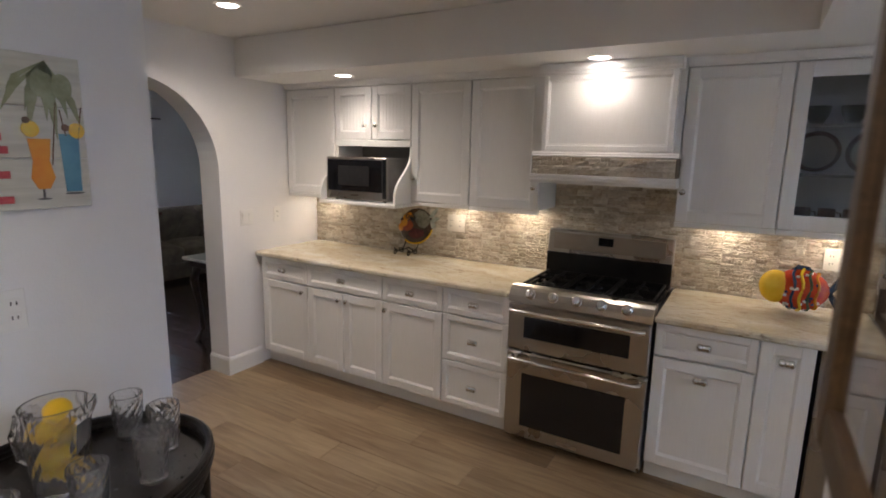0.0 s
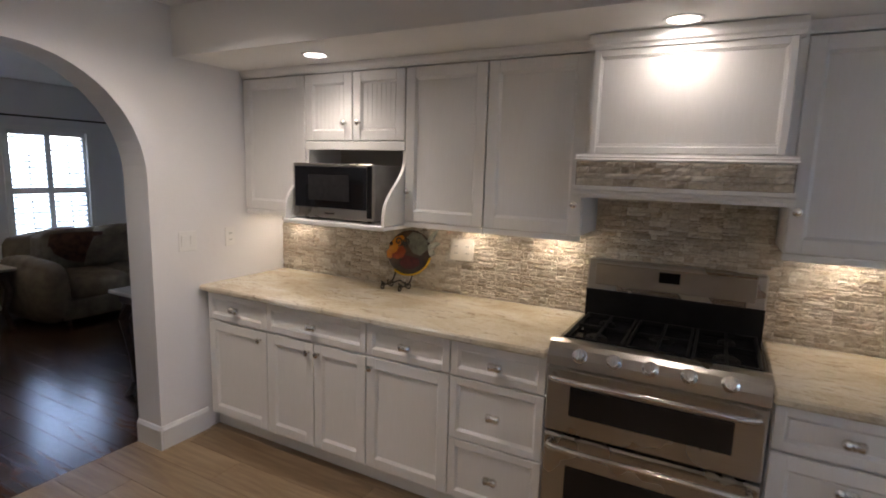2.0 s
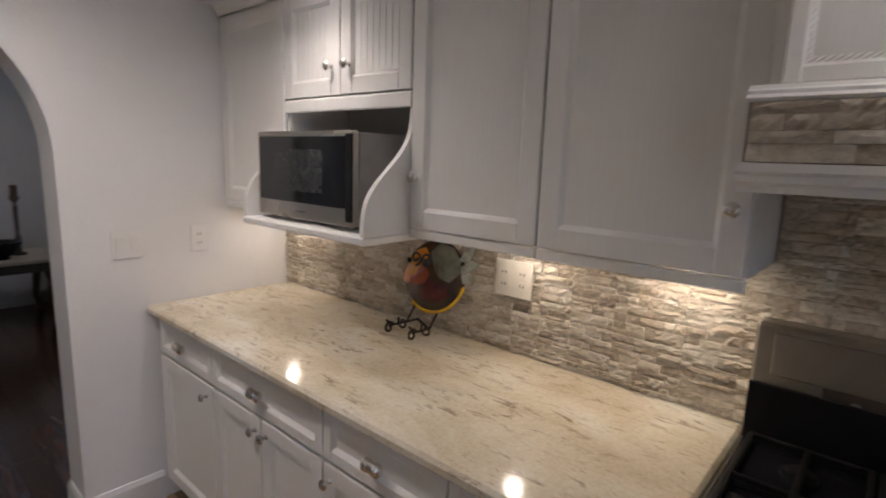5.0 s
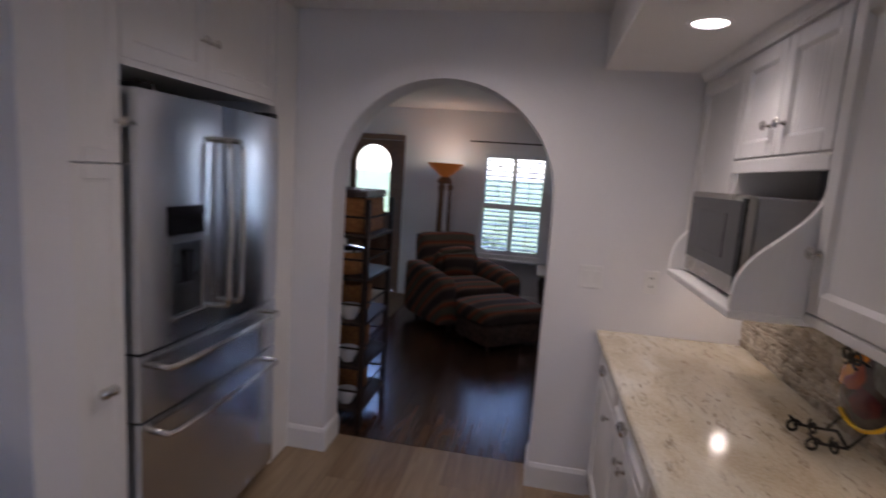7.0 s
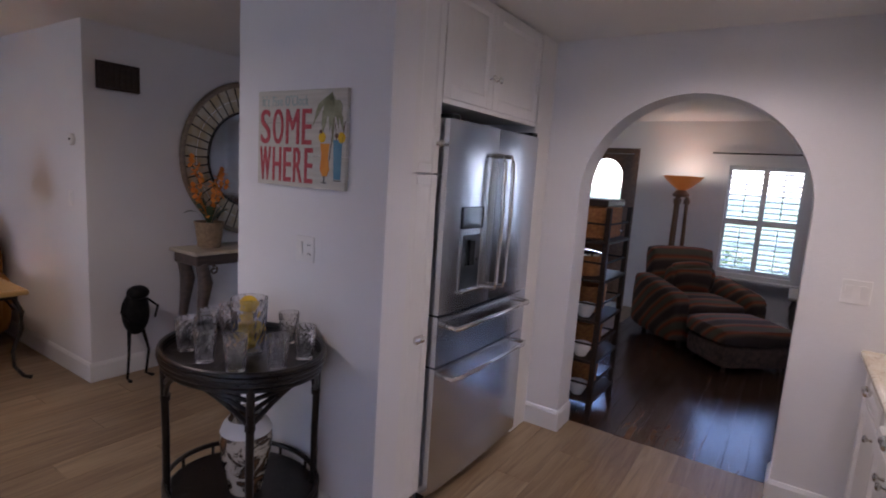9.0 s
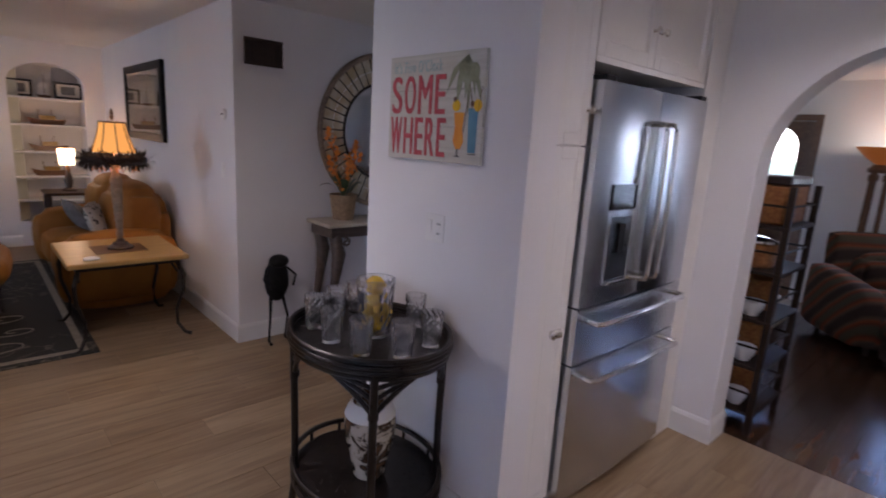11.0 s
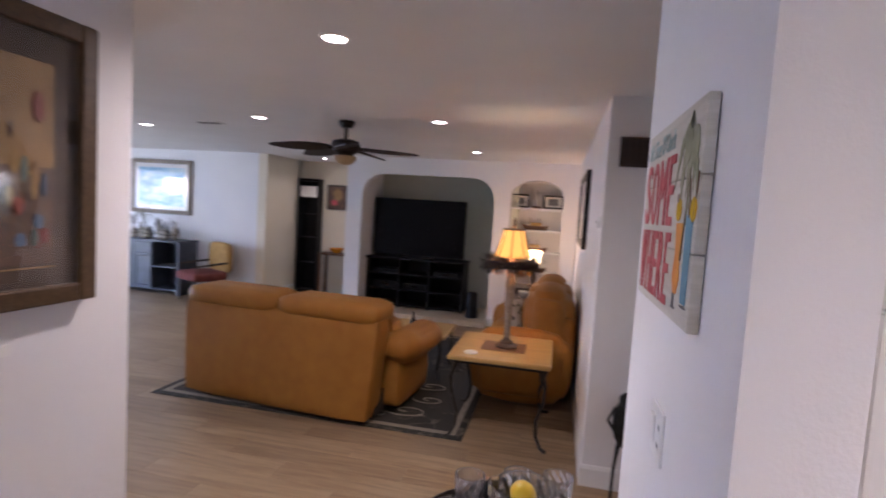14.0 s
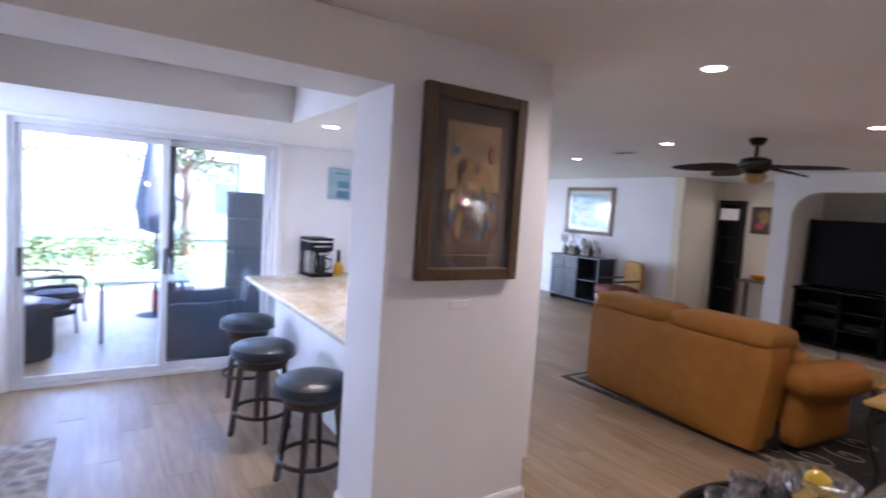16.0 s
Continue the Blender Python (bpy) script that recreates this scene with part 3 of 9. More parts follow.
gp = part("pane", bm, GLASS, leaf, "arched glass pane")
gp.visible_shadow = False
part("door_frame", boxes((-7.40, -7.235, -0.27, -0.203, 0, 2.10), (-7.40, -7.235, 0.553, 0.62, 0, 2.10), (-7.40, -7.235, -0.203, 0.553, 2.033, 2.10)), BROWNWOOD, d2)
bm = bmesh.new()
rod(bm, (-7.31, 0.49, 1.0), (-7.26, 0.49, 1.0), 0.012)
ball(bm, (-7.25, 0.49, 1.0), 0.028, n=12)
part("door_knob", bm, CHROME, leaf, smooth=True)


# recessed downlights
def downlight(x, y, z, watts, tone=(1.0, 0.86, 0.66), cone=155, wide=False):
    o = thing("downlight", (x, y, z), "round white recessed ceiling light, switched on", "ceiling light", "recessed ceiling lights")
    bm = bmesh.new()
    lathe(bm, [(0.052, -0.001), (0.057, -0.006), (0.068, -0.005), (0.071, -0.0005)], 28)
    part("trim_ring", bm, WHITE, o, smooth=True)
    bm = bmesh.new()
    lathe(bm, [(0, -0.003), (0.0515, -0.003), (0.0515, -0.0012), (0, -0.0012)], 28)
    part("lens", bm, LED, o, "glowing frosted lens")
    if wide:
        lamp("downlight_lamp", "AREA", watts, pose(x, y, z - 0.012), tone, disk=0.10)
    else:
        lamp("downlight_lamp", "SPOT", watts, pose(x, y, z - 0.02), tone, soft=0.05, cone=radians(cone))


downlight(-2.42, 2.88, 2.19, 1.0, cone=130)
downlight(-0.705, 2.895, 2.19, 0.1, wide=True)
downlight(-2.50, 2.05, H, 4.4)
downlight(1.736, 0.76, 2.19, 3.2, cone=168)
downlight(-0.34, -0.46, H, 5.4, cone=165)
downlight(1.39, -2.62, H, 0.4)
downlight(-0.33, -2.63, H, 0.4)
downlight(-0.315, -4.81, H, 0.4)
downlight(3.20, -3.27, H, 2.2)
# no fixture seen at this spot; added to brighten the back hall
downlight(2.62, -6.62, H, 0.9)
downlight(-6.30, 2.18, H, 1.2)
# puck lights under the wall cabinets
PUCK = glow("puck_lens", (1.0, 0.86, 0.62), 0.9)
for x, watts in ((-3.0, 0.065), (-1.70, 0.06), (-1.25, 0.085), (-0.05, 0.065), (0.45, 0.065)):
    o = thing("cabinet_light", (x, 3.31, 1.347), "small round puck light under the wall cabinets", "cabinet light", "under-cabinet lights")
    bm = bmesh.new()
    lathe(bm, [(0.029, -0.010), (0.033, -0.010), (0.036, -0.006), (0.036, 0), (0.0, 0)], 20)
    part("housing", bm, WHITE, o, smooth=True)
    bm = bmesh.new()
    lathe(bm, [(0, -0.009), (0.028, -0.009), (0.028, -0.004), (0, -0.004)], 20)
    part("lens", bm, PUCK, o, "glowing puck lens")
    lamp("cabinet_light_lamp", "AREA", watts, pose(x, 3.31, 1.335), (1.0, 0.83, 0.58), disk=0.05)


# ---------------- kitchen ----------------
def shaker(name, material, parent, x0, x1, z0, z1, y, rail=0.055, t=0.02, beads=0, sink=0.013):
    """A framed front facing -y, its face at y: a sunk panel with sloped edges, with stiles, rails and boards under it."""
    a, b, c, d = x0 + rail, x1 - rail, z0 + rail, z1 - rail
    k, dp = 0.010, sink * t / 0.02
    bm = bmesh.new()
    o = [(a, y + 0.002, c), (b, y + 0.002, c), (b, y + 0.002, d), (a, y + 0.002, d)]
    i = [(a + k, y + dp, c + k), (b - k, y + dp, c + k), (b - k, y + dp, d - k), (a + k, y + dp, d - k)]
    q = [(x, y + t - 0.001, z) for x, _, z in o]
    vo, vi, vq = [bm.verts.new(p) for p in o], [bm.verts.new(p) for p in i], [bm.verts.new(p) for p in q]
    for j in range(4):
        bm.faces.new((vo[j], vo[(j + 1) % 4], vi[(j + 1) % 4], vi[j]))
        bm.faces.new((vq[j], vq[(j + 1) % 4], vo[(j + 1) % 4], vo[j]))
    bm.faces.new(vi)
    bm.faces.new(vq)
    front = part(name, bm, material, parent)
    for xa, xb in ((x0, a), (b, x1)):
        part("stile", boxes((xa, xb, y, y + t, z0, z1), bevel=0.0025), material, front)
    for za, zb in ((z0, c), (d, z1)):
        part("rail", boxes((a, b, y, y + t, za, zb), bevel=0.0025), material, front)
    if beads:
        w = (b - a - 2 * k) / beads
        for j in range(beads):
            part("bead_board", boxes((a + k + j * w + 0.0007, a + k + (j + 1) * w - 0.0007, y + dp - 0.002, y + dp + 0.0015, c + k, d - k), bevel=0.001), material, front)
    return front


def knob(bm, x, y, z):
    """A small round knob on a foot, standing out to -y."""
    t = bmesh.new()
    lathe(t, [(0.0, 0), (0.009, 0), (0.006, 0.004), (0.0045, 0.012), (0.009, 0.016), (0.0165, 0.021), (0.0165, 0.026), (0.011, 0.031), (0, 0.032)], 14)
    t.transform(Matrix.Translation((x, y, z)) @ Matrix.Rotation(radians(90), 4, "X"))
    me = bpy.data.meshes.new("t")
    t.to_mesh(me)
    t.free()
    bm.from_mesh(me)
    bpy.data.meshes.remove(me)


def bow_pull(bm, x, y, z):
    """A wide ribbed bow-tie pull."""
    rod(bm, (x, y, z), (x, y - 0.014, z), 0.006, 0.006, 10)
    for s in (-1, 1):
        prof = [(0.007, 0.0), (0.015, 0.005), (0.020, 0.013), (0.0185, 0.019), (0.0205, 0.024), (0.014, 0.031), (0.006, 0.034), (0, 0.0345)]
        t = bmesh.new()
        lathe(t, prof, 12)
        t.transform(Matrix.Translation((x, y - 0.021, z)) @ Matrix.Rotation(radians(90 * s), 4, "Y") @ Matrix.Diagonal((1.0, 0.8, 1, 1)))
        me = bpy.data.meshes.new("t")
        t.to_mesh(me)
        t.free()
        bm.from_mesh(me)
        bpy.data.meshes.remove(me)
    ball(bm, (x, y - 0.022, z), 0.013, 0.012, 0.019, 12)


def hardware(kind, x, y, z, parent, name="knob"):
    bm = bmesh.new()
    (knob if kind == "knob" else bow_pull)(bm, x, y, z)
    return part(name, bm, CHROME, parent, "polished nickel " + ("knob" if kind == "knob" else "pull"), smooth=True)


FY = 2.77   # face of the base doors
BASE_LABEL = "white painted base cabinet with shaker fronts under the granite worktop"


def base_cabinet(x0, x1, doors, drawers, side=1, label=BASE_LABEL):
    """doors, drawers: lists of (x0, x1, z0, z1, hardware, place) in shares of the width and in metres."""
    w = x1 - x0
    c = thing("base_cabinet", (x0, FY, 0), label, "cabinet", "base cabinets")
    part("body", boxes((0, w, 0.030, YN - FY - 0.003, 0.10, 0.878)), CAB, c)
    part("toe_kick", boxes((0, w, 0.075, 0.095, 0.002, 0.10)), CAB, c)
    g = 0.0035
    for a, b, z0, z1, hw in doors:
        d = shaker("door", CAB, c, a * w + g, b * w - g, z0, z1, 0)
        for kind, hx, hz in hw:
            hardware(kind, a * w + hx * (b - a) * w, 0, hz, d, "knob" if kind == "knob" else "handle")
    for a, b, z0, z1 in drawers:
        d = shaker("drawer_front", CAB, c, a * w + g, b * w - g, z0, z1, 0, 0.036)
        hardware("bow", (a + b) / 2 * w, 0, (z0 + z1) / 2, d, "handle")
    return c


base_cabinet(-3.205, -2.695, [(0.06, 1, 0.115, 0.700, [("knob", 0.9, 0.65)])], [(0.06, 1, 0.712, 0.872)])
base_cabinet(-2.695, -2.010, [(0, 0.5, 0.115, 0.700, [("knob", 0.9, 0.65)]), (0.5, 1, 0.115, 0.700, [("knob", 0.1, 0.65)])], [(0, 1, 0.712, 0.872)])
base_cabinet(-2.010, -1.540, [(0, 1, 0.115, 0.700, [("knob", 0.07, 0.65)])], [(0, 1, 0.712, 0.872)])
base_cabinet(-1.540, -1.090, [], [(0, 1, 0.712, 0.872), (0, 1, 0.412, 0.704), (0, 1, 0.115, 0.404)], label="white painted base cabinet with three drawers beside the range")
base_cabinet(-0.298, 0.153, [(0, 1, 0.115, 0.700, [("bow", 0.5, 0.62)])], [(0, 1, 0.712, 0.872)], label="white painted base cabinet with pull-out front beside the range")
base_cabinet(0.153, 0.372, [(0, 1, 0.115, 0.872, [("bow", 0.5, 0.79)])], [], label="narrow white painted pull-out base cabinet beside the dishwasher")
base_cabinet(0.990, 1.600, [(0, 0.5, 0.115, 0.700, [("knob", 0.9, 0.65)]), (0.5, 1, 0.115, 0.700, [("knob", 0.1, 0.65)])], [(0, 1, 0.712, 0.872)])

dw = thing("dishwasher", (0.380, FY, 0), "stainless steel dishwasher with bar handle under the worktop", "dishwasher")
part("body", boxes((0.004, 0.598, 0.03, 0.6, 0.05, 0.87)), BLACK, dw)
part("door", boxes((0.008, 0.594, -0.004, 0.028, 0.11, 0.868), bevel=0.006), STEEL, dw)
bm = bmesh.new()
rod(bm, (0.06, -0.045, 0.79), (0.54, -0.045, 0.79), 0.011, n=14)
for hx in (0.08, 0.52):
    rod(bm, (hx, -0.045, 0.79), (hx, -0.003, 0.79), 0.008)
part("handle", bm, STEEL, dw, smooth=True)


def worktop(x0, x1):
    o = thing("worktop", (x0, 2.735, 0.88), "cream granite worktop with brown veins and rounded edge", "worktop", "granite worktops")
    w = x1 - x0
    part("slab", boxes((0, w, 0, YN - 2.735 - 0.002, 0, 0.035), bevel=0.009), GRANITE, o)


worktop(-3.207, -1.088)
worktop(-0.303, 1.62)

# upper cabinets
UY, UZ0, UZ1 = 3.10, 1.35, 2.145


def upper_cabinet(x0, x1, z0, doors, label, beads=0, rail=0.055):
    w = x1 - x0
    c = thing("wall_cabinet", (x0, UY, z0), label, "cabinet", "wall cabinets")
    part("body", boxes((0, w, 0.021, YN - UY - 0.003, 0, UZ1 - z0)), CAB, c)
    part("light_rail", boxes((0, w, 0.002, 0.02, -0.028, -0.001), bevel=0.003), CAB, c)
    for a, b, hx, hz in doors:
        d = shaker("door", CAB, c, a * w + 0.003, b * w - 0.003, 0.004, UZ1 - z0 - 0.004, 0, rail, beads=beads)
        if hx is not None:
            hardware("knob", a * w + hx * (b - a) * w, 0, hz, d)
    return c


UL = "white painted wall cabinet with a shaker door on the kitchen wall"
upper_cabinet(-3.205, -2.702, UZ0, [(0.0, 1, None, 0)], UL)
upper_cabinet(-2.700, -2.012, 1.77, [(0, 0.5, 0.86, 0.10), (0.5, 1, 0.14, 0.10)], "short white wall cabinet with two beaded doors over the microwave", 7)
upper_cabinet(-2.010, -1.552, UZ0, [(0, 1, 0.06, 0.16)], UL)
upper_cabinet(-1.550, -1.072, UZ0, [(0, 1, 0.93, 0.14)], UL)
upper_cabinet(-0.300, 0.163, UZ0, [(0, 1, 0.06, 0.16)], UL)

# glass-fronted cabinet
gc = thing("wall_cabinet", (0.165, UY, UZ0), "white wall cabinet with a glass door and dishes inside", "cabinet", "wall cabinets")
part("body", boxes((0, 0.018, 0.021, 0.327, 0, 0.795), (0.582, 0.60, 0.021, 0.327, 0, 0.795), (0.018, 0.582, 0.30, 0.327, 0, 0.795), (0.018, 0.582, 0.021, 0.30, 0, 0.018), (0.018, 0.582, 0.021, 0.30, 0.777, 0.795)), CAB, gc)
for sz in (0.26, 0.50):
    part("shelf", boxes((0.019, 0.581, 0.05, 0.298, sz, sz + 0.012)), CAB_GREY, gc)
part("light_rail", boxes((0, 0.60, 0.002, 0.02, -0.028, -0.001), bevel=0.003), CAB, gc)
gd = part("door", boxes((0.003, 0.065, 0, 0.02, 0.004, 0.791), bevel=0.0025), CAB, gc)
part("stile", boxes((0.535, 0.597, 0, 0.02, 0.004, 0.791), bevel=0.0025), CAB, gd)
for za, zb in ((0.004, 0.075), (0.720, 0.791)):
    part("rail", boxes((0.065, 0.535, 0, 0.02, za, zb), bevel=0.0025), CAB, gd)
part("pane", boxes((0.065, 0.535, 0.008, 0.012, 0.075, 0.720)), glass_mat("cabinet_glass", (0.55, 0.56, 0.55), 0.0), gd, "clear glass pane")
PLATE = speck("cream_glazed_plate", (0.50, 0.45, 0.36), (0.58, 0.53, 0.44), 9, 0.2)
PLATE_RIM = speck("brown_glazed_rim", (0.10, 0.05, 0.03), (0.16, 0.09, 0.05), 12, 0.25)
PALM = speck("palm_green_glaze", (0.05, 0.07, 0.03), (0.09, 0.11, 0.05), 20, 0.4)


def display_plate(x, z, r):
    p = thing("display_plate", pose(x, UY + 0.265, z, -80, 0, 0), "cream plate with a brown rim and palm motif in the cabinet", "plate", "display plates")
    bm = bmesh.new()
    lathe(bm, [(0, 0.004), (r * 0.62, 0.004), (r * 0.8, 0.012), (r * 0.8, 0.008), (r * 0.6, 0), (0, 0)], 28)
    part("well", bm, PLATE, p, smooth=True)
    bm = bmesh.new()
    lathe(bm, [(r * 0.8, 0.0125), (r, 0.020), (r, 0.016), (r * 0.8, 0.0085)], 28)
    part("rim", bm, PLATE_RIM, p, smooth=True)
    bm = bmesh.new()
    box(bm, -0.003, 0.003, -r * 0.5, r * 0.05, 0.005, 0.007)
    for k in range(7):
        a = radians(10 + 27 * k)
        path(bm, [(0, r * 0.05, 0.006), (math.cos(a) * r * 0.25, r * 0.05 + math.sin(a) * r * 0.25, 0.007), (math.cos(a) * r * 0.45, r * 0.02 + math.sin(a) * r * 0.30, 0.006)], [0.004, 0.005, 0.001], 5)
    part("motif", bm, PALM, p)


display_plate(0.165 + 0.14, UZ0 + 0.272 + 0.108, 0.105)
display_plate(0.165 + 0.37, UZ0 + 0.272 + 0.108, 0.11)
for bx in (0.28, 0.42, 0.55, 0.66):
    b = thing("bowl", (bx, UY + 0.15, UZ0 + 0.513), "dark green glazed bowl on the cabinet shelf", "bowl", "bowls in the cabinet")
    bm = bmesh.new()
    lathe(bm, [(0, 0.002), (0.025, 0), (0.03, 0.006), (0.05, 0.05), (0.055, 0.085), (0.050, 0.084), (0.045, 0.05), (0.02, 0.012), (0, 0.010)], 18)
    part("bowl_body", bm, PALM, b, smooth=True)
for bx in (0.27, 0.37, 0.47, 0.57, 0.67):
    b = thing("mug", (bx, UY + 0.13, UZ0 + 0.019), "small brown mug on the cabinet floor", "mug", "mugs in the cabinet")
    bm = bmesh.new()
    lathe(bm, [(0, 0), (0.034, 0), (0.036, 0.01), (0.036, 0.088), (0.033, 0.088), (0.033, 0.008), (0, 0.008)], 18)
    part("mug_body", bm, PLATE_RIM, b, smooth=True)
    bm = bmesh.new()
    path(bm, [(0.034, 0, 0.07), (0.055, 0, 0.068), (0.060, 0, 0.045), (0.052, 0, 0.022), (0.034, 0, 0.02)], 0.004, 6)
    part("handle", bm, PLATE_RIM, b, smooth=True)

# crown along the top of the uppers
bm = bmesh.new()
prof = [(UY + 0.01, 2.146), (UY - 0.006, 2.146), (UY - 0.008, 2.158), (UY - 0.022, 2.172), (UY - 0.030, 2.188), (UY + 0.01, 2.188)]
prism(bm, prof, -3.208, -1.062, "x")
prism(bm, prof, -0.312, 0.78, "x")
tagged(part("trim_crown", bm, CAB), "white crown moulding along the wall cabinets", "trim", "", "structure")

# microwave shelf
ms = thing("microwave_shelf", (-2.700, UY, 1.31), "white microwave shelf with curved side brackets under a cabinet", "shelf")
part("valance", boxes((0.0, 0.688, 0.0, 0.02, 0.412, 0.457), bevel=0.003), CAB, ms)
part("shelf_board", boxes((0.0, 0.688, -0.185, 0.325, 0, 0.024), bevel=0.004), CAB, ms)
part("back_panel", boxes((0.02, 0.668, 0.30, 0.325, 0.025, 0.455)), CAB_GREY, ms)
for bx in (0.001, 0.669):
    pts = [(0.322, 0.025), (-0.18, 0.025), (-0.18, 0.05)]
    for i in range(15):
        u = i / 14
        pts.append((-0.18 + 0.195 * (u - math.sin(2 * math.pi * u) / (2 * math.pi) * 0.9), 0.06 + 0.33 * u))
    pts += [(0.02, 0.455), (0.322, 0.455)]
    bm = bmesh.new()
    prism(bm, pts, bx, bx + 0.018, "x")
    part("bracket", bm, CAB, ms)

mw = thing("microwave", (-2.668, 2.965, 1.335), "stainless steel microwave with a black glass door on the shelf", "microwave")
part("body", boxes((0.003, 0.543, 0.03, 0.40, 0.012, 0.306), bevel=0.004), speck("grey_metal_case", (0.30, 0.29, 0.28), (0.36, 0.35, 0.34), 8, 0.45, 0.5), mw)
md = part("door", boxes((0.0, 0.546, 0.0, 0.028, 0.012, 0.31), bevel=0.006), STEEL, mw)
part("window", boxes((0.018, 0.512, -0.003, 0.004, 0.070, 0.292), bevel=0.001), BLACK_GLASS, md, "black glass window")
part("screen_mesh", boxes((0.12, 0.40, -0.0045, -0.0035, 0.11, 0.25)), speck("mesh_screen", (0.02, 0.02, 0.022), (0.03, 0.03, 0.032), 60, 0.25), md)
part("control_strip", boxes((0.516, 0.5445, -0.003, 0.004, 0.03, 0.3)), BLACK, md)
part("badge", boxes((0.23, 0.30, -0.002, 0.002, 0.036, 0.046)), CHROME, md)
for fx, fy in ((0.05, 0.06), (0.49, 0.06), (0.05, 0.36), (0.49, 0.36)):
    bm = bmesh.new()
    rod(bm, (fx, fy, 0.0), (fx, fy, 0.013), 0.012)
    part("foot", bm, BLACK, mw)

# range hood
rh = thing("range_hood", (-1.060, 3.02, 1.53), "white wooden range hood with a stone band over the range", "range hood")
W = 0.745
part("canopy", boxes((-0.010, W + 0.012, 0.055, 0.405, 0.182, 0.655), (0.02, W - 0.02, 0.015, 0.055, 0.182, 0.655)), CAB, rh)
shaker("front_panel", CAB, rh, 0.018, W - 0.018, 0.185, 0.600, 0.0, 0.028, 0.014)
bm = bmesh.new()
for a, b in (((0.05, 0.22), (W - 0.05, 0.22)), ((0.05, 0.57), (W - 0.05, 0.57)), ((0.05, 0.22), (0.05, 0.57)), ((W - 0.05, 0.22), (W - 0.05, 0.57))):
    L = math.hypot(b[0] - a[0], b[1] - a[1])
    k = int(L / 0.012)
    for i in range(k):
        u = (i + 0.5) / k
        x, z = a[0] + (b[0] - a[0]) * u, a[1] + (b[1] - a[1]) * u
        h = b[0] != a[0]
        d = 0.0065
        rod(bm, (x - d, 0.007, z - 0.004), (x + d, 0.007, z + 0.004), 0.0038, n=5) if h else rod(bm, (x - 0.004, 0.007, z - d), (x + 0.004, 0.007, z + d), 0.0038, n=5)
part("rope_trim", bm, CAB, rh)
bm = bmesh.new()
prism(bm, [(0.30, 0.60), (-0.012, 0.60), (-0.016, 0.612), (-0.03, 0.618), (-0.036, 0.632), (-0.036, 0.656), (0.30, 0.656)], 0.0, W, "x")
part("cornice", bm, CAB, rh)
bm = bmesh.new()
prism(bm, [(0.40, 0.152), (-0.044, 0.152), (-0.048, 0.158), (-0.040, 0.164), (-0.040, 0.170), (-0.034, 0.174), (-0.030, 0.180), (0.40, 0.180)], -0.022, W + 0.022, "x")
part("upper_moulding", bm, CAB, rh)
bm = bmesh.new()
prism(bm, [(0.40, 0.0), (-0.046, 0.0), (-0.050, 0.012), (-0.060, 0.018), (-0.058, 0.030), (-0.068, 0.036), (-0.068, 0.050), (0.40, 0.050)], -0.022, W + 0.022, "x")
part("lower_moulding", bm, CAB, rh)
part("band_backing", boxes((-0.016, W + 0.016, -0.046, 0.40, 0.051, 0.151)), GROUT, rh)

# range
rg = thing("range", (-1.083, 2.745, 0), "stainless steel gas range with two ovens and black grates", "range")
RW = 0.776
part("body", boxes((0.004, RW - 0.004, 0.03, 0.62, 0.03, 0.90)), speck("dark_enamel", (0.03, 0.03, 0.03), (0.05, 0.05, 0.05), 8, 0.4), rg)
for nm, z0, z1, win in (("oven_door", 0.055, 0.578, (0.13, 0.455)), ("oven_door", 0.588, 0.862, (0.668, 0.792))):
    d = part(nm, boxes((0.003, RW - 0.003, -0.012, 0.028, z0, z1), bevel=0.008), STEEL, rg)
    part("window", boxes((0.10, RW - 0.10, -0.016, -0.008, win[0], win[1]), bevel=0.003), BLACK_GLASS, d, "black glass oven window")
    hz = z1 - 0.032
    bm = bmesh.new()
    path(bm, [(0.035, -0.014, hz), (0.035, -0.05, hz), (0.06, -0.062, hz), (RW - 0.06, -0.062, hz), (RW - 0.035, -0.05, hz), (RW - 0.035, -0.014, hz)], 0.0125, 12)
    part("handle", bm, CHROME, d, "polished bar handle", smooth=True)
part("badge", boxes((0.33, 0.44, -0.0145, -0.011, 0.075, 0.095)), CHROME, rg)
bm = bmesh.new()
prism(bm, [(-0.012, 0.868), (0.03, 0.868), (0.125, 0.905), (0.12, 0.948), (0.07, 0.958), (0.035, 0.953), (0.012, 0.938), (-0.006, 0.905)], 0.0, RW, "x")
part("control_panel", bm, STEEL, rg)
for i in range(5):
    kx = 0.128 + i * 0.13
    bm = bmesh.new()
    lathe(bm, [(0, 0), (0.029, 0), (0.029, 0.008), (0.024, 0.012), (0.022, 0.034), (0.018, 0.038), (0, 0.039)], 18)
    box(bm, -0.006, 0.006, -0.022, 0.022, 0.036, 0.048, 0.002)
    part("control_knob", bm, CHROME, rg, "polished control knob", smooth=True, at=pose(kx, 0.002, 0.918, 64, 0, 0))
part("cooktop", boxes((0.008, RW - 0.008, 0.126, 0.60, 0.90, 0.928), bevel=0.004), BLACK_GLASS, rg)
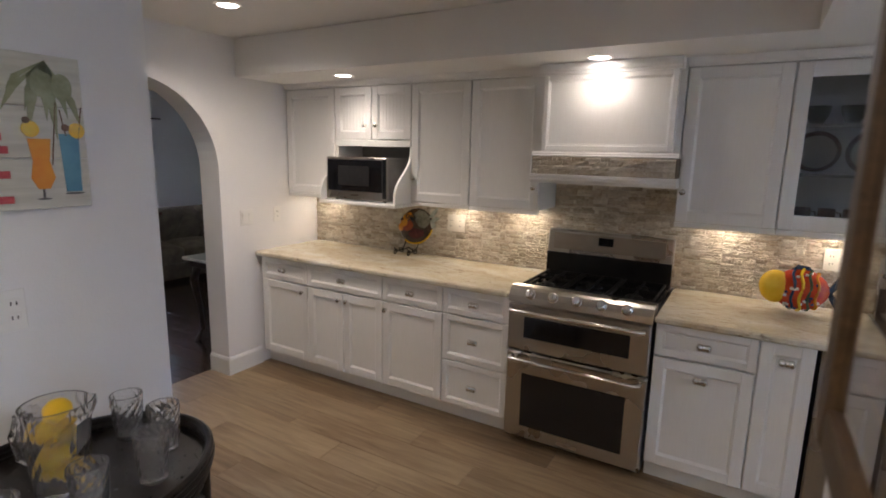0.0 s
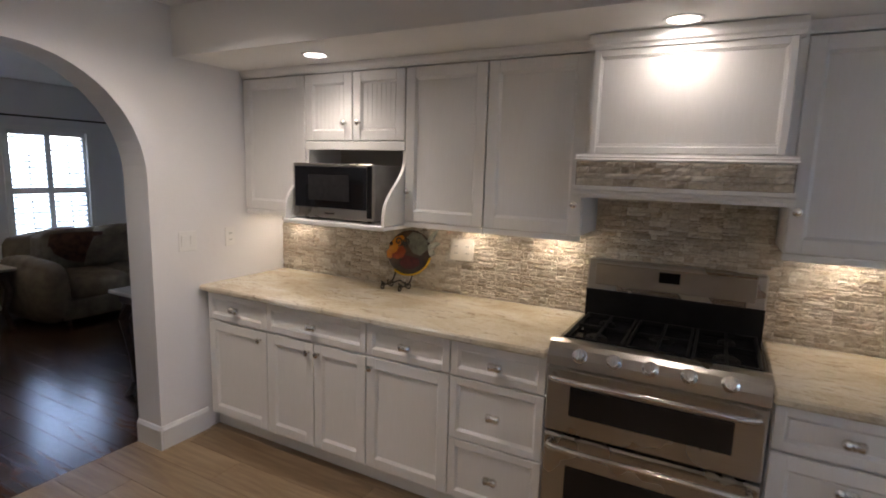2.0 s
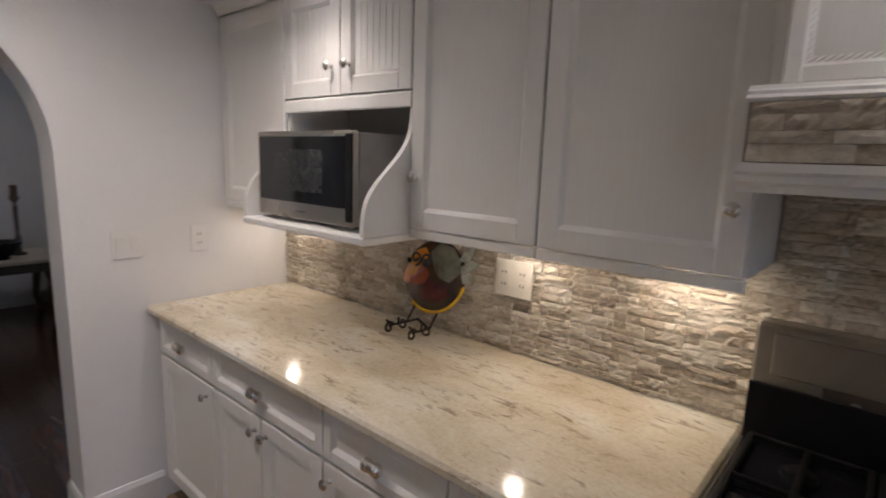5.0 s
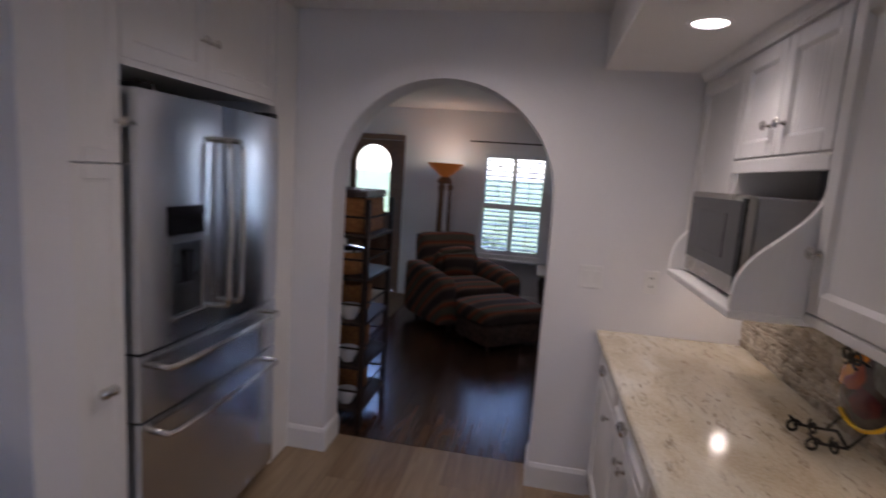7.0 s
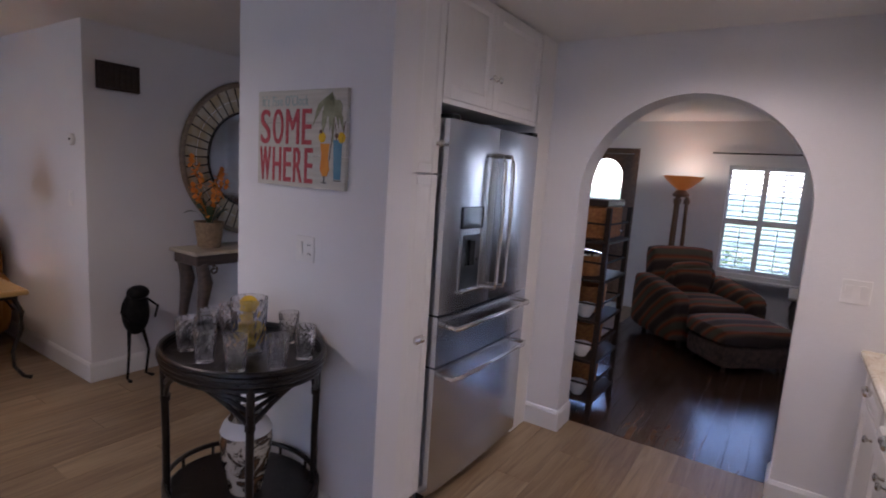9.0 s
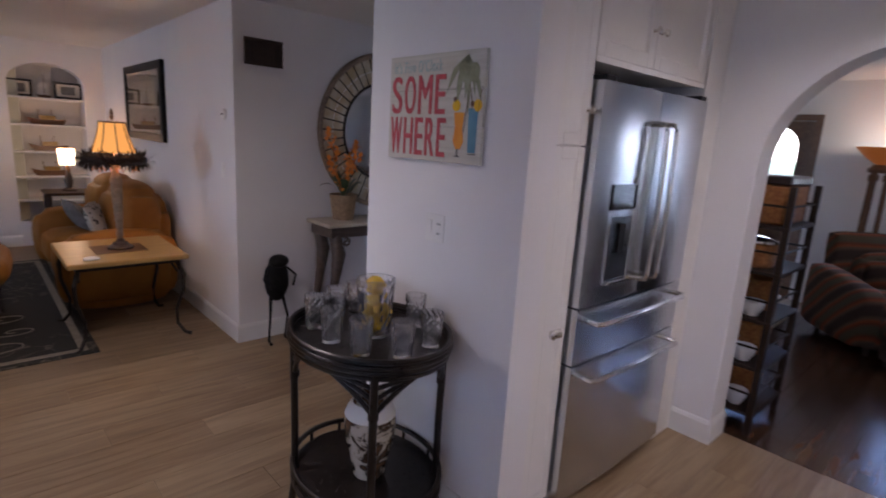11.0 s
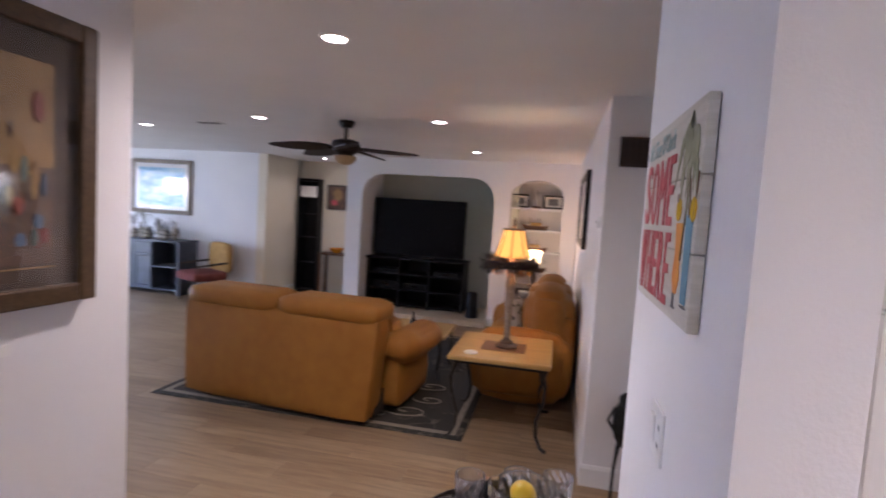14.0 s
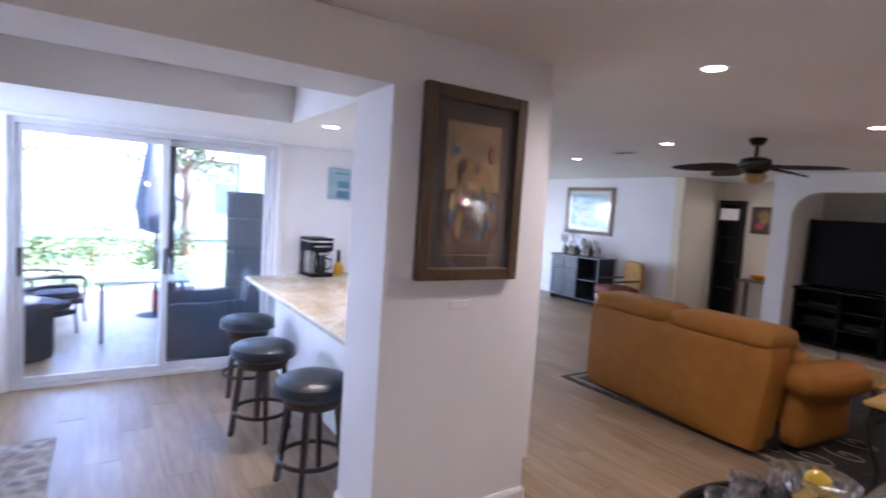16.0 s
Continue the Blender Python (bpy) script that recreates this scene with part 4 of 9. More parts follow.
for gx0, gx1 in ((0.025, 0.262), (0.269, 0.507), (0.514, 0.751)):
    bm = bmesh.new()
    for yy in (0.14, 0.355, 0.57):
        box(bm, gx0, gx1, yy - 0.006, yy + 0.006, 0.936, 0.950, 0.002)
    for xx in (gx0 + 0.006, (gx0 + gx1) / 2, gx1 - 0.006):
        box(bm, xx - 0.006, xx + 0.006, 0.134, 0.576, 0.9365, 0.9505, 0.002)
    for xx in (gx0 + 0.008, gx1 - 0.008):
        for yy in (0.145, 0.565):
            box(bm, xx - 0.006, xx + 0.006, yy - 0.006, yy + 0.006, 0.9285, 0.937)
    part("grate", bm, IRON, rg, "black cast-iron grate")
for bx, by, br in ((0.14, 0.21, 0.045), (0.14, 0.45, 0.036), (0.388, 0.335, 0.05), (0.635, 0.21, 0.048), (0.635, 0.45, 0.034)):
    bm = bmesh.new()
    lathe(bm, [(0, 0), (br, 0), (br, 0.008), (br * 0.7, 0.010), (br * 0.7, 0.016), (0, 0.017)], 18, (bx, by + 0.02, 0.9285))
    part("burner", bm, IRON, rg, smooth=True)
bg = part("backguard", boxes((0.004, RW - 0.004, 0.60, 0.665, 0.905, 1.215), bevel=0.008), STEEL, rg)
part("lower_shadow_panel", boxes((0.006, RW - 0.006, 0.590, 0.602, 0.925, 1.068)), BLACK, bg)
part("fascia", boxes((0.045, RW - 0.045, 0.596, 0.602, 1.092, 1.196), bevel=0.003), speck("satin_champagne_panel", (0.30, 0.265, 0.22), (0.34, 0.30, 0.25), 6, 0.4, 0.7), bg)
part("display", boxes((0.335, 0.425, 0.592, 0.598, 1.135, 1.185)), BLACK_GLASS, bg, "small black clock display")


# wall plates
def wall_plate(name, m, w, h, label, kind, material=None):
    """A cover plate facing local -y."""
    p = thing(name, m, label, "wall plate", "")
    part("cover", boxes((-w / 2, w / 2, -0.006, 0, -h / 2, h / 2), bevel=0.002), material or WHITE, p)
    k = max(1, round(w / 0.06))
    for i in range(k):
        cx = -w / 2 + (i + 0.5) * w / k
        if kind[i % len(kind)] == "o":
            for dz in (-0.02, 0.02):
                bm = bmesh.new()
                box(bm, cx - 0.014, cx + 0.014, -0.008, -0.0062, dz - 0.013, dz + 0.013, 0.001)
                soc = part("socket", bm, material or WHITE, p)
                part("slot", boxes((cx - 0.008, cx - 0.005, -0.0086, -0.0081, dz - 0.005, dz + 0.005), (cx + 0.005, cx + 0.008, -0.0086, -0.0081, dz - 0.005, dz + 0.005)), BLACK, soc)
        else:
            bm = bmesh.new()
            prism(bm, [(-0.0062, -0.032), (-0.0075, -0.032), (-0.0125, 0.032), (-0.0062, 0.032)], cx - 0.015, cx + 0.015, "x")
            part("rocker", bm, material or WHITE, p)


wall_plate("outlet_plate", pose(-1.802, 3.398, 1.180), 0.145, 0.125, "ivory double outlet plate on the stone backsplash", "oo", CREAMPL)
wall_plate("outlet_plate", pose(0.473, 3.398, 1.180), 0.135, 0.115, "ivory outlet and switch plate on the stone backsplash", "os", CREAMPL)
wall_plate("switch_plate", pose(XW - 0.001, 2.679, 1.181, 0, 0, 90), 0.115, 0.115, "white double rocker switch plate on the wall", "ss")
wall_plate("outlet_plate", pose(XW - 0.001, 2.971, 1.182, 0, 0, 90), 0.07, 0.115, "white outlet plate on the wall above the worktop", "o")
wall_plate("switch_plate", pose(-1.651, 0.617, 1.243, 0, 0, 90), 0.115, 0.115, "white double switch plate on the stucco wall", "so")
wall_plate("switch_plate", pose(-1.661, -1.78, 1.28, 0, 0, 90), 0.07, 0.115, "white switch plate on the living room wall", "s")

# fish plate on an iron stand
FISH_O = speck("orange_glaze", (0.58, 0.17, 0.012), (0.66, 0.28, 0.02), 16, 0.12)
FISH_Y = speck("yellow_glaze", (0.78, 0.46, 0.015), (0.84, 0.56, 0.04), 16, 0.12)
FISH_G = speck("green_glaze", (0.03, 0.055, 0.03), (0.12, 0.15, 0.075), 14, 0.12)
FISH_R = speck("red_glaze", (0.42, 0.035, 0.015), (0.58, 0.08, 0.02), 14, 0.12)
FISH_B = speck("blue_black_glaze", (0.015, 0.025, 0.06), (0.05, 0.09, 0.16), 18, 0.14)
FISH_N = speck("brown_black_glaze", (0.03, 0.02, 0.016), (0.10, 0.06, 0.035), 12, 0.14)
FISH_N2 = speck("rust_glaze", (0.22, 0.035, 0.015), (0.34, 0.08, 0.025), 14, 0.14)
FISH_S = speck("grey_green_glaze", (0.12, 0.12, 0.09), (0.24, 0.24, 0.19), 20, 0.12)
FISH_R2 = speck("wine_glaze", (0.06, 0.014, 0.016), (0.13, 0.03, 0.025), 20, 0.12)
FISH_T = speck("pale_sage_glaze", (0.30, 0.33, 0.28), (0.52, 0.54, 0.48), 40, 0.14)
fp = thing("fish_plate", pose(-2.165, 3.335, 0.955, -14, 0, 0), "glazed fish-shaped plate, orange head and dark body, on a stand", "plate")
bm = bmesh.new()
ball(bm, (0.02, 0, 0.185), 0.150, 0.020, 0.135, 28)
part("body", bm, FISH_N, fp, smooth=True)


def glaze(name, pts, material, label, y0=-0.0235, dome=0.006):
    """A thin raised patch of glaze that follows the plate's swelling."""
    bm = bmesh.new()
    cx = sum(p[0] for p in pts) / len(pts)
    cz = sum(p[1] for p in pts) / len(pts)
    rings = []
    for u in (1.0, 0.92, 0.6, 0.25):
        ring = []
        for x, z in pts:
            px, pz = cx + (x - cx) * u, cz + (z - cz) * u
            e = max(0.0, 1 - ((px - 0.02) / 0.152) ** 2 - ((pz - 0.185) / 0.137) ** 2) ** 0.5
            ring.append(bm.verts.new((px, -0.020 * e - (0.001 if u == 1.0 else dome * (1.15 - u)), pz)))
        rings.append(ring)
    n = len(pts)
    for p, q in zip(rings, rings[1:]):
        for i in range(n):
            bm.faces.new((p[i], p[(i + 1) % n], q[(i + 1) % n], q[i]))
    bm.faces.new(rings[-1])
    part(name, bm, material, fp, label, smooth=True)


glaze("head", [(x * 1.18 + 0.004, z * 1.12 - 0.052) for x, z in [(-0.075, 0.285), (-0.035, 0.300), (-0.010, 0.275), (-0.035, 0.235), (-0.045, 0.195), (-0.085, 0.165), (-0.115, 0.170), (-0.123, 0.200), (-0.105, 0.225), (-0.112, 0.245), (-0.095, 0.260)]], FISH_O, "orange glazed head")
glaze("gill", [(-0.045, 0.230), (-0.015, 0.215), (0.010, 0.185), (-0.005, 0.150), (-0.045, 0.135), (-0.090, 0.140), (-0.110, 0.160), (-0.060, 0.180)], FISH_N2, "rust red glazed gill")
glaze("back_stripe", [(-0.005, 0.270), (0.030, 0.310), (0.090, 0.300), (0.135, 0.260), (0.150, 0.215), (0.110, 0.170), (0.060, 0.180), (0.025, 0.215)], FISH_S, "grey green glazed back")
glaze("belly", [(0.000, 0.165), (0.055, 0.160), (0.105, 0.150), (0.110, 0.115), (0.060, 0.085), (0.010, 0.085), (-0.030, 0.110)], FISH_R2, "wine red glazed belly")
bm = bmesh.new()
ball(bm, (-0.104, -0.020, 0.224), 0.011, 0.008, 0.011, 12)
part("eye", bm, BLACK, fp, smooth=True)
for pts in ([(0.125, 0.255), (0.160, 0.310), (0.205, 0.345), (0.185, 0.300), (0.165, 0.255)], [(0.140, 0.235), (0.190, 0.265), (0.225, 0.255), (0.185, 0.225), (0.150, 0.205)], [(0.145, 0.210), (0.185, 0.215), (0.195, 0.185), (0.165, 0.175)]):
    bm = bmesh.new()
    prism(bm, pts, -0.012, 0.004, "y")
    bmesh.ops.bevel(bm, geom=bm.edges[:], offset=0.004, segments=2, affect="EDGES")
    part("tail", bm, FISH_T, fp, "pale grey green tail lobe", smooth=True)
bm = bmesh.new()
path(bm, [(0.02 + 0.152 * math.cos(a), -0.006, 0.185 + 0.137 * math.sin(a)) for a in [radians(238 + 6 * i) for i in range(20)]], 0.006, 8)
part("rim", bm, FISH_Y, fp, "yellow glazed rim", smooth=True)
st = thing("plate_stand", (-2.165, 3.29, 0.916), "black wrought-iron scroll plate stand on the worktop", "plate stand")


def scroll(bm, c, r, turns, a0, plane="xz", rad=0.004, flip=1):
    pts = []
    k = int(22 * turns)
    for i in range(k + 1):
        u = i / k
        a = a0 + flip * u * turns * 2 * math.pi
        q = r * (1 - 0.75 * u)
        d = (q * math.cos(a), q * math.sin(a))
        pts.append((c[0] + d[0], c[1], c[2] + d[1]) if plane == "xz" else (c[0], c[1] + d[0], c[2] + d[1]))
    path(bm, pts, rad, 6)


for sx in (-0.065, 0.055):
    bm = bmesh.new()
    path(bm, [(sx, 0.09, 0.21), (sx, 0.07, 0.08), (sx, 0.03, 0.03), (sx, -0.05, 0.035), (sx, -0.075, 0.06)], 0.0045, 6)
    scroll(bm, (sx, -0.06, 0.027), 0.023, 1.2, 0.4, "yz", 0.0045)
    scroll(bm, (sx + 0.03, -0.02, 0.045), 0.025, 1.2, 2.4, "xz", 0.004)
    part("leg", bm, WIRE, st, smooth=True)
bm = bmesh.new()
path(bm, [(-0.065, 0.03, 0.03), (-0.005, 0.03, 0.055), (0.055, 0.03, 0.03)], 0.0045, 6)
part("cross_bar", bm, WIRE, st, smooth=True)
bm = bmesh.new()
path(bm, [(-0.065, 0.09, 0.21), (-0.005, 0.10, 0.25), (0.055, 0.09, 0.21)], 0.0045, 6)
path(bm, [(-0.005, 0.10, 0.25), (0.005, 0.05, 0.28), (0.015, 0.02, 0.28)], 0.0042, 6)
scroll(bm, (-0.012, 0.02, 0.29), 0.027, 1.3, 4.7, "xz", 0.0045)
scroll(bm, (0.044, 0.02, 0.29), 0.027, 1.3, 4.7, "xz", 0.0045, -1)
part("back_scroll", bm, WIRE, st, smooth=True)

# pottery fish
pf = thing("ceramic_fish", (0.285, 3.19, 0.916), "painted pottery fish, yellow head and red patterned body", "ornament")
bm = bmesh.new()
ball(bm, (0.02, 0, 0.13), 0.125, 0.085, 0.105, 24)
for v in bm.verts:
    v.co.z = max(v.co.z, 0.006)
part("body", bm, FISH_R, pf, smooth=True)
bm = bmesh.new()
ball(bm, (-0.085, -0.005, 0.135), 0.075, 0.078, 0.085, 20)
part("head", bm, FISH_Y, pf, "yellow glazed head", smooth=True)
for i, (cx, mt) in enumerate(((-0.012, FISH_B), (0.022, FISH_Y), (0.056, FISH_G), (0.088, FISH_O))):
    r = math.sqrt(max(0.01, 1 - ((cx - 0.02) / 0.125) ** 2))
    bm = bmesh.new()
    path(bm, [(cx + 0.006 * math.sin(5 * a), 0.087 * r * math.cos(a), max(0.01, 0.13 + 0.107 * r * math.sin(a))) for a in [2 * math.pi * k / 28 for k in range(28)]], 0.007, 6, True)
    part("stripe", bm, mt, pf, smooth=True)
rr = random.Random(7)
for i in range(26):
    a, b = rr.uniform(-0.05, 0.12), rr.uniform(3.3, 6.0)
    r = math.sqrt(max(0.01, 1 - ((a - 0.02) / 0.125) ** 2))
    bm = bmesh.new()
    ball(bm, (a, 0.086 * r * math.sin(b), 0.13 + 0.105 * r * math.cos(b)), 0.008, 0.004, 0.008, 8)
    part("spot", bm, CREAMPL if i % 3 else FISH_B, pf)
for sx in (0, 1):
    bm = bmesh.new()
    up = 1 - 2 * sx
    prism(bm, [(0.13, 0.13 + up * 0.005), (0.165, 0.13 + up * 0.07), (0.185, 0.13 + up * 0.105), (0.180, 0.13 + up * 0.04), (0.155, 0.13)], -0.012, 0.012, "y")
    part("tail_fin", bm, FISH_B, pf, "blue painted tail fin")
bm = bmesh.new()
prism(bm, [(-0.03, 0.225), (0.0, 0.255), (0.05, 0.25), (0.07, 0.22)], -0.008, 0.008, "y")
part("top_fin", bm, FISH_B, pf)
bm = bmesh.new()
ball(bm, (-0.115, -0.06, 0.155), 0.014, 0.01, 0.014, 12)
part("eye", bm, BLACK, pf, smooth=True)

# refrigerator wall
PY = 1.062
pc = thing("pantry_cabinet", (-1.803, PY, 0), "tall narrow white pantry cabinet beside the refrigerator", "cabinet")
pc.matrix_world = pose(-1.803, PY, 0, 0, 0, 180)
part("body", boxes((0, 0.197, 0.021, 0.77, 0.08, 2.44)), CAB, pc)
part("toe_kick", boxes((0, 0.197, 0.06, 0.08, 0.0, 0.08)), CAB, pc)
for z0, z1, kz in ((0.09, 1.604, 0.875), (1.609, 2.435, 1.74)):
    d = shaker("door", CAB, pc, 0.003, 0.194, z0, z1, 0, 0.045, sink=0.005)
    hardware("bow" if kz < 1 else "knob", 0.10 if kz < 1 else 0.18, 0, kz, d, "knob")
oc = thing("wall_cabinet", pose(-2.002, PY, 1.93, 0, 0, 180), "white wall cabinet over the refrigerator with two doors", "cabinet")
part("body", boxes((0, 0.97, 0.021, 0.77, 0.0, 0.51)), CAB, oc)
for a, b, hx in ((0.002, 0.435, 0.405), (0.439, 0.968, 0.470)):
    d = shaker("door", CAB, oc, a, b, 0.012, 0.505, 0, 0.055)
    hardware("knob", hx, 0, 0.16, d)
part("rail", boxes((0.0, 0.97, 0.0, 0.02, -0.012, 0.010)), CAB, oc)
sp = thing("filler_panel", (-3.205, 0.29, 0), "white filler panel between refrigerator and wall", "panel")
part("panel", boxes((0, 0.215, 0, PY - 0.29, 0, 2.44)), CAB, sp)

fr = thing("refrigerator", pose(-2.015, 1.10, 0, 0, 0, 180), "stainless steel french-door refrigerator with two freezer drawers", "refrigerator")
FW = 0.935
part("body", boxes((0.006, FW - 0.006, 0.07, 0.80, 0.03, 1.83)), speck("grey_case", (0.12, 0.12, 0.125), (0.16, 0.16, 0.165), 6, 0.45, 0.4), fr)


def bowed(bm, x0, x1, z0, z1, depth=0.075, bow=0.012):
    """A slab whose face bows out a little between its sides."""
    k = 10
    pts = [(x0, depth)]
    pts += [(x0 + (x1 - x0) * i / k, -bow * (1 - (2 * i / k - 1) ** 2)) for i in range(k + 1)]
    pts += [(x1, depth)]
    pts.insert(1, (x0, 0.006))
    prism(bm, [(p[0], p[1]) for p in pts], z0, z1, "z")


def bar_handle(bm, a, b, out=0.055, r=0.012):
    a, b = Vector(a), Vector(b)
    d = (b - a).normalized()
    o = Vector((0, -out, 0))
    path(bm, [a, a + o * 0.85 + d * 0.004, a + o + d * 0.03, (a + b) / 2 + o * 1.12, b + o - d * 0.03, b + o * 0.85 - d * 0.004, b], r, 12)


for x0, x1, hx in ((0.0, FW / 2 - 0.002, FW / 2 - 0.045), (FW / 2 + 0.002, FW, FW / 2 + 0.045)):
    bm = bmesh.new()
    bowed(bm, x0, x1, 0.965, 1.852)
    d = part("door", bm, STEEL_V, fr, smooth=True)
    bm = bmesh.new()
    bar_handle(bm, (hx, -0.008, 1.04), (hx, -0.008, 1.72))
    part("handle", bm, CHROME, d, "long polished door handle", smooth=True)
    if x0 == 0:
        part("dispenser_panel", boxes((0.13, 0.33, -0.018, 0.004, 1.36, 1.465), bevel=0.004), BLACK_GLASS, d, "black water dispenser display")
        bm = bmesh.new()
        box(bm, 0.13, 0.145, -0.016, 0.0, 1.045, 1.358, 0.003)
        box(bm, 0.315, 0.33, -0.016, 0.0, 1.045, 1.358, 0.003)
        box(bm, 0.145, 0.315, -0.012, 0.0, 1.33, 1.358, 0.003)
        part("dispenser_frame", bm, STEEL_V, d)
        part("dispenser_recess", boxes((0.145, 0.315, -0.0135, -0.010, 1.065, 1.33)), speck("dark_steel", (0.14, 0.145, 0.15), (0.2, 0.2, 0.21), 7, 0.3, 1.0), d)
        part("drip_tray", boxes((0.14, 0.32, -0.035, 0.0, 1.045, 1.063), bevel=0.004), CHROME, d)
        part("paddle", boxes((0.205, 0.255, -0.024, -0.0136, 1.18, 1.30), bevel=0.003), BLACK, d)
    else:
        part("badge", boxes((FW - 0.07, FW - 0.03, -0.006, 0.0, 1.745, 1.765)), CHROME, d)
for z0, z1 in ((0.715, 0.955), (0.065, 0.705)):
    bm = bmesh.new()
    bowed(bm, 0.0, FW, z0, z1)
    d = part("freezer_drawer", bm, STEEL_V, fr, smooth=True)
    bm = bmesh.new()
    bar_handle(bm, (0.07, -0.006, z1 - 0.055), (FW - 0.07, -0.006, z1 - 0.055), 0.06, 0.0125)
    part("handle", bm, CHROME, d, "long polished drawer handle", smooth=True)
part("grille", boxes((0.01, FW - 0.01, 0.06, 0.08, 0.005, 0.06)), BLACK, fr)
for hx in (0.05, FW - 0.05):
    part("hinge_cover", boxes((hx - 0.035, hx + 0.035, 0.0, 0.10, 1.853, 1.875), bevel=0.004), BLACK, fr)

# ---------------- hall and passage ----------------
def text_mesh(name, body, height, width, depth, material, parent, m, label="", bold=0.0):
    """Flat letters from the built-in font, fitted to a height and width; they face local -y."""
    cu = bpy.data.curves.new(name, "FONT")
    cu.body = body
    cu.extrude = depth
    cu.space_character = 1.22
    tmp = bpy.data.objects.new(name, cu)
    scene.collection.objects.link(tmp)
    bpy.context.view_layer.update()
    me = bpy.data.meshes.new_from_object(tmp.evaluated_get(bpy.context.evaluated_depsgraph_get()))
    bpy.data.objects.remove(tmp)
    xs = [v.co.x for v in me.vertices]
    ys = [v.co.y for v in me.vertices]
    sx, sy = width / (max(xs) - min(xs)), height / (max(ys) - min(ys))
    for v in me.vertices:
        v.co = Vector(((v.co.x - min(xs)) * sx, -v.co.z, (v.co.y - min(ys)) * sy))
    if bold:
        fat = bmesh.new()
        fat.from_mesh(me)
        for k, dx in enumerate((-bold, bold)):
            twin = bmesh.ops.duplicate(fat, geom=[f for f in fat.faces[:len(me.polygons)]])["geom"]
            bmesh.ops.translate(fat, verts=[v for v in twin if isinstance(v, bmesh.types.BMVert)], vec=(dx, 0.0002 * (k + 1), 0))
        fat.to_mesh(me)
        fat.free()
    me.name = name
    me.materials.clear()
    me.materials.append(material)
    o = new(name, me)
    o.parent = parent
    o.matrix_basis = m
    if label:
        o["label"] = label
    return o


def disc(bm, cx, cz, rx, rz, y0, y1, n=24, a0=0, a1=360):
    pts = [(cx + rx * math.cos(radians(a0 + (a1 - a0) * i / n)), cz + rz * math.sin(radians(a0 + (a1 - a0) * i / n))) for i in range(n + (a1 - a0 < 360))]
    prism(bm, pts, y0, y1, "y")


RED = speck("worn_red_paint", (0.42, 0.045, 0.06), (0.56, 0.10, 0.11), 30, 0.6)
BOARD = wood("whitewashed_board", [(0.3, (0.52, 0.50, 0.43)), (0.7, (0.66, 0.64, 0.57))], along=(1, 1, 14), scale=4, rough=0.6, shift=False)
TEAL = speck("faded_teal_paint", (0.30, 0.46, 0.46), (0.42, 0.54, 0.52), 30, 0.6)
PALMG = speck("faded_palm_green", (0.22, 0.24, 0.13), (0.36, 0.37, 0.24), 24, 0.6)
ORANGE = speck("orange_drink", (0.70, 0.22, 0.015), (0.80, 0.36, 0.03), 10, 0.55)
SKYB = speck("blue_drink", (0.08, 0.24, 0.36), (0.15, 0.34, 0.46), 10, 0.55)
sg = thing("wall_sign", pose(-1.648, 0.305, 1.513, 0, 0, 90), "whitewashed wooden sign with red letters and painted cocktails", "sign")
SW, SH = 0.555, 0.412
for i in range(3):
    part("plank", boxes((0, SW, -0.020, 0, i * SH / 3 + 0.001, (i + 1) * SH / 3 - 0.001), bevel=0.0015), BOARD, sg)
LETTER_W = {"S": 1.0, "O": 1.05, "M": 1.3, "E": 0.88, "W": 1.35, "H": 1.02, "R": 1.0}
for word, x0, x1, z0 in (("SOME", 0.022, 0.352, 0.183), ("WHERE", 0.018, 0.364, 0.020)):
    gap = 0.36
    unit = (x1 - x0) / (sum(LETTER_W[c] for c in word) + gap * (len(word) - 1))
    x = x0
    for c in word:
        text_mesh("letter", c, 0.149, LETTER_W[c] * unit, 0.0008, RED, sg, pose(x, -0.0215, z0), "red painted capital letter", 0.0028)
        x += (LETTER_W[c] + gap) * unit
text_mesh("letters", "It's Five O'Clock", 0.045, 0.30, 0.0006, TEAL, sg, pose(0.03, -0.0213, 0.345), "faded teal script letters")
bm = bmesh.new()
for i in range(11):
    a = radians(212 + 9 * i)
    b = 0.13 + 0.05 * math.sin(i * 2.1)
    p0 = Vector((0.47, -0.0208, 0.400))
    p1 = p0 + Vector((math.cos(a) * b * 0.6, 0, math.sin(a) * b * 0.7))
    p2 = p0 + Vector((math.cos(a) * b * 0.85, 0, math.sin(a) * b * 1.25))
    for q, r0 in ((p1, 0.011),):
        prism(bm, [(p0.x, p0.z - 0.003), (q.x - r0, q.z), (p2.x, p2.z), (q.x + r0, q.z)], -0.0216, -0.0205, "y")
part("palm_leaves", bm, PALMG, sg, "painted palm leaves")
bm = bmesh.new()
prism(bm, [(0.37, 0.19), (0.425, 0.19), (0.418, 0.13), (0.428, 0.085), (0.412, 0.055), (0.385, 0.055), (0.37, 0.085), (0.378, 0.13)], -0.0216, -0.0205, "y")
part("painted_cocktail", bm, ORANGE, sg, "painted orange cocktail", at=pose(0.040, 0, 0))
bm = bmesh.new()
prism(bm, [(0.450, 0.205), (0.500, 0.205), (0.496, 0.045), (0.456, 0.045)], -0.0216, -0.0205, "y")
part("painted_cocktail", bm, SKYB, sg, "painted blue cocktail", at=pose(0.036, 0, 0))
for fx in (0.420, 0.532):
    bm = bmesh.new()
    disc(bm, fx, 0.215, 0.021, 0.022, -0.0222, -0.0206, 14)
    part("painted_fruit", bm, FISH_Y, sg, "painted yellow fruit slice")
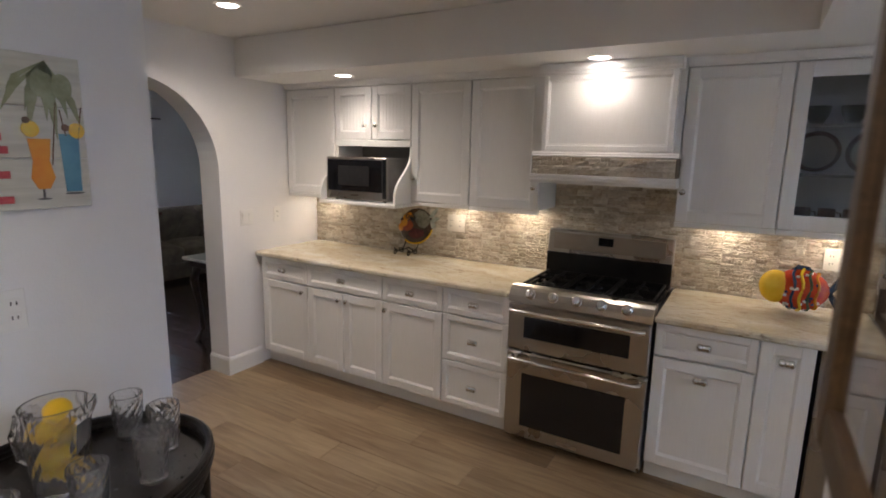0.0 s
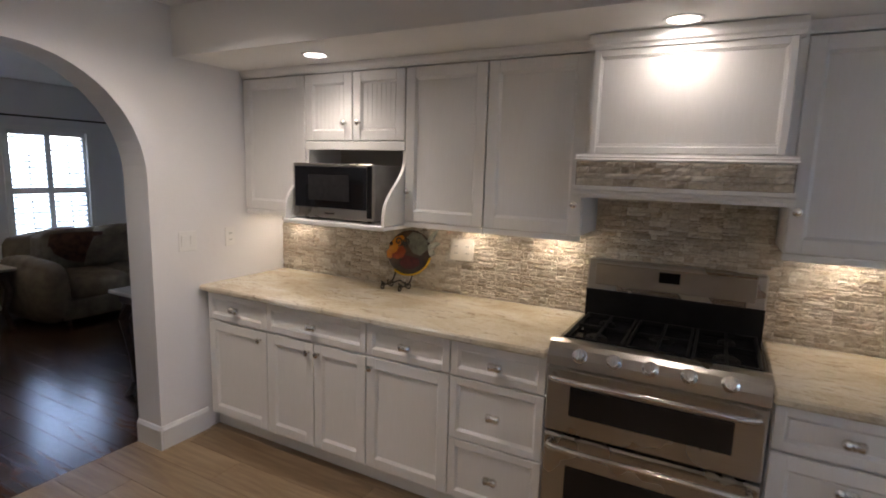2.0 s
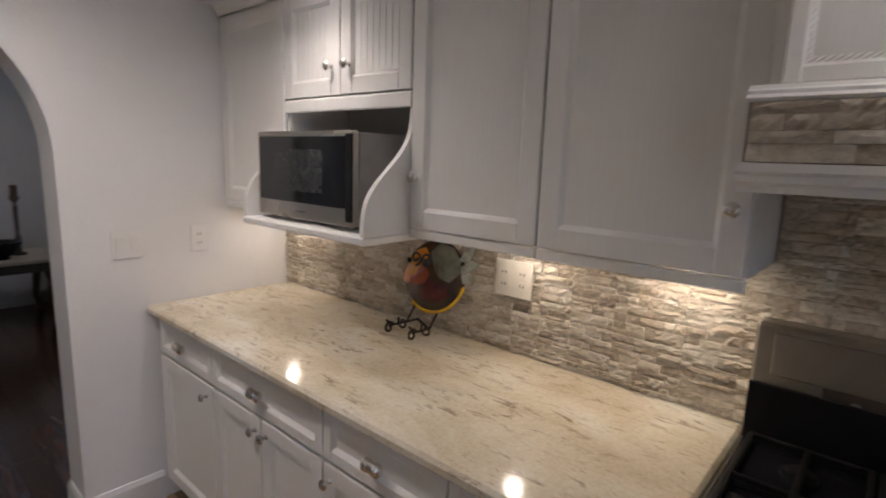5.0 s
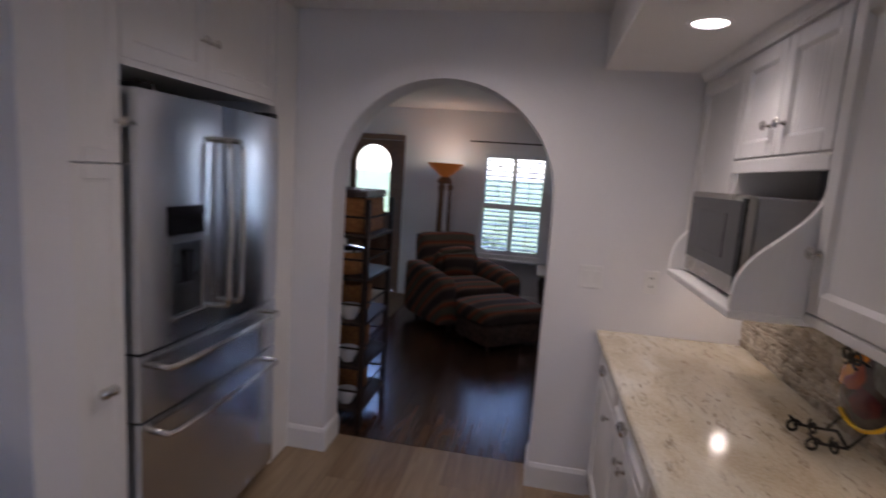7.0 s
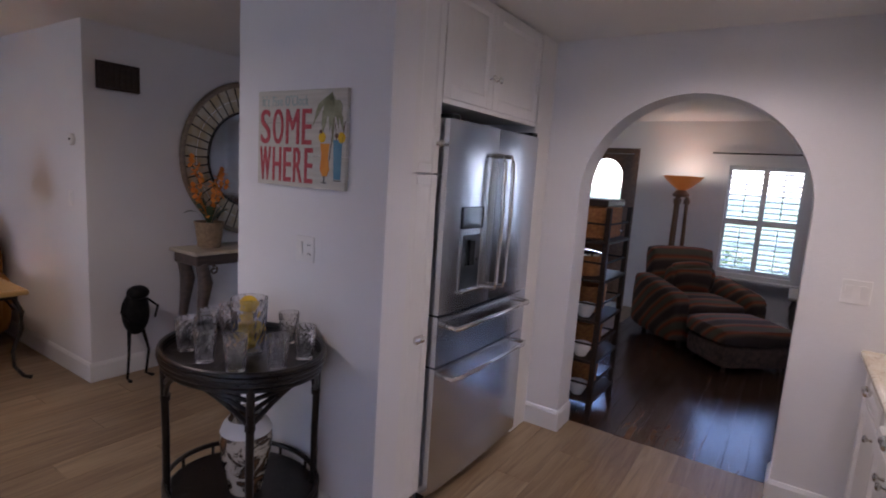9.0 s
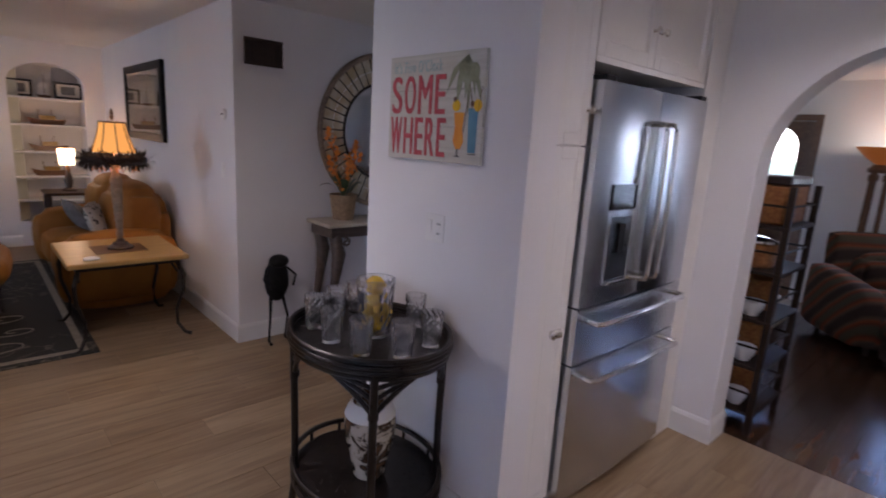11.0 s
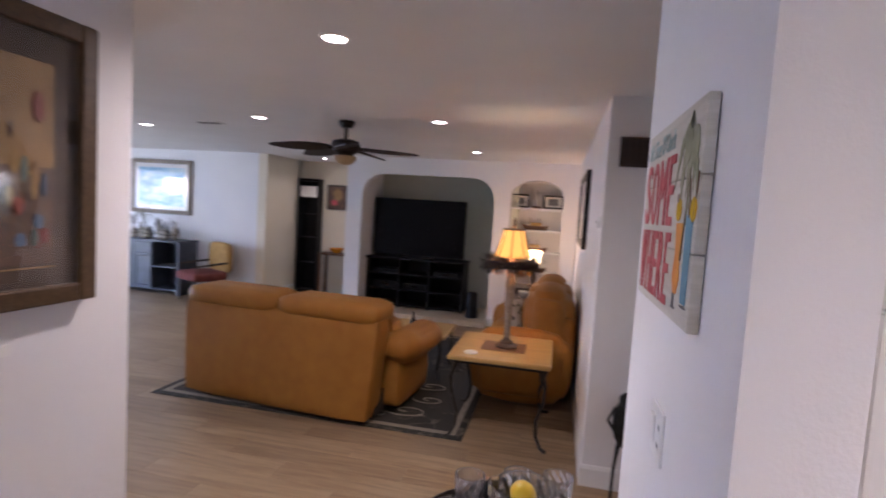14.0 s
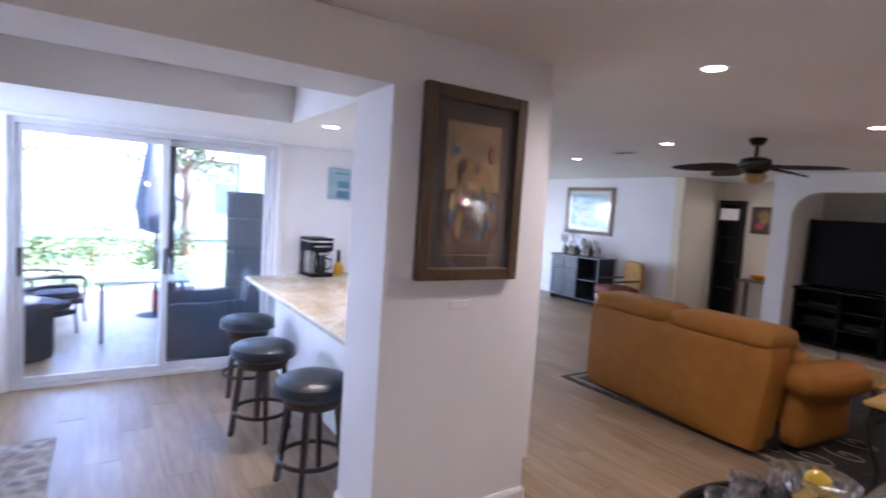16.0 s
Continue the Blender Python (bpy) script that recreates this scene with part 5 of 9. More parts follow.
for fx, fz in ((0.455, 0.335), (0.505, 0.330)):
    bm = bmesh.new()
    disc(bm, fx, fz, 0.026, 0.036, -0.0222, -0.0206, 16)
    part("painted_coconut", bm, PALMG, sg, "painted green coconut")
bm = bmesh.new()
disc(bm, 0.378, 0.238, 0.009, 0.009, -0.0226, -0.0206, 12)
disc(bm, 0.470, 0.222, 0.010, 0.010, -0.0226, -0.0206, 12)
for p, q in (((0.43, 0.12), (0.452, 0.29)), ((0.47, 0.20), (0.460, 0.27)), ((0.50, 0.19), (0.515, 0.28))):
    rod(bm, (p[0], -0.0210, p[1]), (q[0], -0.0210, q[1]), 0.0016, n=5)
part("painted_straws", bm, BROWNWOOD, sg, at=pose(0.034, 0, 0))
bm = bmesh.new()
rod(bm, (0.398, -0.021, 0.055), (0.398, -0.021, 0.03), 0.003, n=6)
disc(bm, 0.398, 0.028, 0.018, 0.003, -0.0214, -0.0205, 12)
part("painted_glass_foot", bm, GREYFAB, sg, at=pose(0.038, 0, 0))
bm = bmesh.new()
disc(bm, 0.476, 0.040, 0.026, 0.003, -0.0214, -0.0205, 12)
part("painted_glass_foot", bm, GREYFAB, sg, at=pose(0.038, 0, 0))


def framed(name, m, w, h, fw, depth, frame_mat, mat_mat, art, label, category="picture", glass=True, mat_w=0.07, group=""):
    """A framed picture whose back lies on local y = 0, centred, facing -y. art: list of (material, outline)."""
    o = thing(name, m, label, category, group)
    bm = bmesh.new()
    a, b = w / 2, h / 2
    for (x0, x1, z0, z1) in ((-a, -a + fw, -b, b), (a - fw, a, -b, b)):
        box(bm, x0, x1, -depth, 0, z0, z1, min(0.008, fw * 0.2), 2)
    for (x0, x1, z0, z1) in ((-a + fw, a - fw, -b, -b + fw), (-a + fw, a - fw, b - fw, b)):
        box(bm, x0, x1, -depth + 0.001, 0, z0, z1, min(0.008, fw * 0.2), 2)
    part("frame", bm, frame_mat, o)
    part("mat_board", boxes((-a + fw, a - fw, -depth * 0.45, -0.002, -b + fw, b - fw)), mat_mat, o)
    y = -depth * 0.45
    for k, (am, pts, nm) in enumerate(art):
        bm = bmesh.new()
        prism(bm, pts, y - 0.0012 - 0.00015 * k, y - 0.0002, "y")
        part(nm, bm, am, o)
    if glass:
        g = part("glazing", boxes((-a + fw, a - fw, -depth * 0.75, -depth * 0.75 + 0.002, -b + fw, b - fw)), GLASS, o, "clear picture glass")
        g.visible_shadow = False
    return o


def rect(x0, x1, z0, z1):
    return [(x0, z0), (x1, z0), (x1, z1), (x0, z1)]


def blob(cx, cz, rx, rz, seed=0, n=14):
    r = random.Random(seed)
    return [(cx + rx * math.cos(2 * math.pi * i / n) * r.uniform(0.75, 1.1), cz + rz * math.sin(2 * math.pi * i / n) * r.uniform(0.75, 1.1)) for i in range(n)]


MATBR = speck("dark_brown_mat", (0.055, 0.038, 0.028), (0.08, 0.056, 0.040), 12, 0.85)
OCHRE = speck("ochre_canvas", (0.20, 0.12, 0.045), (0.32, 0.20, 0.08), 9, 0.7)
DUSK = speck("dusky_canvas", (0.07, 0.04, 0.03), (0.14, 0.085, 0.05), 12, 0.7)
BLUEC = speck("blue_canvas", (0.04, 0.07, 0.13), (0.10, 0.15, 0.22), 12, 0.7)
MUTED = [DUSK, OCHRE, speck("muted_red", (0.16, 0.035, 0.025), (0.24, 0.06, 0.04), 20, 0.7), BLUEC, speck("muted_gold", (0.22, 0.12, 0.03), (0.30, 0.18, 0.055), 18, 0.7), speck("muted_teal", (0.06, 0.10, 0.09), (0.11, 0.15, 0.13), 18, 0.7)]
art = [(OCHRE, rect(-0.165, 0.155, -0.02, 0.30), "canvas_upper"), (DUSK, rect(-0.165, 0.155, -0.32, -0.02), "canvas_lower"), (OCHRE, rect(-0.17, 0.16, -0.335, -0.33), "gold_line")]
pr = random.Random(12)
for k in range(34):
    cz = pr.uniform(-0.28, 0.20)
    cx = pr.choice((pr.uniform(-0.14, -0.05), pr.uniform(0.01, 0.13)))
    art.append((MUTED[k % 6], blob(cx, cz, pr.uniform(0.007, 0.024), pr.uniform(0.02, 0.065), 40 + k, 9), "painted_shape"))
framed("framed_painting", pose(0.199, 0.605, 1.775, 0, 0, -90), 0.595, 0.91, 0.062, 0.045, FRAME, MATBR, art, "abstract colourful painting in a bronze wood frame behind glass", mat_w=0.1)
lb = thing("name_card", pose(0.199, 0.625, 1.195, 0, 0, -90), "small white name card on the wall", "card")
part("card", boxes((-0.06, 0.06, -0.004, 0, -0.018, 0.018), bevel=0.001), WHITE, lb)

# rattan table
RATTAN = speck("black_lacquered_rattan", (0.005, 0.004, 0.0035), (0.013, 0.009, 0.007), 26, 0.3, bump=0.0003, bscale=60)
TC = (-1.352, 0.60)
TA, TB = 0.285, 0.345


def sup(a, sx=TA, sy=TB, e=1.0):
    c, s = math.cos(a), math.sin(a)
    return (math.copysign(abs(c) ** e, c) * sx, math.copysign(abs(s) ** e, s) * sy)


rt = thing("rattan_table", (TC[0], TC[1], 0), "black rattan serving table with tray top and lower shelf", "table")
for z, sc, nm in ((0.822, 0.97, "tray"), (0.225, 0.95, "lower_shelf")):
    bm = bmesh.new()
    prism(bm, [(x * sc, y * sc) for x, y in (sup(2 * math.pi * i / 40) for i in range(40))], z, z + 0.016, "z")
    part(nm, bm, RATTAN, rt)
for z, sc, r in ((0.828, 1.0, 0.013), (0.848, 1.02, 0.012), (0.866, 1.015, 0.012), (0.805, 0.98, 0.011), (0.285, 0.98, 0.011), (0.228, 0.97, 0.012)):
    bm = bmesh.new()
    path(bm, [(x * sc, y * sc, z) for x, y in (sup(2 * math.pi * i / 48) for i in range(48))], r, 8, True)
    part("rim", bm, RATTAN, rt, smooth=True)
LEGS = [(radians(a), sup(radians(a))) for a in (54, 144, 234, 324)]
for a, (x, y) in LEGS:
    bm = bmesh.new()
    path(bm, [(x * 0.97, y * 0.97, 0.84), (x * 0.95, y * 0.95, 0.5), (x * 0.95, y * 0.95, 0.20), (x * 1.0, y * 1.0, 0.06), (x * 1.08, y * 1.06, 0.0)], [0.015, 0.015, 0.015, 0.015, 0.014], 10)
    part("leg", bm, RATTAN, rt, smooth=True)
    for zz in (0.66, 0.24):
        bm = bmesh.new()
        rod(bm, (x * 0.95, y * 0.95, zz - 0.012), (x * 0.95, y * 0.95, zz + 0.012), 0.019, n=12)
        part("binding", bm, RATTAN, rt, smooth=True)
for i in range(4):
    a0, p = LEGS[i]
    a1, q = LEGS[(i + 1) % 4]
    if a1 < a0:
        a1 += 2 * math.pi
    for z0, drop, r in ((0.81, 0.15, 0.010), (0.805, 0.09, 0.009), (0.80, 0.04, 0.009)):
        pts = []
        for k in range(13):
            u = k / 12
            x, y = sup(a0 + (a1 - a0) * u)
            pts.append((x * 0.94, y * 0.94, z0 - drop * (2 * u - 1) ** 2))
        bm = bmesh.new()
        path(bm, pts, r, 7)
        part("brace", bm, RATTAN, rt, smooth=True)
for k in range(12):
    x, y = sup(2 * math.pi * (k + 0.5) / 12)
    bm = bmesh.new()
    rod(bm, (x * 0.97, y * 0.97, 0.23), (x * 0.975, y * 0.975, 0.285), 0.007, n=7)
    part("spindle", bm, RATTAN, rt)


def cut_glass(bm, r0, r1, h, n=22, wall=0.005):
    """A faceted tumbler: diamond cuts on the outside, plain bore."""
    rings = 9
    out = []
    for i in range(rings + 1):
        u = i / rings
        r = r0 + (r1 - r0) * u
        z = h * u
        out.append([bm.verts.new((((r + (0.0018 if (i + j) % 2 else -0.001) * (0.15 < u < 0.9)) * math.cos(2 * math.pi * j / n)), ((r + (0.0018 if (i + j) % 2 else -0.001) * (0.15 < u < 0.9)) * math.sin(2 * math.pi * j / n)), z)) for j in range(n)])
    inn = []
    for z, r in ((h, r1 - wall), (0.012, r0 - wall)):
        inn.append([bm.verts.new((r * math.cos(2 * math.pi * j / n), r * math.sin(2 * math.pi * j / n), z)) for j in range(n)])
    for a, b in list(zip(out, out[1:])) + [(out[-1], inn[0]), (inn[0], inn[1])]:
        for j in range(n):
            bm.faces.new((a[j], a[(j + 1) % n], b[(j + 1) % n], b[j]))
    bm.faces.new(list(reversed(out[0])))
    bm.faces.new(inn[1])


bm = bmesh.new()
cut_glass(bm, 0.034, 0.043, 0.133)
first = part("tumbler", bm, CUTGLASS, None)
tagged(first, "clear cut-crystal tumbler on the rattan table", "glass", "crystal tumblers")
first.matrix_world = pose(-1.215, 0.42, 0.839)
for i, (x, y) in enumerate(((-1.192, 0.585), (-1.215, 0.745), (-1.325, 0.845), (-1.475, 0.825), (-1.455, 0.345), (-1.560, 0.625), (-1.345, 0.365))):
    copy_thing(first, pose(x, y, 0.839, 0, 0, 17 * i))
pit = thing("pitcher", pose(-1.372, 0.605, 0.839, 0, 0, 30), "clear glass pitcher filled with yellow lemons", "pitcher")
bm = bmesh.new()
cut_glass(bm, 0.060, 0.074, 0.225, 28, 0.006)
for v in bm.verts:
    if v.co.z > 0.2 and v.co.x > 0.05:
        v.co.x += 0.016
        v.co.z += 0.006
part("jug", bm, CUTGLASS, pit)
bm = bmesh.new()
path(bm, [(-0.062, 0, 0.19), (-0.10, 0, 0.185), (-0.118, 0, 0.13), (-0.105, 0, 0.07), (-0.060, 0, 0.05)], 0.008, 8)
part("handle", bm, CUTGLASS, pit, smooth=True)
for i, (x, y, z, a) in enumerate(((0.020, 0.016, 0.047, 10), (-0.022, -0.014, 0.050, 60), (0.018, -0.022, 0.098, 120), (-0.020, 0.016, 0.100, 30), (0.016, 0.016, 0.150, 80), (-0.018, -0.018, 0.154, 150), (0.004, 0.004, 0.206, 20))):
    lm = thing("lemon", pose(-1.372 + x, 0.605 + y, 0.839 + z, 0, 15 * i, a), "bright yellow lemon in the glass pitcher", "lemon", "lemons")
    bm = bmesh.new()
    lathe(bm, [(0, -0.043), (0.007, -0.040), (0.011, -0.034), (0.026, -0.018), (0.030, 0), (0.026, 0.018), (0.011, 0.034), (0.006, 0.040), (0, 0.042)], 16)
    bm.transform(Matrix.Rotation(radians(80), 4, "X"))
    part("peel", bm, YELLOW, lm, smooth=True)

nh = thing("napkin_holder", pose(-1.30, 0.335, 0.839, 0, 0, 40), "small black metal napkin holder on the rattan table", "napkin holder")
part("base", boxes((-0.05, 0.05, -0.03, 0.03, 0, 0.008), bevel=0.002), BLACK, nh)
for yy in (-0.024, 0.018):
    part("side", boxes((-0.045, 0.045, yy, yy + 0.006, 0.0085, 0.085), bevel=0.002), BLACK, nh)
# ginger jar on the lower shelf
jar = thing("porcelain_vase", (-1.355, 0.62, 0.242), "white porcelain vase with dark painted flowers on the lower shelf", "vase")
PORC = Mat("painted_porcelain", 0.12)
f1 = PORC.noise(11, 5, 0.6, None, 0.8)
PORC.color(PORC.ramp(f1, [(0.42, (0.56, 0.51, 0.42)), (0.48, (0.48, 0.43, 0.34)), (0.52, (0.05, 0.04, 0.03)), (0.64, (0.16, 0.09, 0.05))]))
bm = bmesh.new()
lathe(bm, [(0, 0), (0.062, 0), (0.066, 0.01), (0.075, 0.06), (0.098, 0.16), (0.105, 0.23), (0.096, 0.29), (0.07, 0.325), (0.062, 0.335), (0.062, 0.35), (0.056, 0.35), (0.056, 0.33), (0, 0.32)], 28)
part("vase_body", bm, PORC.m, jar, smooth=True)
bm = bmesh.new()
lathe(bm, [(0.098, 0.262), (0.1035, 0.27), (0.094, 0.296), (0.074, 0.324), (0.070, 0.322)], 28)
part("collar", bm, WHITE, jar, smooth=True)

# hall console, orchid, mirror
CARVED = wood("carved_dark_wood", [(0.3, (0.045, 0.030, 0.022)), (0.7, (0.11, 0.075, 0.052))], rough=0.45)
con = thing("console_table", (-2.21, -1.545, 0), "carved dark wood console table with pale stone top", "console table")
TRAV = speck("beige_travertine", (0.44, 0.37, 0.27), (0.54, 0.46, 0.35), 12, 0.35)
part("top", boxes((-1.25, 0.0, 0.0, 0.36, 0.895, 0.922), bevel=0.005), TRAV, con, "pale stone top")
part("apron", boxes((-1.22, -0.03, 0.02, 0.33, 0.81, 0.893), bevel=0.006), CARVED, con)
for x, y in ((-0.09, 0.29), (-1.16, 0.29), (-0.09, 0.05), (-1.16, 0.05)):
    bm = bmesh.new()
    path(bm, [(x, y, 0.82), (x - 0.02, y + 0.02, 0.68), (x + 0.005, y + 0.01, 0.45), (x + 0.03, y - 0.01, 0.2), (x, y, 0.0)], [0.05, 0.055, 0.036, 0.026, 0.03], 10)
    part("leg", bm, CARVED, con, smooth=True)
bm = bmesh.new()
scroll(bm, (-0.17, 0.32, 0.77), 0.035, 1.2, 1.2, "xz", 0.010)
part("scroll", bm, CARVED, con, smooth=True)
op = thing("orchid_pot", (-2.455, -1.40, 0.923), "orange orchids in a tan woven planter on the console", "plant")
bm = bmesh.new()
lathe(bm, [(0, 0), (0.082, 0), (0.085, 0.01), (0.108, 0.19), (0.112, 0.20), (0.106, 0.20), (0.10, 0.185), (0.0, 0.175)], 24)
part("planter", bm, speck("tan_woven", (0.22, 0.14, 0.075), (0.32, 0.21, 0.115), 40, 0.7, bump=0.003, bscale=90), op, smooth=True)
LEAF = speck("dark_leaf", (0.025, 0.045, 0.018), (0.05, 0.08, 0.03), 14, 0.4)
PETAL = speck("orange_petal", (0.70, 0.20, 0.02), (0.85, 0.34, 0.04), 16, 0.5)
rr = random.Random(11)


def leaf_shape(bm, base, tip, width, sag=0.04, k=6):
    base, tip = Vector(base), Vector(tip)
    d = tip - base
    side = d.cross(Vector((0, 0, 1)))
    side = side.normalized() if side.length > 1e-4 else Vector((1, 0, 0))
    L, R = [], []
    for i in range(k + 1):
        u = i / k
        c = base + d * u + Vector((0, 0, sag * 4 * u * (1 - u)))
        w = width * math.sin(math.pi * min(1, u * 0.95 + 0.05)) ** 0.8
        L.append(bm.verts.new(c - side * w))
        R.append(bm.verts.new(c + side * w + Vector((0, 0, 0.002))))
    for i in range(k):
        bm.faces.new((L[i], R[i], R[i + 1], L[i + 1]))


for i in range(7):
    a = 2 * math.pi * i / 7 + 0.3
    bm = bmesh.new()
    leaf_shape(bm, (0.02 * math.cos(a), 0.02 * math.sin(a), 0.19), (rr.uniform(0.14, 0.24) * math.cos(a), rr.uniform(0.10, 0.14) * math.sin(a), rr.uniform(0.24, 0.38)), 0.028, 0.05)
    part("leaf", bm, LEAF, op)
for s in range(4):
    a = s * 1.7 + 0.5
    top = Vector((0.15 * math.cos(a), 0.07 * math.sin(a), 0.44 + 0.07 * s))
    bm = bmesh.new()
    path(bm, [(0, 0, 0.18), (top.x * 0.25, top.y * 0.25, 0.35), tuple(top)], 0.003, 5)
    part("stem", bm, LEAF, op)
    for f in range(6):
        c = Vector((top.x * (0.4 + 0.13 * f), top.y * (0.4 + 0.13 * f), top.z - 0.16 + 0.035 * f)) + Vector((rr.uniform(-0.03, 0.03), rr.uniform(-0.02, 0.03), rr.uniform(-0.01, 0.02)))
        bm = bmesh.new()
        for p in range(5):
            b = 2 * math.pi * p / 5 + f
            leaf_shape(bm, c, c + Vector((0.052 * math.cos(b), 0.016, 0.046 * math.sin(b))), 0.019, 0.0, 4)
        ball(bm, c + Vector((0, 0.006, 0)), 0.006, n=6)
        part("flower", bm, PETAL, op)

mi = thing("wall_mirror", pose(-2.93, -1.549, 1.62, 0, 0, 180), "round wall mirror with an amber glass border", "mirror")
MR = 0.62
bm = bmesh.new()
path(bm, [(MR * math.cos(2 * math.pi * i / 60), -0.022, MR * math.sin(2 * math.pi * i / 60)) for i in range(60)], 0.022, 8, True)
part("outer_ring", bm, GREYWOOD, mi, smooth=True)
bm = bmesh.new()
path(bm, [(0.40 * math.cos(2 * math.pi * i / 60), -0.016, 0.40 * math.sin(2 * math.pi * i / 60)) for i in range(60)], 0.010, 8, True)
part("inner_ring", bm, WIRE, mi, smooth=True)
bm = bmesh.new()
disc(bm, 0, 0, 0.395, 0.395, -0.010, -0.002, 48)
part("mirror_glass", bm, MIRROR, mi)
AMBERM = speck("pearly_amber_glass", (0.66, 0.50, 0.28), (0.82, 0.76, 0.62), 7, 0.16, 0.35)
NSEG = 44
for i in range(NSEG):
    a0, a1 = 2 * math.pi * i / NSEG, 2 * math.pi * (i + 1) / NSEG
    bm = bmesh.new()
    for r0, r1, y0, y1 in ((0.405, 0.50, -0.012, -0.014), (0.504, 0.60, -0.014, -0.012)):
        q = [(r0, a0), (r1, a0), (r1, a1), (r0, a1)]
        bm.faces.new([bm.verts.new((r * math.cos(a * 0.985 + 0.0075 * (a0 + a1)), y0 if r == r0 else y1, r * math.sin(a * 0.985 + 0.0075 * (a0 + a1)))) for r, a in q])
    part("mirror_segment", bm, AMBERM, mi)
    bm = bmesh.new()
    rod(bm, (0.40 * math.cos(a0), -0.012, 0.40 * math.sin(a0)), (0.605 * math.cos(a0), -0.012, 0.605 * math.sin(a0)), 0.006, n=6)
    part("divider", bm, WIRE, mi)

pq = thing("wall_plaque", pose(-1.87, -1.549, 2.115, 0, 0, 180), "dark metal lattice plaque on the hall wall", "plaque")
part("plate", boxes((-0.135, 0.135, -0.012, 0, -0.085, 0.085), bevel=0.003), DARKWOOD, pq)
part("rim", boxes((-0.14, -0.122, -0.024, -0.012, -0.09, 0.09), (0.122, 0.14, -0.024, -0.012, -0.09, 0.09), (-0.122, 0.122, -0.024, -0.012, 0.072, 0.09), (-0.122, 0.122, -0.024, -0.012, -0.09, -0.072), bevel=0.003), DARKWOOD, pq)
for i in range(6):
    part("bar", boxes((-0.10 + 0.037 * i, -0.085 + 0.037 * i, -0.020, -0.012, -0.07, 0.07), bevel=0.002), DARKWOOD, pq)
th = thing("thermostat", pose(-1.659, -1.72, 1.68, 0, 0, 90), "small white round thermostat on the wall", "thermostat")
bm = bmesh.new()
lathe(bm, [(0, 0), (0.04, 0), (0.04, 0.012), (0.034, 0.02), (0, 0.022)], 24)
part("dial", bm, WHITE, th, smooth=True, at=pose(0, 0, 0, 90, 0, 0))
part("window", boxes((-0.012, 0.012, -0.0235, -0.021, -0.006, 0.008)), BLACK, th)

# garden-frog figure: one plain shape
bm = bmesh.new()
ball(bm, (0, 0, 0.49), 0.095, 0.075, 0.165, 20)
ball(bm, (0.0, 0.03, 0.64), 0.075, 0.07, 0.05, 16)
for s in (-1, 1):
    path(bm, [(0.05 * s, 0, 0.36), (0.075 * s, 0.03, 0.20), (0.07 * s, 0.0, 0.015), (0.085 * s, 0.06, 0.008)], [0.014, 0.009, 0.009, 0.012], 8)
    path(bm, [(0.085 * s, 0.0, 0.58), (0.135 * s, 0.05, 0.52), (0.09 * s, 0.08, 0.45)], 0.009, 7)
fg = tagged(part("figurine", bm, IRON, None, smooth=True), "dark metal standing figurine with thin legs by the wall", "figurine")
fg.matrix_world = pose(-1.90, -1.42, 0, 0, 0, 8)

# ---------------- living room ----------------
def sofa_three(m):
    s = thing("sofa", m, "tan leather three-seat sofa with rolled cushions, seen from its back", "sofa")
    w = 1.78
    bm = bmesh.new()
    cushion(bm, -w / 2, w / 2, -0.05, 0.22, 0.05, 0.82, 0.008, 0.05)
    for v in bm.verts:
        v.co.x *= 0.955 + 0.055 * min(1.0, v.co.z / 0.7)
        v.co.y -= 0.10 - 0.07 * v.co.z
        v.co.z -= 0.03 * max(0.0, 1 - v.co.z / 0.3)
    part("back_panel", bm, TAN, s, smooth=True)
    for i in range(2):
        bm = bmesh.new()
        cushion(bm, -w / 2 + 0.02 + i * w / 2 - 0.02, -w / 2 + (i + 1) * w / 2 - 0.005, -0.105, 0.30, 0.765, 0.935, 0.006, 0.075)
        part("head_cushion", bm, TAN, s, smooth=True)
        bm = bmesh.new()
        cushion(bm, -w / 2 + 0.03 + i * w / 2, -w / 2 + (i + 1) * w / 2 - 0.01, 0.20, 0.46, 0.42, 0.78, 0.05, 0.08)
        part("back_cushion", bm, TAN, s, smooth=True)
        bm = bmesh.new()
        cushion(bm, -w / 2 + 0.03 + i * w / 2, -w / 2 + (i + 1) * w / 2 - 0.01, 0.25, 0.98, 0.22, 0.46, 0.04, 0.08)
        part("seat_cushion", bm, TAN, s, smooth=True)
    for sgn in (-1, 1):
        bm = bmesh.new()
        cushion(bm, sgn * (w / 2 + 0.07) - 0.15, sgn * (w / 2 + 0.07) + 0.15, 0.12, 0.96, 0.42, 0.66, 0.02, 0.118)
        for v in bm.verts:
            v.co.z += 0.10 * max(0.0, 0.45 - v.co.y)
        part("arm_roll", bm, TAN, s, smooth=True)
        bm = bmesh.new()
        cushion(bm, sgn * (w / 2 - 0.02) - 0.12, sgn * (w / 2 - 0.02) + 0.12, 0.20, 0.93, 0.05, 0.5, 0.02, 0.06)
        part("arm_side", bm, TAN, s, smooth=True)
    part("base", boxes((-w / 2 + 0.03, w / 2 - 0.03, 0.02, 0.92, 0.03, 0.22)), speck("dark_lining", (0.02, 0.015, 0.012), (0.03, 0.024, 0.02), 8, 0.9), s)
    for x in (-w / 2 + 0.08, w / 2 - 0.08):
        for y in (0.06, 0.86):
            bm = bmesh.new()
            rod(bm, (x, y, 0.0), (x, y, 0.04), 0.025)
            part("foot", bm, DARKWOOD, s)
    return s


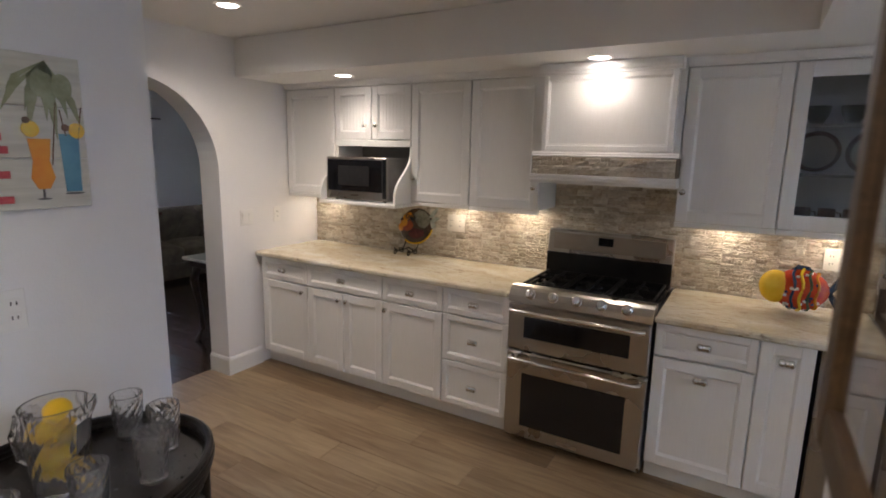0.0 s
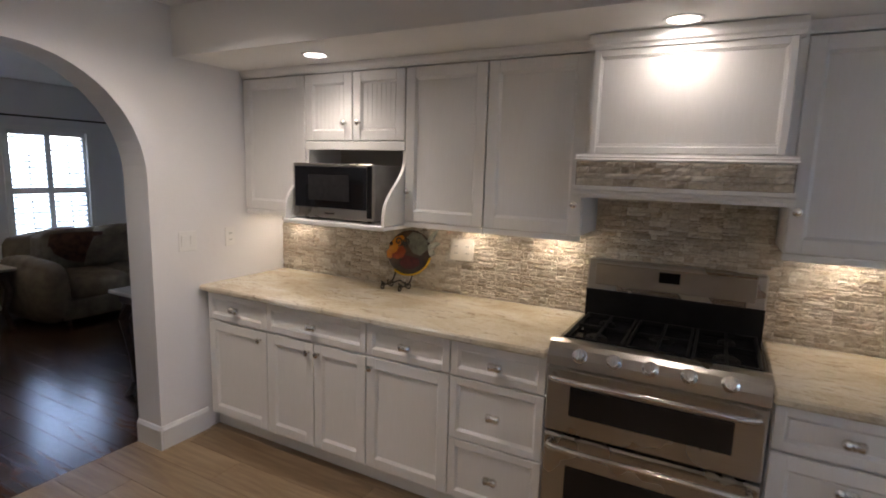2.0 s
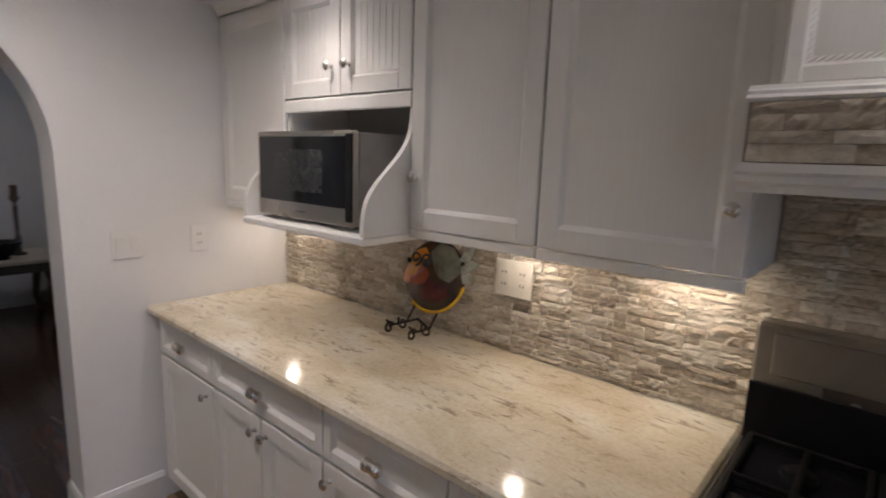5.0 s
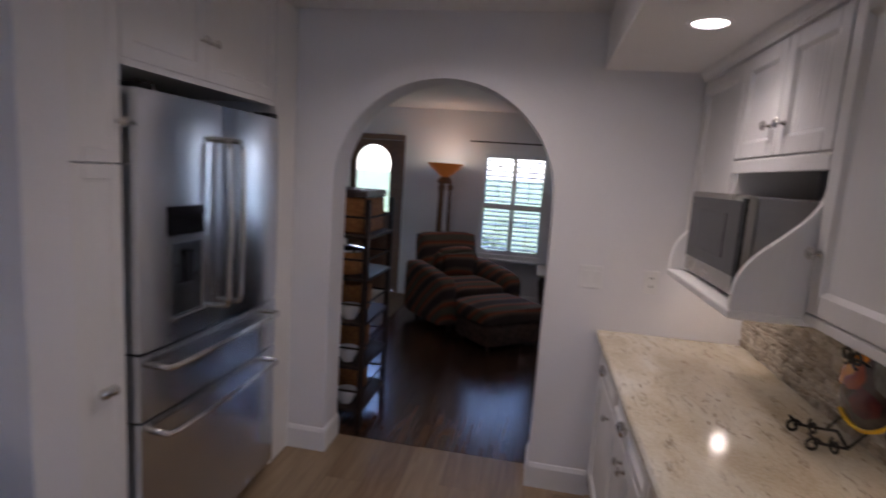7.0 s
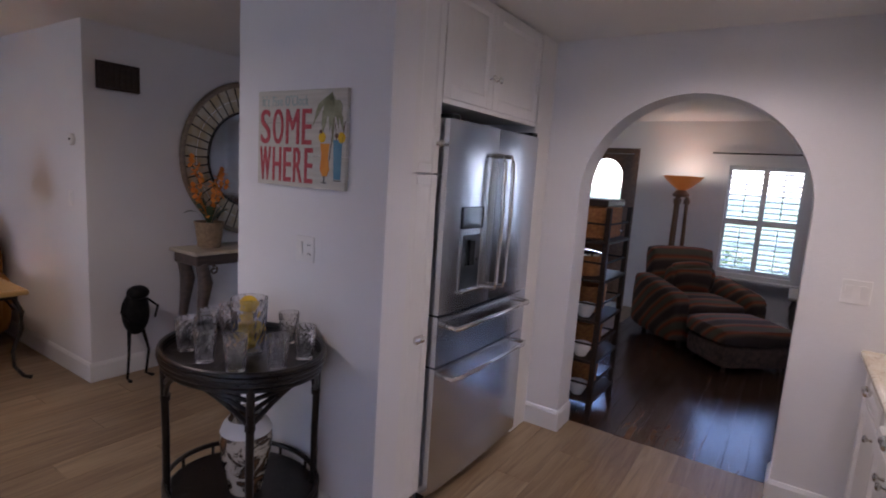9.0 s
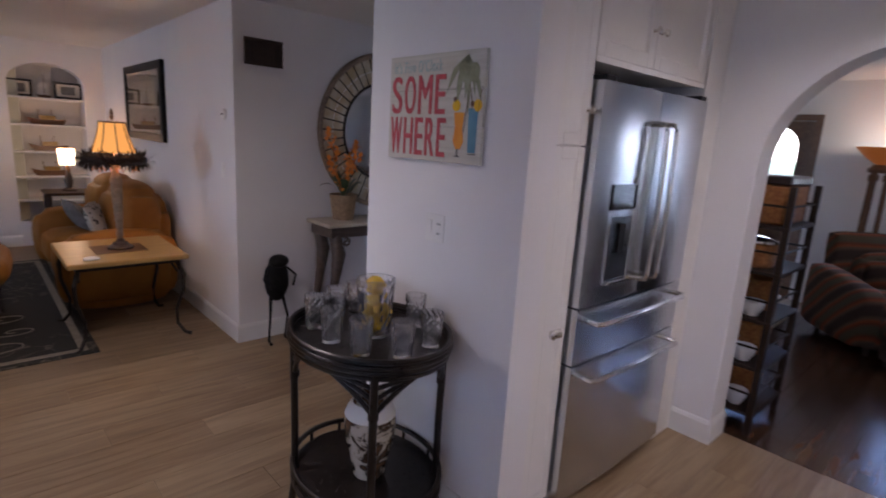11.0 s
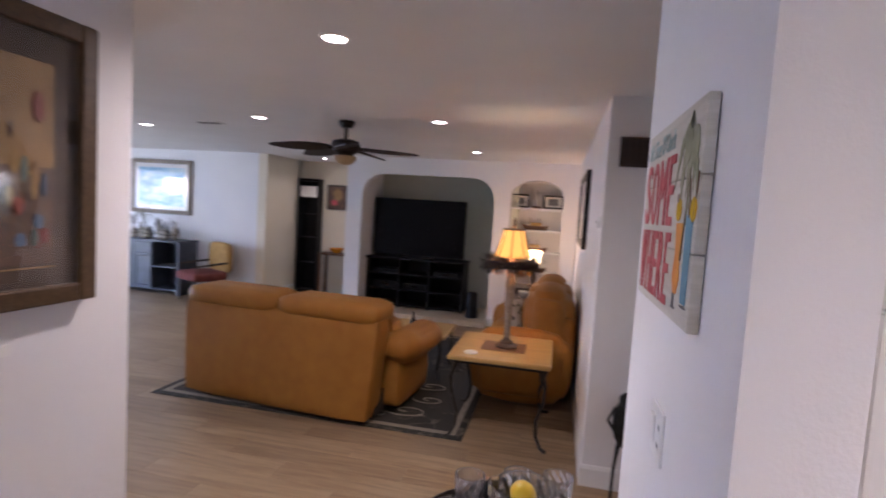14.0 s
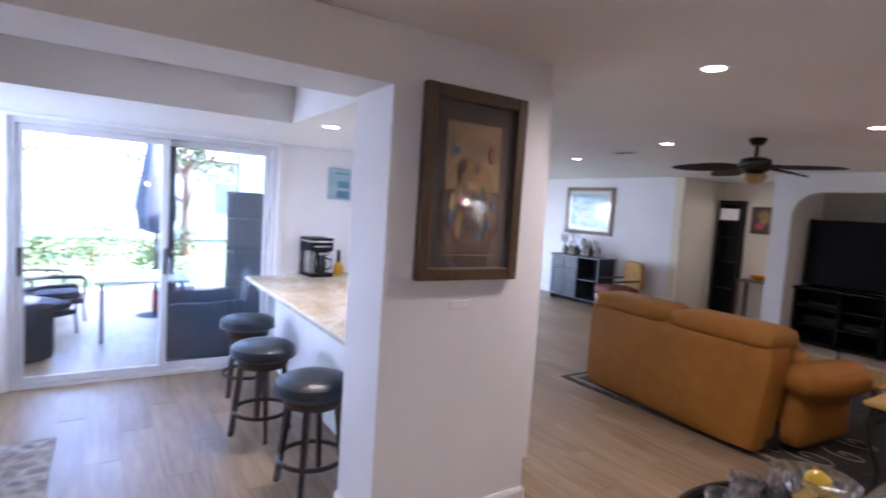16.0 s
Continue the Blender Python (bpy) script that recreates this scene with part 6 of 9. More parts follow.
sofa_three(pose(0.75, -2.03, 0.0125, 0, 0, 175))


def loveseat(m):
    s = thing("loveseat", m, "tan leather loveseat with high back cushions along the wall", "sofa")
    w = 1.50
    bm = bmesh.new()
    cushion(bm, -w / 2, w / 2, 0.60, 0.86, 0.06, 0.80, 0.03, 0.07)
    part("back_panel", bm, TAN, s, smooth=True)
    for i in range(2):
        bm = bmesh.new()
        cushion(bm, -w / 2 + 0.01 + i * w / 2, -w / 2 + (i + 1) * w / 2 - 0.01, 0.0, 0.62, 0.20, 0.46, 0.04, 0.08)
        part("seat_cushion", bm, TAN, s, smooth=True)
        bm = bmesh.new()
        cushion(bm, -w / 2 + 0.01 + i * w / 2, -w / 2 + (i + 1) * w / 2 - 0.01, 0.42, 0.80, 0.42, 0.98, 0.07, 0.14)
        part("back_cushion", bm, TAN, s, smooth=True)
    for sgn in (-1, 1):
        bm = bmesh.new()
        cushion(bm, sgn * (w / 2 + 0.10) - 0.15, sgn * (w / 2 + 0.10) + 0.15, -0.02, 0.80, 0.06, 0.63, 0.05, 0.13)
        part("arm", bm, TAN, s, smooth=True)
    part("base", boxes((-w / 2 + 0.03, w / 2 - 0.03, 0.04, 0.80, 0.015, 0.22)), DARKWOOD, s)
    return s


loveseat(pose(-0.765, -3.72, 0.002, 0, 0, 90))


def pillow(m, material, label, w=0.44, h=0.42):
    p = thing("throw_pillow", m, label, "pillow", "throw pillows")
    bm = bmesh.new()
    k = 10
    grid = {}
    for s in (-1, 1):
        for i in range(k + 1):
            for j in range(k + 1):
                u, v = 2 * i / k - 1, 2 * j / k - 1
                e = max(0, (1 - u * u) * (1 - v * v)) ** 0.45
                pin = 1 - 0.07 * (1 - abs(u)) * 0 - 0.06 * (abs(u) * abs(v))
                grid[s, i, j] = bm.verts.new((u * w / 2 * pin, s * 0.075 * e, v * h / 2 * pin))
        for i in range(k):
            for j in range(k):
                bm.faces.new((grid[s, i, j], grid[s, i + 1, j], grid[s, i + 1, j + 1], grid[s, i, j + 1]))
    bmesh.ops.remove_doubles(bm, verts=bm.verts[:], dist=0.0005)
    part("cover", bm, material, p, smooth=True)
    bm = bmesh.new()
    c = 0.94
    path(bm, [(-w / 2 * c, 0, -h / 2 * c), (0, 0, -h / 2), (w / 2 * c, 0, -h / 2 * c), (w / 2, 0, 0), (w / 2 * c, 0, h / 2 * c), (0, 0, h / 2), (-w / 2 * c, 0, h / 2 * c), (-w / 2, 0, 0)], 0.006, 6, True)
    part("piping", bm, material, p, smooth=True)


PATT = Mat("black_white_print", 0.85)
vv = PATT.n("ShaderNodeTexVoronoi", Scale=22.0)
PATT.link(PATT.co.outputs["Object"], vv.inputs["Vector"])
PATT.color(PATT.ramp(vv.outputs["Distance"], [(0.30, (0.03, 0.03, 0.035)), (0.36, (0.45, 0.44, 0.42))]))
pillow(pose(-1.10, -3.30, 0.66, 22, 0, 70), PATT.m, "black and white patterned throw pillow on the loveseat")
pillow(pose(-1.05, -4.15, 0.62, 30, 0, 95), GREYFAB, "grey throw pillow on the loveseat", 0.55, 0.34)

# end table with iron legs
et = thing("end_table", (-1.05, -2.305, 0), "honey wood end table with scrolled iron legs", "end table")
part("top", boxes((-0.38, 0.38, -0.415, 0.415, 0.605, 0.640), bevel=0.008), LIGHTWOOD, et, "honey wood top")
part("inlay", boxes((-0.17, 0.17, -0.15, 0.15, 0.6395, 0.6425)), BROWNWOOD, et, "dark inlaid square")
part("apron", boxes((-0.33, 0.33, -0.365, 0.365, 0.575, 0.605)), WIRE, et)
for sx in (-1, 1):
    for sy in (-1, 1):
        bm = bmesh.new()
        x, y = 0.31 * sx, 0.34 * sy
        path(bm, [(x, y, 0.58), (x + 0.035 * sx, y + 0.03 * sy, 0.48), (x + 0.03 * sx, y + 0.025 * sy, 0.36), (x - 0.015 * sx, y - 0.01 * sy, 0.2), (x - 0.01 * sx, y - 0.01 * sy, 0.09), (x + 0.03 * sx, y + 0.03 * sy, 0.02), (x + 0.065 * sx, y + 0.06 * sy, 0.010)], [0.016, 0.016, 0.015, 0.013, 0.012, 0.012, 0.014], 8)
        part("leg", bm, WIRE, et, "black iron cabriole leg", smooth=True)
for sx in (-1, 1):
    bm = bmesh.new()
    path(bm, [(0.31 * sx, -0.34, 0.50), (0.30 * sx, -0.18, 0.56), (0.30 * sx, 0, 0.53), (0.30 * sx, 0.18, 0.56), (0.31 * sx, 0.34, 0.50)], 0.008, 6)
    part("stretcher", bm, WIRE, et, smooth=True)
ct = thing("coaster", (-0.83, -2.02, 0.641), "round white coaster on the end table", "coaster")
bm = bmesh.new()
lathe(bm, [(0, 0), (0.05, 0), (0.052, 0.006), (0.046, 0.011), (0, 0.010)], 20)
part("coaster_body", bm, WHITE, ct, smooth=True)

# feather-trimmed table lamp
tl = thing("table_lamp", (-1.065, -2.317, 0.643), "table lamp with lit amber shade and dark feather trim", "table lamp")
bm = bmesh.new()
lathe(bm, [(0, 0), (0.088, 0), (0.09, 0.012), (0.075, 0.022), (0.055, 0.03), (0.05, 0.045), (0.03, 0.055), (0.022, 0.075)], 24)
part("base", bm, CARVED, tl, smooth=True)
bm = bmesh.new()
lathe(bm, [(0.020, 0.07), (0.026, 0.10), (0.022, 0.14), (0.028, 0.25), (0.036, 0.40), (0.040, 0.52), (0.028, 0.56), (0.018, 0.60), (0.014, 0.72), (0.01, 0.73)], 20)
part("stem", bm, GREYWOOD, tl, smooth=True)
bm = bmesh.new()
k = 8
prof = [(0.084, 0.935), (0.090, 0.89), (0.104, 0.83), (0.124, 0.77), (0.142, 0.72)]
lathe(bm, prof, k)
lathe(bm, [(r - 0.003, z) for r, z in prof], k)
part("shade", bm, SHADE, tl, "glowing amber panelled shade")
for i in range(k):
    a = 2 * math.pi * i / k
    bm = bmesh.new()
    path(bm, [(r * 1.01 * math.cos(a), r * 1.01 * math.sin(a), z) for r, z in prof], 0.0042, 5)
    part("shade_rib", bm, CARVED, tl)
bm = bmesh.new()
path(bm, [(0.084 * math.cos(2 * math.pi * i / 20), 0.084 * math.sin(2 * math.pi * i / 20), 0.935) for i in range(20)], 0.006, 6, True)
part("top_ring", bm, CARVED, tl)
bm = bmesh.new()
rod(bm, (0, 0, 0.73), (0, 0, 0.965), 0.004)
lathe(bm, [(0.004, 0.95), (0.016, 0.965), (0.010, 0.985), (0.014, 1.0), (0.003, 1.03), (0, 1.032)], 12)
part("finial", bm, CARVED, tl, smooth=True)
rr = random.Random(5)
FEATH = speck("dark_feather", (0.012, 0.008, 0.007), (0.035, 0.022, 0.018), 40, 0.9)
bm = bmesh.new()
for i in range(620):
    a = rr.uniform(0, 2 * math.pi)
    t = rr.uniform(0, 2 * math.pi)
    R = 0.185
    c = Vector((R * math.cos(a), R * math.sin(a), 0.665))
    out = Vector((math.cos(a) * math.cos(t), math.sin(a) * math.cos(t), math.sin(t)))
    out = (out + Vector((rr.uniform(-0.5, 0.5), rr.uniform(-0.5, 0.5), rr.uniform(-0.4, 0.2)))).normalized()
    L = rr.uniform(0.06, 0.105)
    leaf_shape(bm, c + out * 0.012, c + out * L, 0.006, rr.uniform(-0.01, 0.01), 3)
fe = part("feather_trim", bm, FEATH, tl, "dark feather fringe")
fe["kind"] = "stuff"
bm = bmesh.new()
path(bm, [(0.185 * math.cos(2 * math.pi * i / 30), 0.185 * math.sin(2 * math.pi * i / 30), 0.665) for i in range(30)], 0.03, 8, True)
part("feather_core", bm, FEATH, tl)
bm = bmesh.new()
for i in range(26):
    a = 2 * math.pi * i / 26
    path(bm, [(0.15 * math.cos(a), 0.15 * math.sin(a), 0.62), (0.152 * math.cos(a), 0.152 * math.sin(a), 0.58 + 0.01 * (i % 3))], [0.002, 0.005], 5)
part("bead_fringe", bm, ORANGE, tl, "amber bead fringe")
lamp("table_lamp_bulb", "POINT", 0.48, pose(-1.065, -2.317, 1.40), (1.0, 0.72, 0.34), soft=0.04)

# small lit lamp behind the loveseat
st2 = thing("side_table", (-1.15, -5.22, 0), "dark wood side table beside the loveseat", "side table")
part("top", boxes((-0.28, 0.28, -0.24, 0.24, 0.72, 0.75), bevel=0.006), DARKWOOD, st2)
for sx in (-0.24, 0.24):
    for sy in (-0.2, 0.2):
        bm = bmesh.new()
        rod(bm, (sx, sy, 0), (sx, sy, 0.72), 0.016, 0.022)
        part("leg", bm, DARKWOOD, st2)
l2 = thing("accent_lamp", (-1.12, -5.20, 0.751), "small accent lamp with a lit square amber shade", "table lamp")
bm = bmesh.new()
lathe(bm, [(0, 0), (0.07, 0), (0.07, 0.02), (0.03, 0.04), (0.045, 0.12), (0.025, 0.22), (0.02, 0.30)], 16)
part("base", bm, CARVED, l2, smooth=True)
bm = bmesh.new()
lathe(bm, [(0.075, 0.30), (0.085, 0.48), (0.08, 0.48), (0.07, 0.30)], 16)
part("shade", bm, glow("lit_paper_shade", (1.0, 0.66, 0.28), 0.5), l2, "glowing paper shade")
lamp("accent_lamp_bulb", "POINT", 0.35, pose(-1.12, -5.20, 1.28), (1.0, 0.66, 0.34), soft=0.05)

# living room rug
RUG = Mat("charcoal_rug", 0.95)
rw = RUG.noise(2.2, 3, 0.5, None, 3.0)
RUG.color(RUG.mix(RUG.ramp(rw, [(0.44, (0.028, 0.028, 0.026)), (0.475, (0.15, 0.135, 0.10)), (0.50, (0.03, 0.03, 0.028))]), (0.035, 0.034, 0.032), RUG.ramp(RUG.noise(0.9, 2), [(0.45, (0, 0, 0)), (0.55, (1, 1, 1))])))
RUG.bump(RUG.noise(220, 3), 0.003, 0.6)
rg2 = thing("area_rug", (0.52, -3.49, 0.0005), "charcoal area rug with pale border and swirls", "rug")
part("rug_body", boxes((-1.34, 1.34, -1.52, 1.60, 0.0, 0.011), bevel=0.003), RUG.m, rg2)
part("border", boxes((-1.28, -1.23, -1.46, 1.54, 0.0112, 0.0135), (1.23, 1.28, -1.46, 1.54, 0.0112, 0.0135), (-1.23, 1.23, 1.49, 1.54, 0.0112, 0.0135), (-1.23, 1.23, -1.46, -1.41, 0.0112, 0.0135)), speck("pale_rug_yarn", (0.24, 0.215, 0.165), (0.32, 0.29, 0.23), 30, 0.95, bump=0.002, bscale=260), rg2, "pale woven border")
for cx, cy, r in ((-0.80, 1.20, 0.22), (-0.55, 1.32, 0.15), (-0.92, 0.9, 0.16), (-0.86, 0.55, 0.2)):
    bm = bmesh.new()
    pts = [(cx + r * (1 - 0.045 * i) * math.cos(0.42 * i), cy + r * 0.6 * (1 - 0.045 * i) * math.sin(0.42 * i), 0.0125) for i in range(20)]
    path(bm, pts, 0.006, 5)
    part("swirl", bm, bpy.data.materials["pale_rug_yarn"], rg2, "pale swirl motif")

# coffee table
cf = thing("coffee_table", (0.02, -3.42, 0.012), "low wooden coffee table with glass-green tray on the rug", "coffee table")
part("top", boxes((-0.42, 0.55, -0.32, 0.32, 0.415, 0.45), bevel=0.008), LIGHTWOOD, cf)
for sx in (-0.36, 0.49):
    for sy in (-0.27, 0.27):
        bm = bmesh.new()
        path(bm, [(sx, sy, 0.42), (sx * 1.05, sy * 1.06, 0.25), (sx * 0.97, sy * 0.97, 0.1), (sx * 1.05, sy * 1.05, 0.0)], 0.015, 8)
        part("leg", bm, WIRE, cf, smooth=True)
rc = thing("bottle_ornament", (-0.02, -3.30, 0.463), "dark glass ornament bottle on the coffee table", "ornament")
bm = bmesh.new()
lathe(bm, [(0, 0), (0.04, 0), (0.045, 0.03), (0.03, 0.09), (0.014, 0.12), (0.012, 0.17), (0.017, 0.175), (0, 0.178)], 16)
part("bottle", bm, BLACK_GLASS, rc, smooth=True)

# television recess
setting("step_hearth", boxes((NX0 + 0.004, NX1 - 0.004, -6.848, -5.72, 0.0, 0.085), bevel=0.006), TRAV, "low pale stone step in the recess", "step")
tv = thing("television", (0.80, -6.35, 0.90), "large black flat-screen television on a dark stand", "television")
part("case", boxes((-0.76, 0.76, -0.06, 0.0, 0.02, 0.94), bevel=0.006), BLACK, tv)
part("screen", boxes((-0.745, 0.745, 0.0005, 0.004, 0.04, 0.928)), TVGLASS, tv, "dark switched-off screen")
part("stand_foot", boxes((-0.3, 0.3, -0.14, 0.06, -0.008, 0.02), bevel=0.004), BLACK, tv)
ts = thing("media_cabinet", (0.80, -6.45, 0.086), "black media cabinet with open shelves under the television", "cabinet")
part("top", boxes((-0.82, 0.82, -0.25, 0.28, 0.77, 0.80), bevel=0.004), BLACK, ts)
for x in (-0.80, -0.26, 0.24, 0.77):
    part("upright", boxes((x, x + 0.03, -0.24, 0.25, 0.0, 0.77)), BLACK, ts)
for z in (0.02, 0.27, 0.52):
    part("shelf", boxes((-0.77, 0.77, -0.24, 0.24, z, z + 0.02)), BLACK, ts)
part("back", boxes((-0.77, 0.77, -0.25, -0.241, 0.0, 0.77)), BLACK, ts)
for x, z, w, h in ((-0.5, 0.54, 0.4, 0.07), (0.0, 0.29, 0.4, 0.1), (0.5, 0.54, 0.42, 0.06), (0.5, 0.29, 0.4, 0.12)):
    r = thing("media_box", (x + 0.80, -6.40, 0.087 + z), "black electronic media box on the cabinet shelf", "media box", "media boxes")
    part("case", boxes((-w / 2, w / 2, -0.15, 0.13, 0, h), bevel=0.003), BLACK, r)
    part("display", boxes((-0.05, 0.05, 0.1305, 0.132, h * 0.4, h * 0.7)), BLACK_GLASS, r)
sk = thing("loudspeaker", (-0.20, -6.0, 0.086), "small black floor loudspeaker in the recess", "loudspeaker")
bm = bmesh.new()
lathe(bm, [(0, 0), (0.09, 0), (0.095, 0.02), (0.085, 0.36), (0.07, 0.39), (0, 0.40)], 20)
part("case", bm, BLACK, sk, smooth=True)

# arched book niche: shelves and what stands on them
for z in (0.30, 0.56, 0.85, 1.157, 1.48, 1.80):
    setting("shelf_niche", boxes((SX0 + 0.003, SX1 - 0.003, -6.295, YS - 0.02, z - 0.022, z), bevel=0.002), TRIM, "white built-in shelf board", "shelf")
setting("wall_niche_sides", boxes((SX0 - 0.1, SX0 - 0.002, -6.298, -6.052, 0.2, 2.3), (SX1 + 0.002, SX1 + 0.1, -6.298, -6.052, 0.2, 2.3), (SX0 - 0.002, SX1 + 0.002, -6.298, -6.052, 2.203, 2.3), (SX0, SX1, -6.2995, -6.296, 0.25, 2.203)), WALL, "white sides of the shelf niche", "wall")
for x, w in ((-0.81, 0.26), (-1.30, 0.29)):
    framed("photo_frame", pose(x, -6.08, 1.801 + 0.105, 8, 0, 180), w, 0.20, 0.024, 0.02, BLACK, CREAMPL, [(GREYFAB, rect(-w * 0.25, w * 0.25, -0.05, 0.05), "photograph")], "black framed photograph on the niche shelf", "photo frame", False, group="photo frames")
bo = thing("model_sailboat", (-1.06, -6.1, 1.801), "small model sailboat on the niche shelf", "model boat")
bm = bmesh.new()
prism(bm, [(-0.07, 0.03), (-0.055, 0.0), (0.05, 0.0), (0.08, 0.035)], -0.018, 0.018, "y")
part("hull", bm, BROWNWOOD, bo)
bm = bmesh.new()
prism(bm, [(0.005, 0.05), (0.065, 0.05), (0.008, 0.25)], -0.002, 0.002, "y")
prism(bm, [(-0.005, 0.05), (-0.06, 0.05), (-0.008, 0.21)], -0.002, 0.002, "y")
part("sail", bm, WHITE, bo)
bm = bmesh.new()
rod(bm, (0, 0, 0.03), (0, 0, 0.28), 0.003)
part("mast", bm, BROWNWOOD, bo)
for z in (1.48, 1.157, 0.85):
    b = thing("model_ship", (-1.06, -6.1, z + 0.001), "wooden model ship on the niche shelf", "model boat", "model ships")
    bm = bmesh.new()
    prism(bm, [(-0.20, 0.07), (-0.17, 0.0), (0.16, 0.0), (0.21, 0.09), (0.17, 0.075), (0.1, 0.06), (-0.1, 0.06)], -0.035, 0.035, "y")
    part("hull", bm, BROWNWOOD, b)
    part("cabin", boxes((-0.09, 0.07, -0.025, 0.025, 0.06, 0.11), bevel=0.004), LIGHTWOOD, b)
    bm = bmesh.new()
    for x in (-0.05, 0.08):
        rod(bm, (x, 0, 0.06), (x, 0, 0.18), 0.004)
    part("mast", bm, BROWNWOOD, b)

SEPIA = speck("sepia_print", (0.24, 0.18, 0.10), (0.42, 0.34, 0.21), 4, 0.7)
framed("framed_print", pose(-1.659, -3.88, 1.78, 0, 0, 90), 1.42, 0.74, 0.075, 0.04, BLACK, speck("dark_olive_mat", (0.10, 0.085, 0.055), (0.15, 0.13, 0.085), 6, 0.8),
       [(SEPIA, rect(-0.42, 0.42, -0.20, 0.20), "print"), (DUSK, rect(-0.42, 0.42, -0.20, -0.06), "print_ground"), (DUSK, blob(0.1, 0.0, 0.14, 0.09, 21), "print_shape")],
       "sepia landscape print in a wide black frame")

# ceiling fan with leaf blades
FX, FYY = 0.55, -2.70
fan = thing("ceiling_fan", (FX, FYY, 2.05), "dark bronze ceiling fan with leaf-shaped blades and amber bowl", "ceiling fan")
BRONZE = speck("dark_bronze", (0.02, 0.014, 0.010), (0.045, 0.03, 0.02), 18, 0.4, 0.6)
bm = bmesh.new()
lathe(bm, [(0.0, 0.399), (0.07, 0.398), (0.075, 0.38), (0.05, 0.34), (0.018, 0.335), (0.018, 0.24), (0.06, 0.235), (0.12, 0.215), (0.135, 0.17), (0.12, 0.125), (0.08, 0.10), (0.075, 0.085), (0, 0.085)], 24)
part("motor_housing", bm, BRONZE, fan, smooth=True)
bm = bmesh.new()
lathe(bm, [(0.105, 0.082), (0.10, 0.05), (0.07, 0.018), (0.03, 0.002), (0, 0), (0, 0.01), (0.06, 0.03), (0.095, 0.082)], 24)
part("light_bowl", bm, speck("amber_alabaster", (0.34, 0.22, 0.09), (0.46, 0.33, 0.16), 9, 0.3), fan, "amber glass light bowl", smooth=True)
BLADE = wood("carved_blade_wood", [(0.3, (0.012, 0.008, 0.007)), (0.7, (0.04, 0.025, 0.018))], rough=0.6)
for i in range(5):
    a = radians(186 + 72 * i)
    bm = bmesh.new()
    k = 12
    outline = []
    for j in range(k + 1):
        u = j / k
        w = 0.11 * (math.sin(math.pi * min(1, 0.12 + 0.88 * u)) ** 0.7) * (1.0 - 0.15 * u) + 0.004 * (j % 2)
        x = 0.16 + 0.52 * u
        outline.append((x, w))
    top = [(x, w, 0) for x, w in outline] + [(x, -w, 0) for x, w in reversed(outline)]
    prism(bm, [(x, y) for x, y, _ in top], -0.006, 0.006, "z")
    bmesh.ops.remove_doubles(bm, verts=bm.verts[:], dist=0.0005)
    path(bm, [(0.14, 0, 0.008), (0.4, 0, 0.010), (0.66, 0, 0.006)], [0.010, 0.007, 0.003], 6)
    for j in range(1, 8):
        x = 0.18 + 0.058 * j
        for s in (-1, 1):
            path(bm, [(x, 0, 0.007), (x + 0.05, 0.075 * s * math.sin(math.pi * (0.2 + 0.09 * j)), 0.007)], [0.004, 0.002], 5)
    part("blade", bm, BLADE, fan, "dark carved leaf blade", at=pose(0, 0, 0.155, 0, 0, math.degrees(a)) @ pose(0, 0, 0, 12, 3, 0))
    bm = bmesh.new()
    path(bm, [(0.10, 0, 0.15), (0.14, 0, 0.145), (0.2, 0, 0.156)], 0.012, 6)
    part("blade_arm", bm, BRONZE, fan, at=pose(0, 0, 0, 0, 0, math.degrees(a)))
vt = thing("ceiling_vent", (2.2, -3.0, H), "small white slotted air vent in the ceiling", "vent")
part("frame", boxes((-0.15, 0.15, -0.08, -0.065, -0.008, -0.001), (-0.15, 0.15, 0.065, 0.08, -0.008, -0.001), (-0.15, -0.135, -0.065, 0.065, -0.008, -0.001), (0.135, 0.15, -0.065, 0.065, -0.008, -0.001)), WHITE, vt)
for i in range(6):
    part("slat", boxes((-0.135, 0.135, -0.058 + 0.021 * i, -0.046 + 0.021 * i, -0.007, -0.001)), GREYFAB, vt)

# dining end of the room
bf = thing("sideboard", (5.25, -5.80, 0), "black sideboard with open shelf end against the pale wall", "sideboard")
SB = speck("blue_black_paint", (0.025, 0.032, 0.045), (0.045, 0.055, 0.075), 7, 0.35)
part("top", boxes((-0.62, 0.62, -0.26, 0.24, 0.88, 0.91), bevel=0.005), SB, bf)
part("carcass", boxes((-0.10, 0.60, -0.25, 0.20, 0.08, 0.88), (-0.60, -0.57, -0.25, 0.20, 0.0, 0.88), (-0.57, -0.10, -0.25, -0.23, 0.08, 0.88), (0.57, 0.60, -0.25, 0.2, 0, 0.08), (-0.57, -0.10, -0.23, 0.2, 0.08, 0.10), (-0.57, -0.10, -0.23, 0.2, 0.46, 0.48)), SB, bf)
for i in range(2):
    sd = shaker("door", SB, bf, -0.245 - i * 0.345, 0.09 - i * 0.345, 0.10, 0.68, 0, 0.045)
    sd.matrix_basis = pose(0, 0.222, 0, 0, 0, 180)
    part("drawer", boxes((-0.09 + i * 0.345, 0.245 + i * 0.345, 0.2, 0.222, 0.70, 0.86), bevel=0.004), SB, bf)
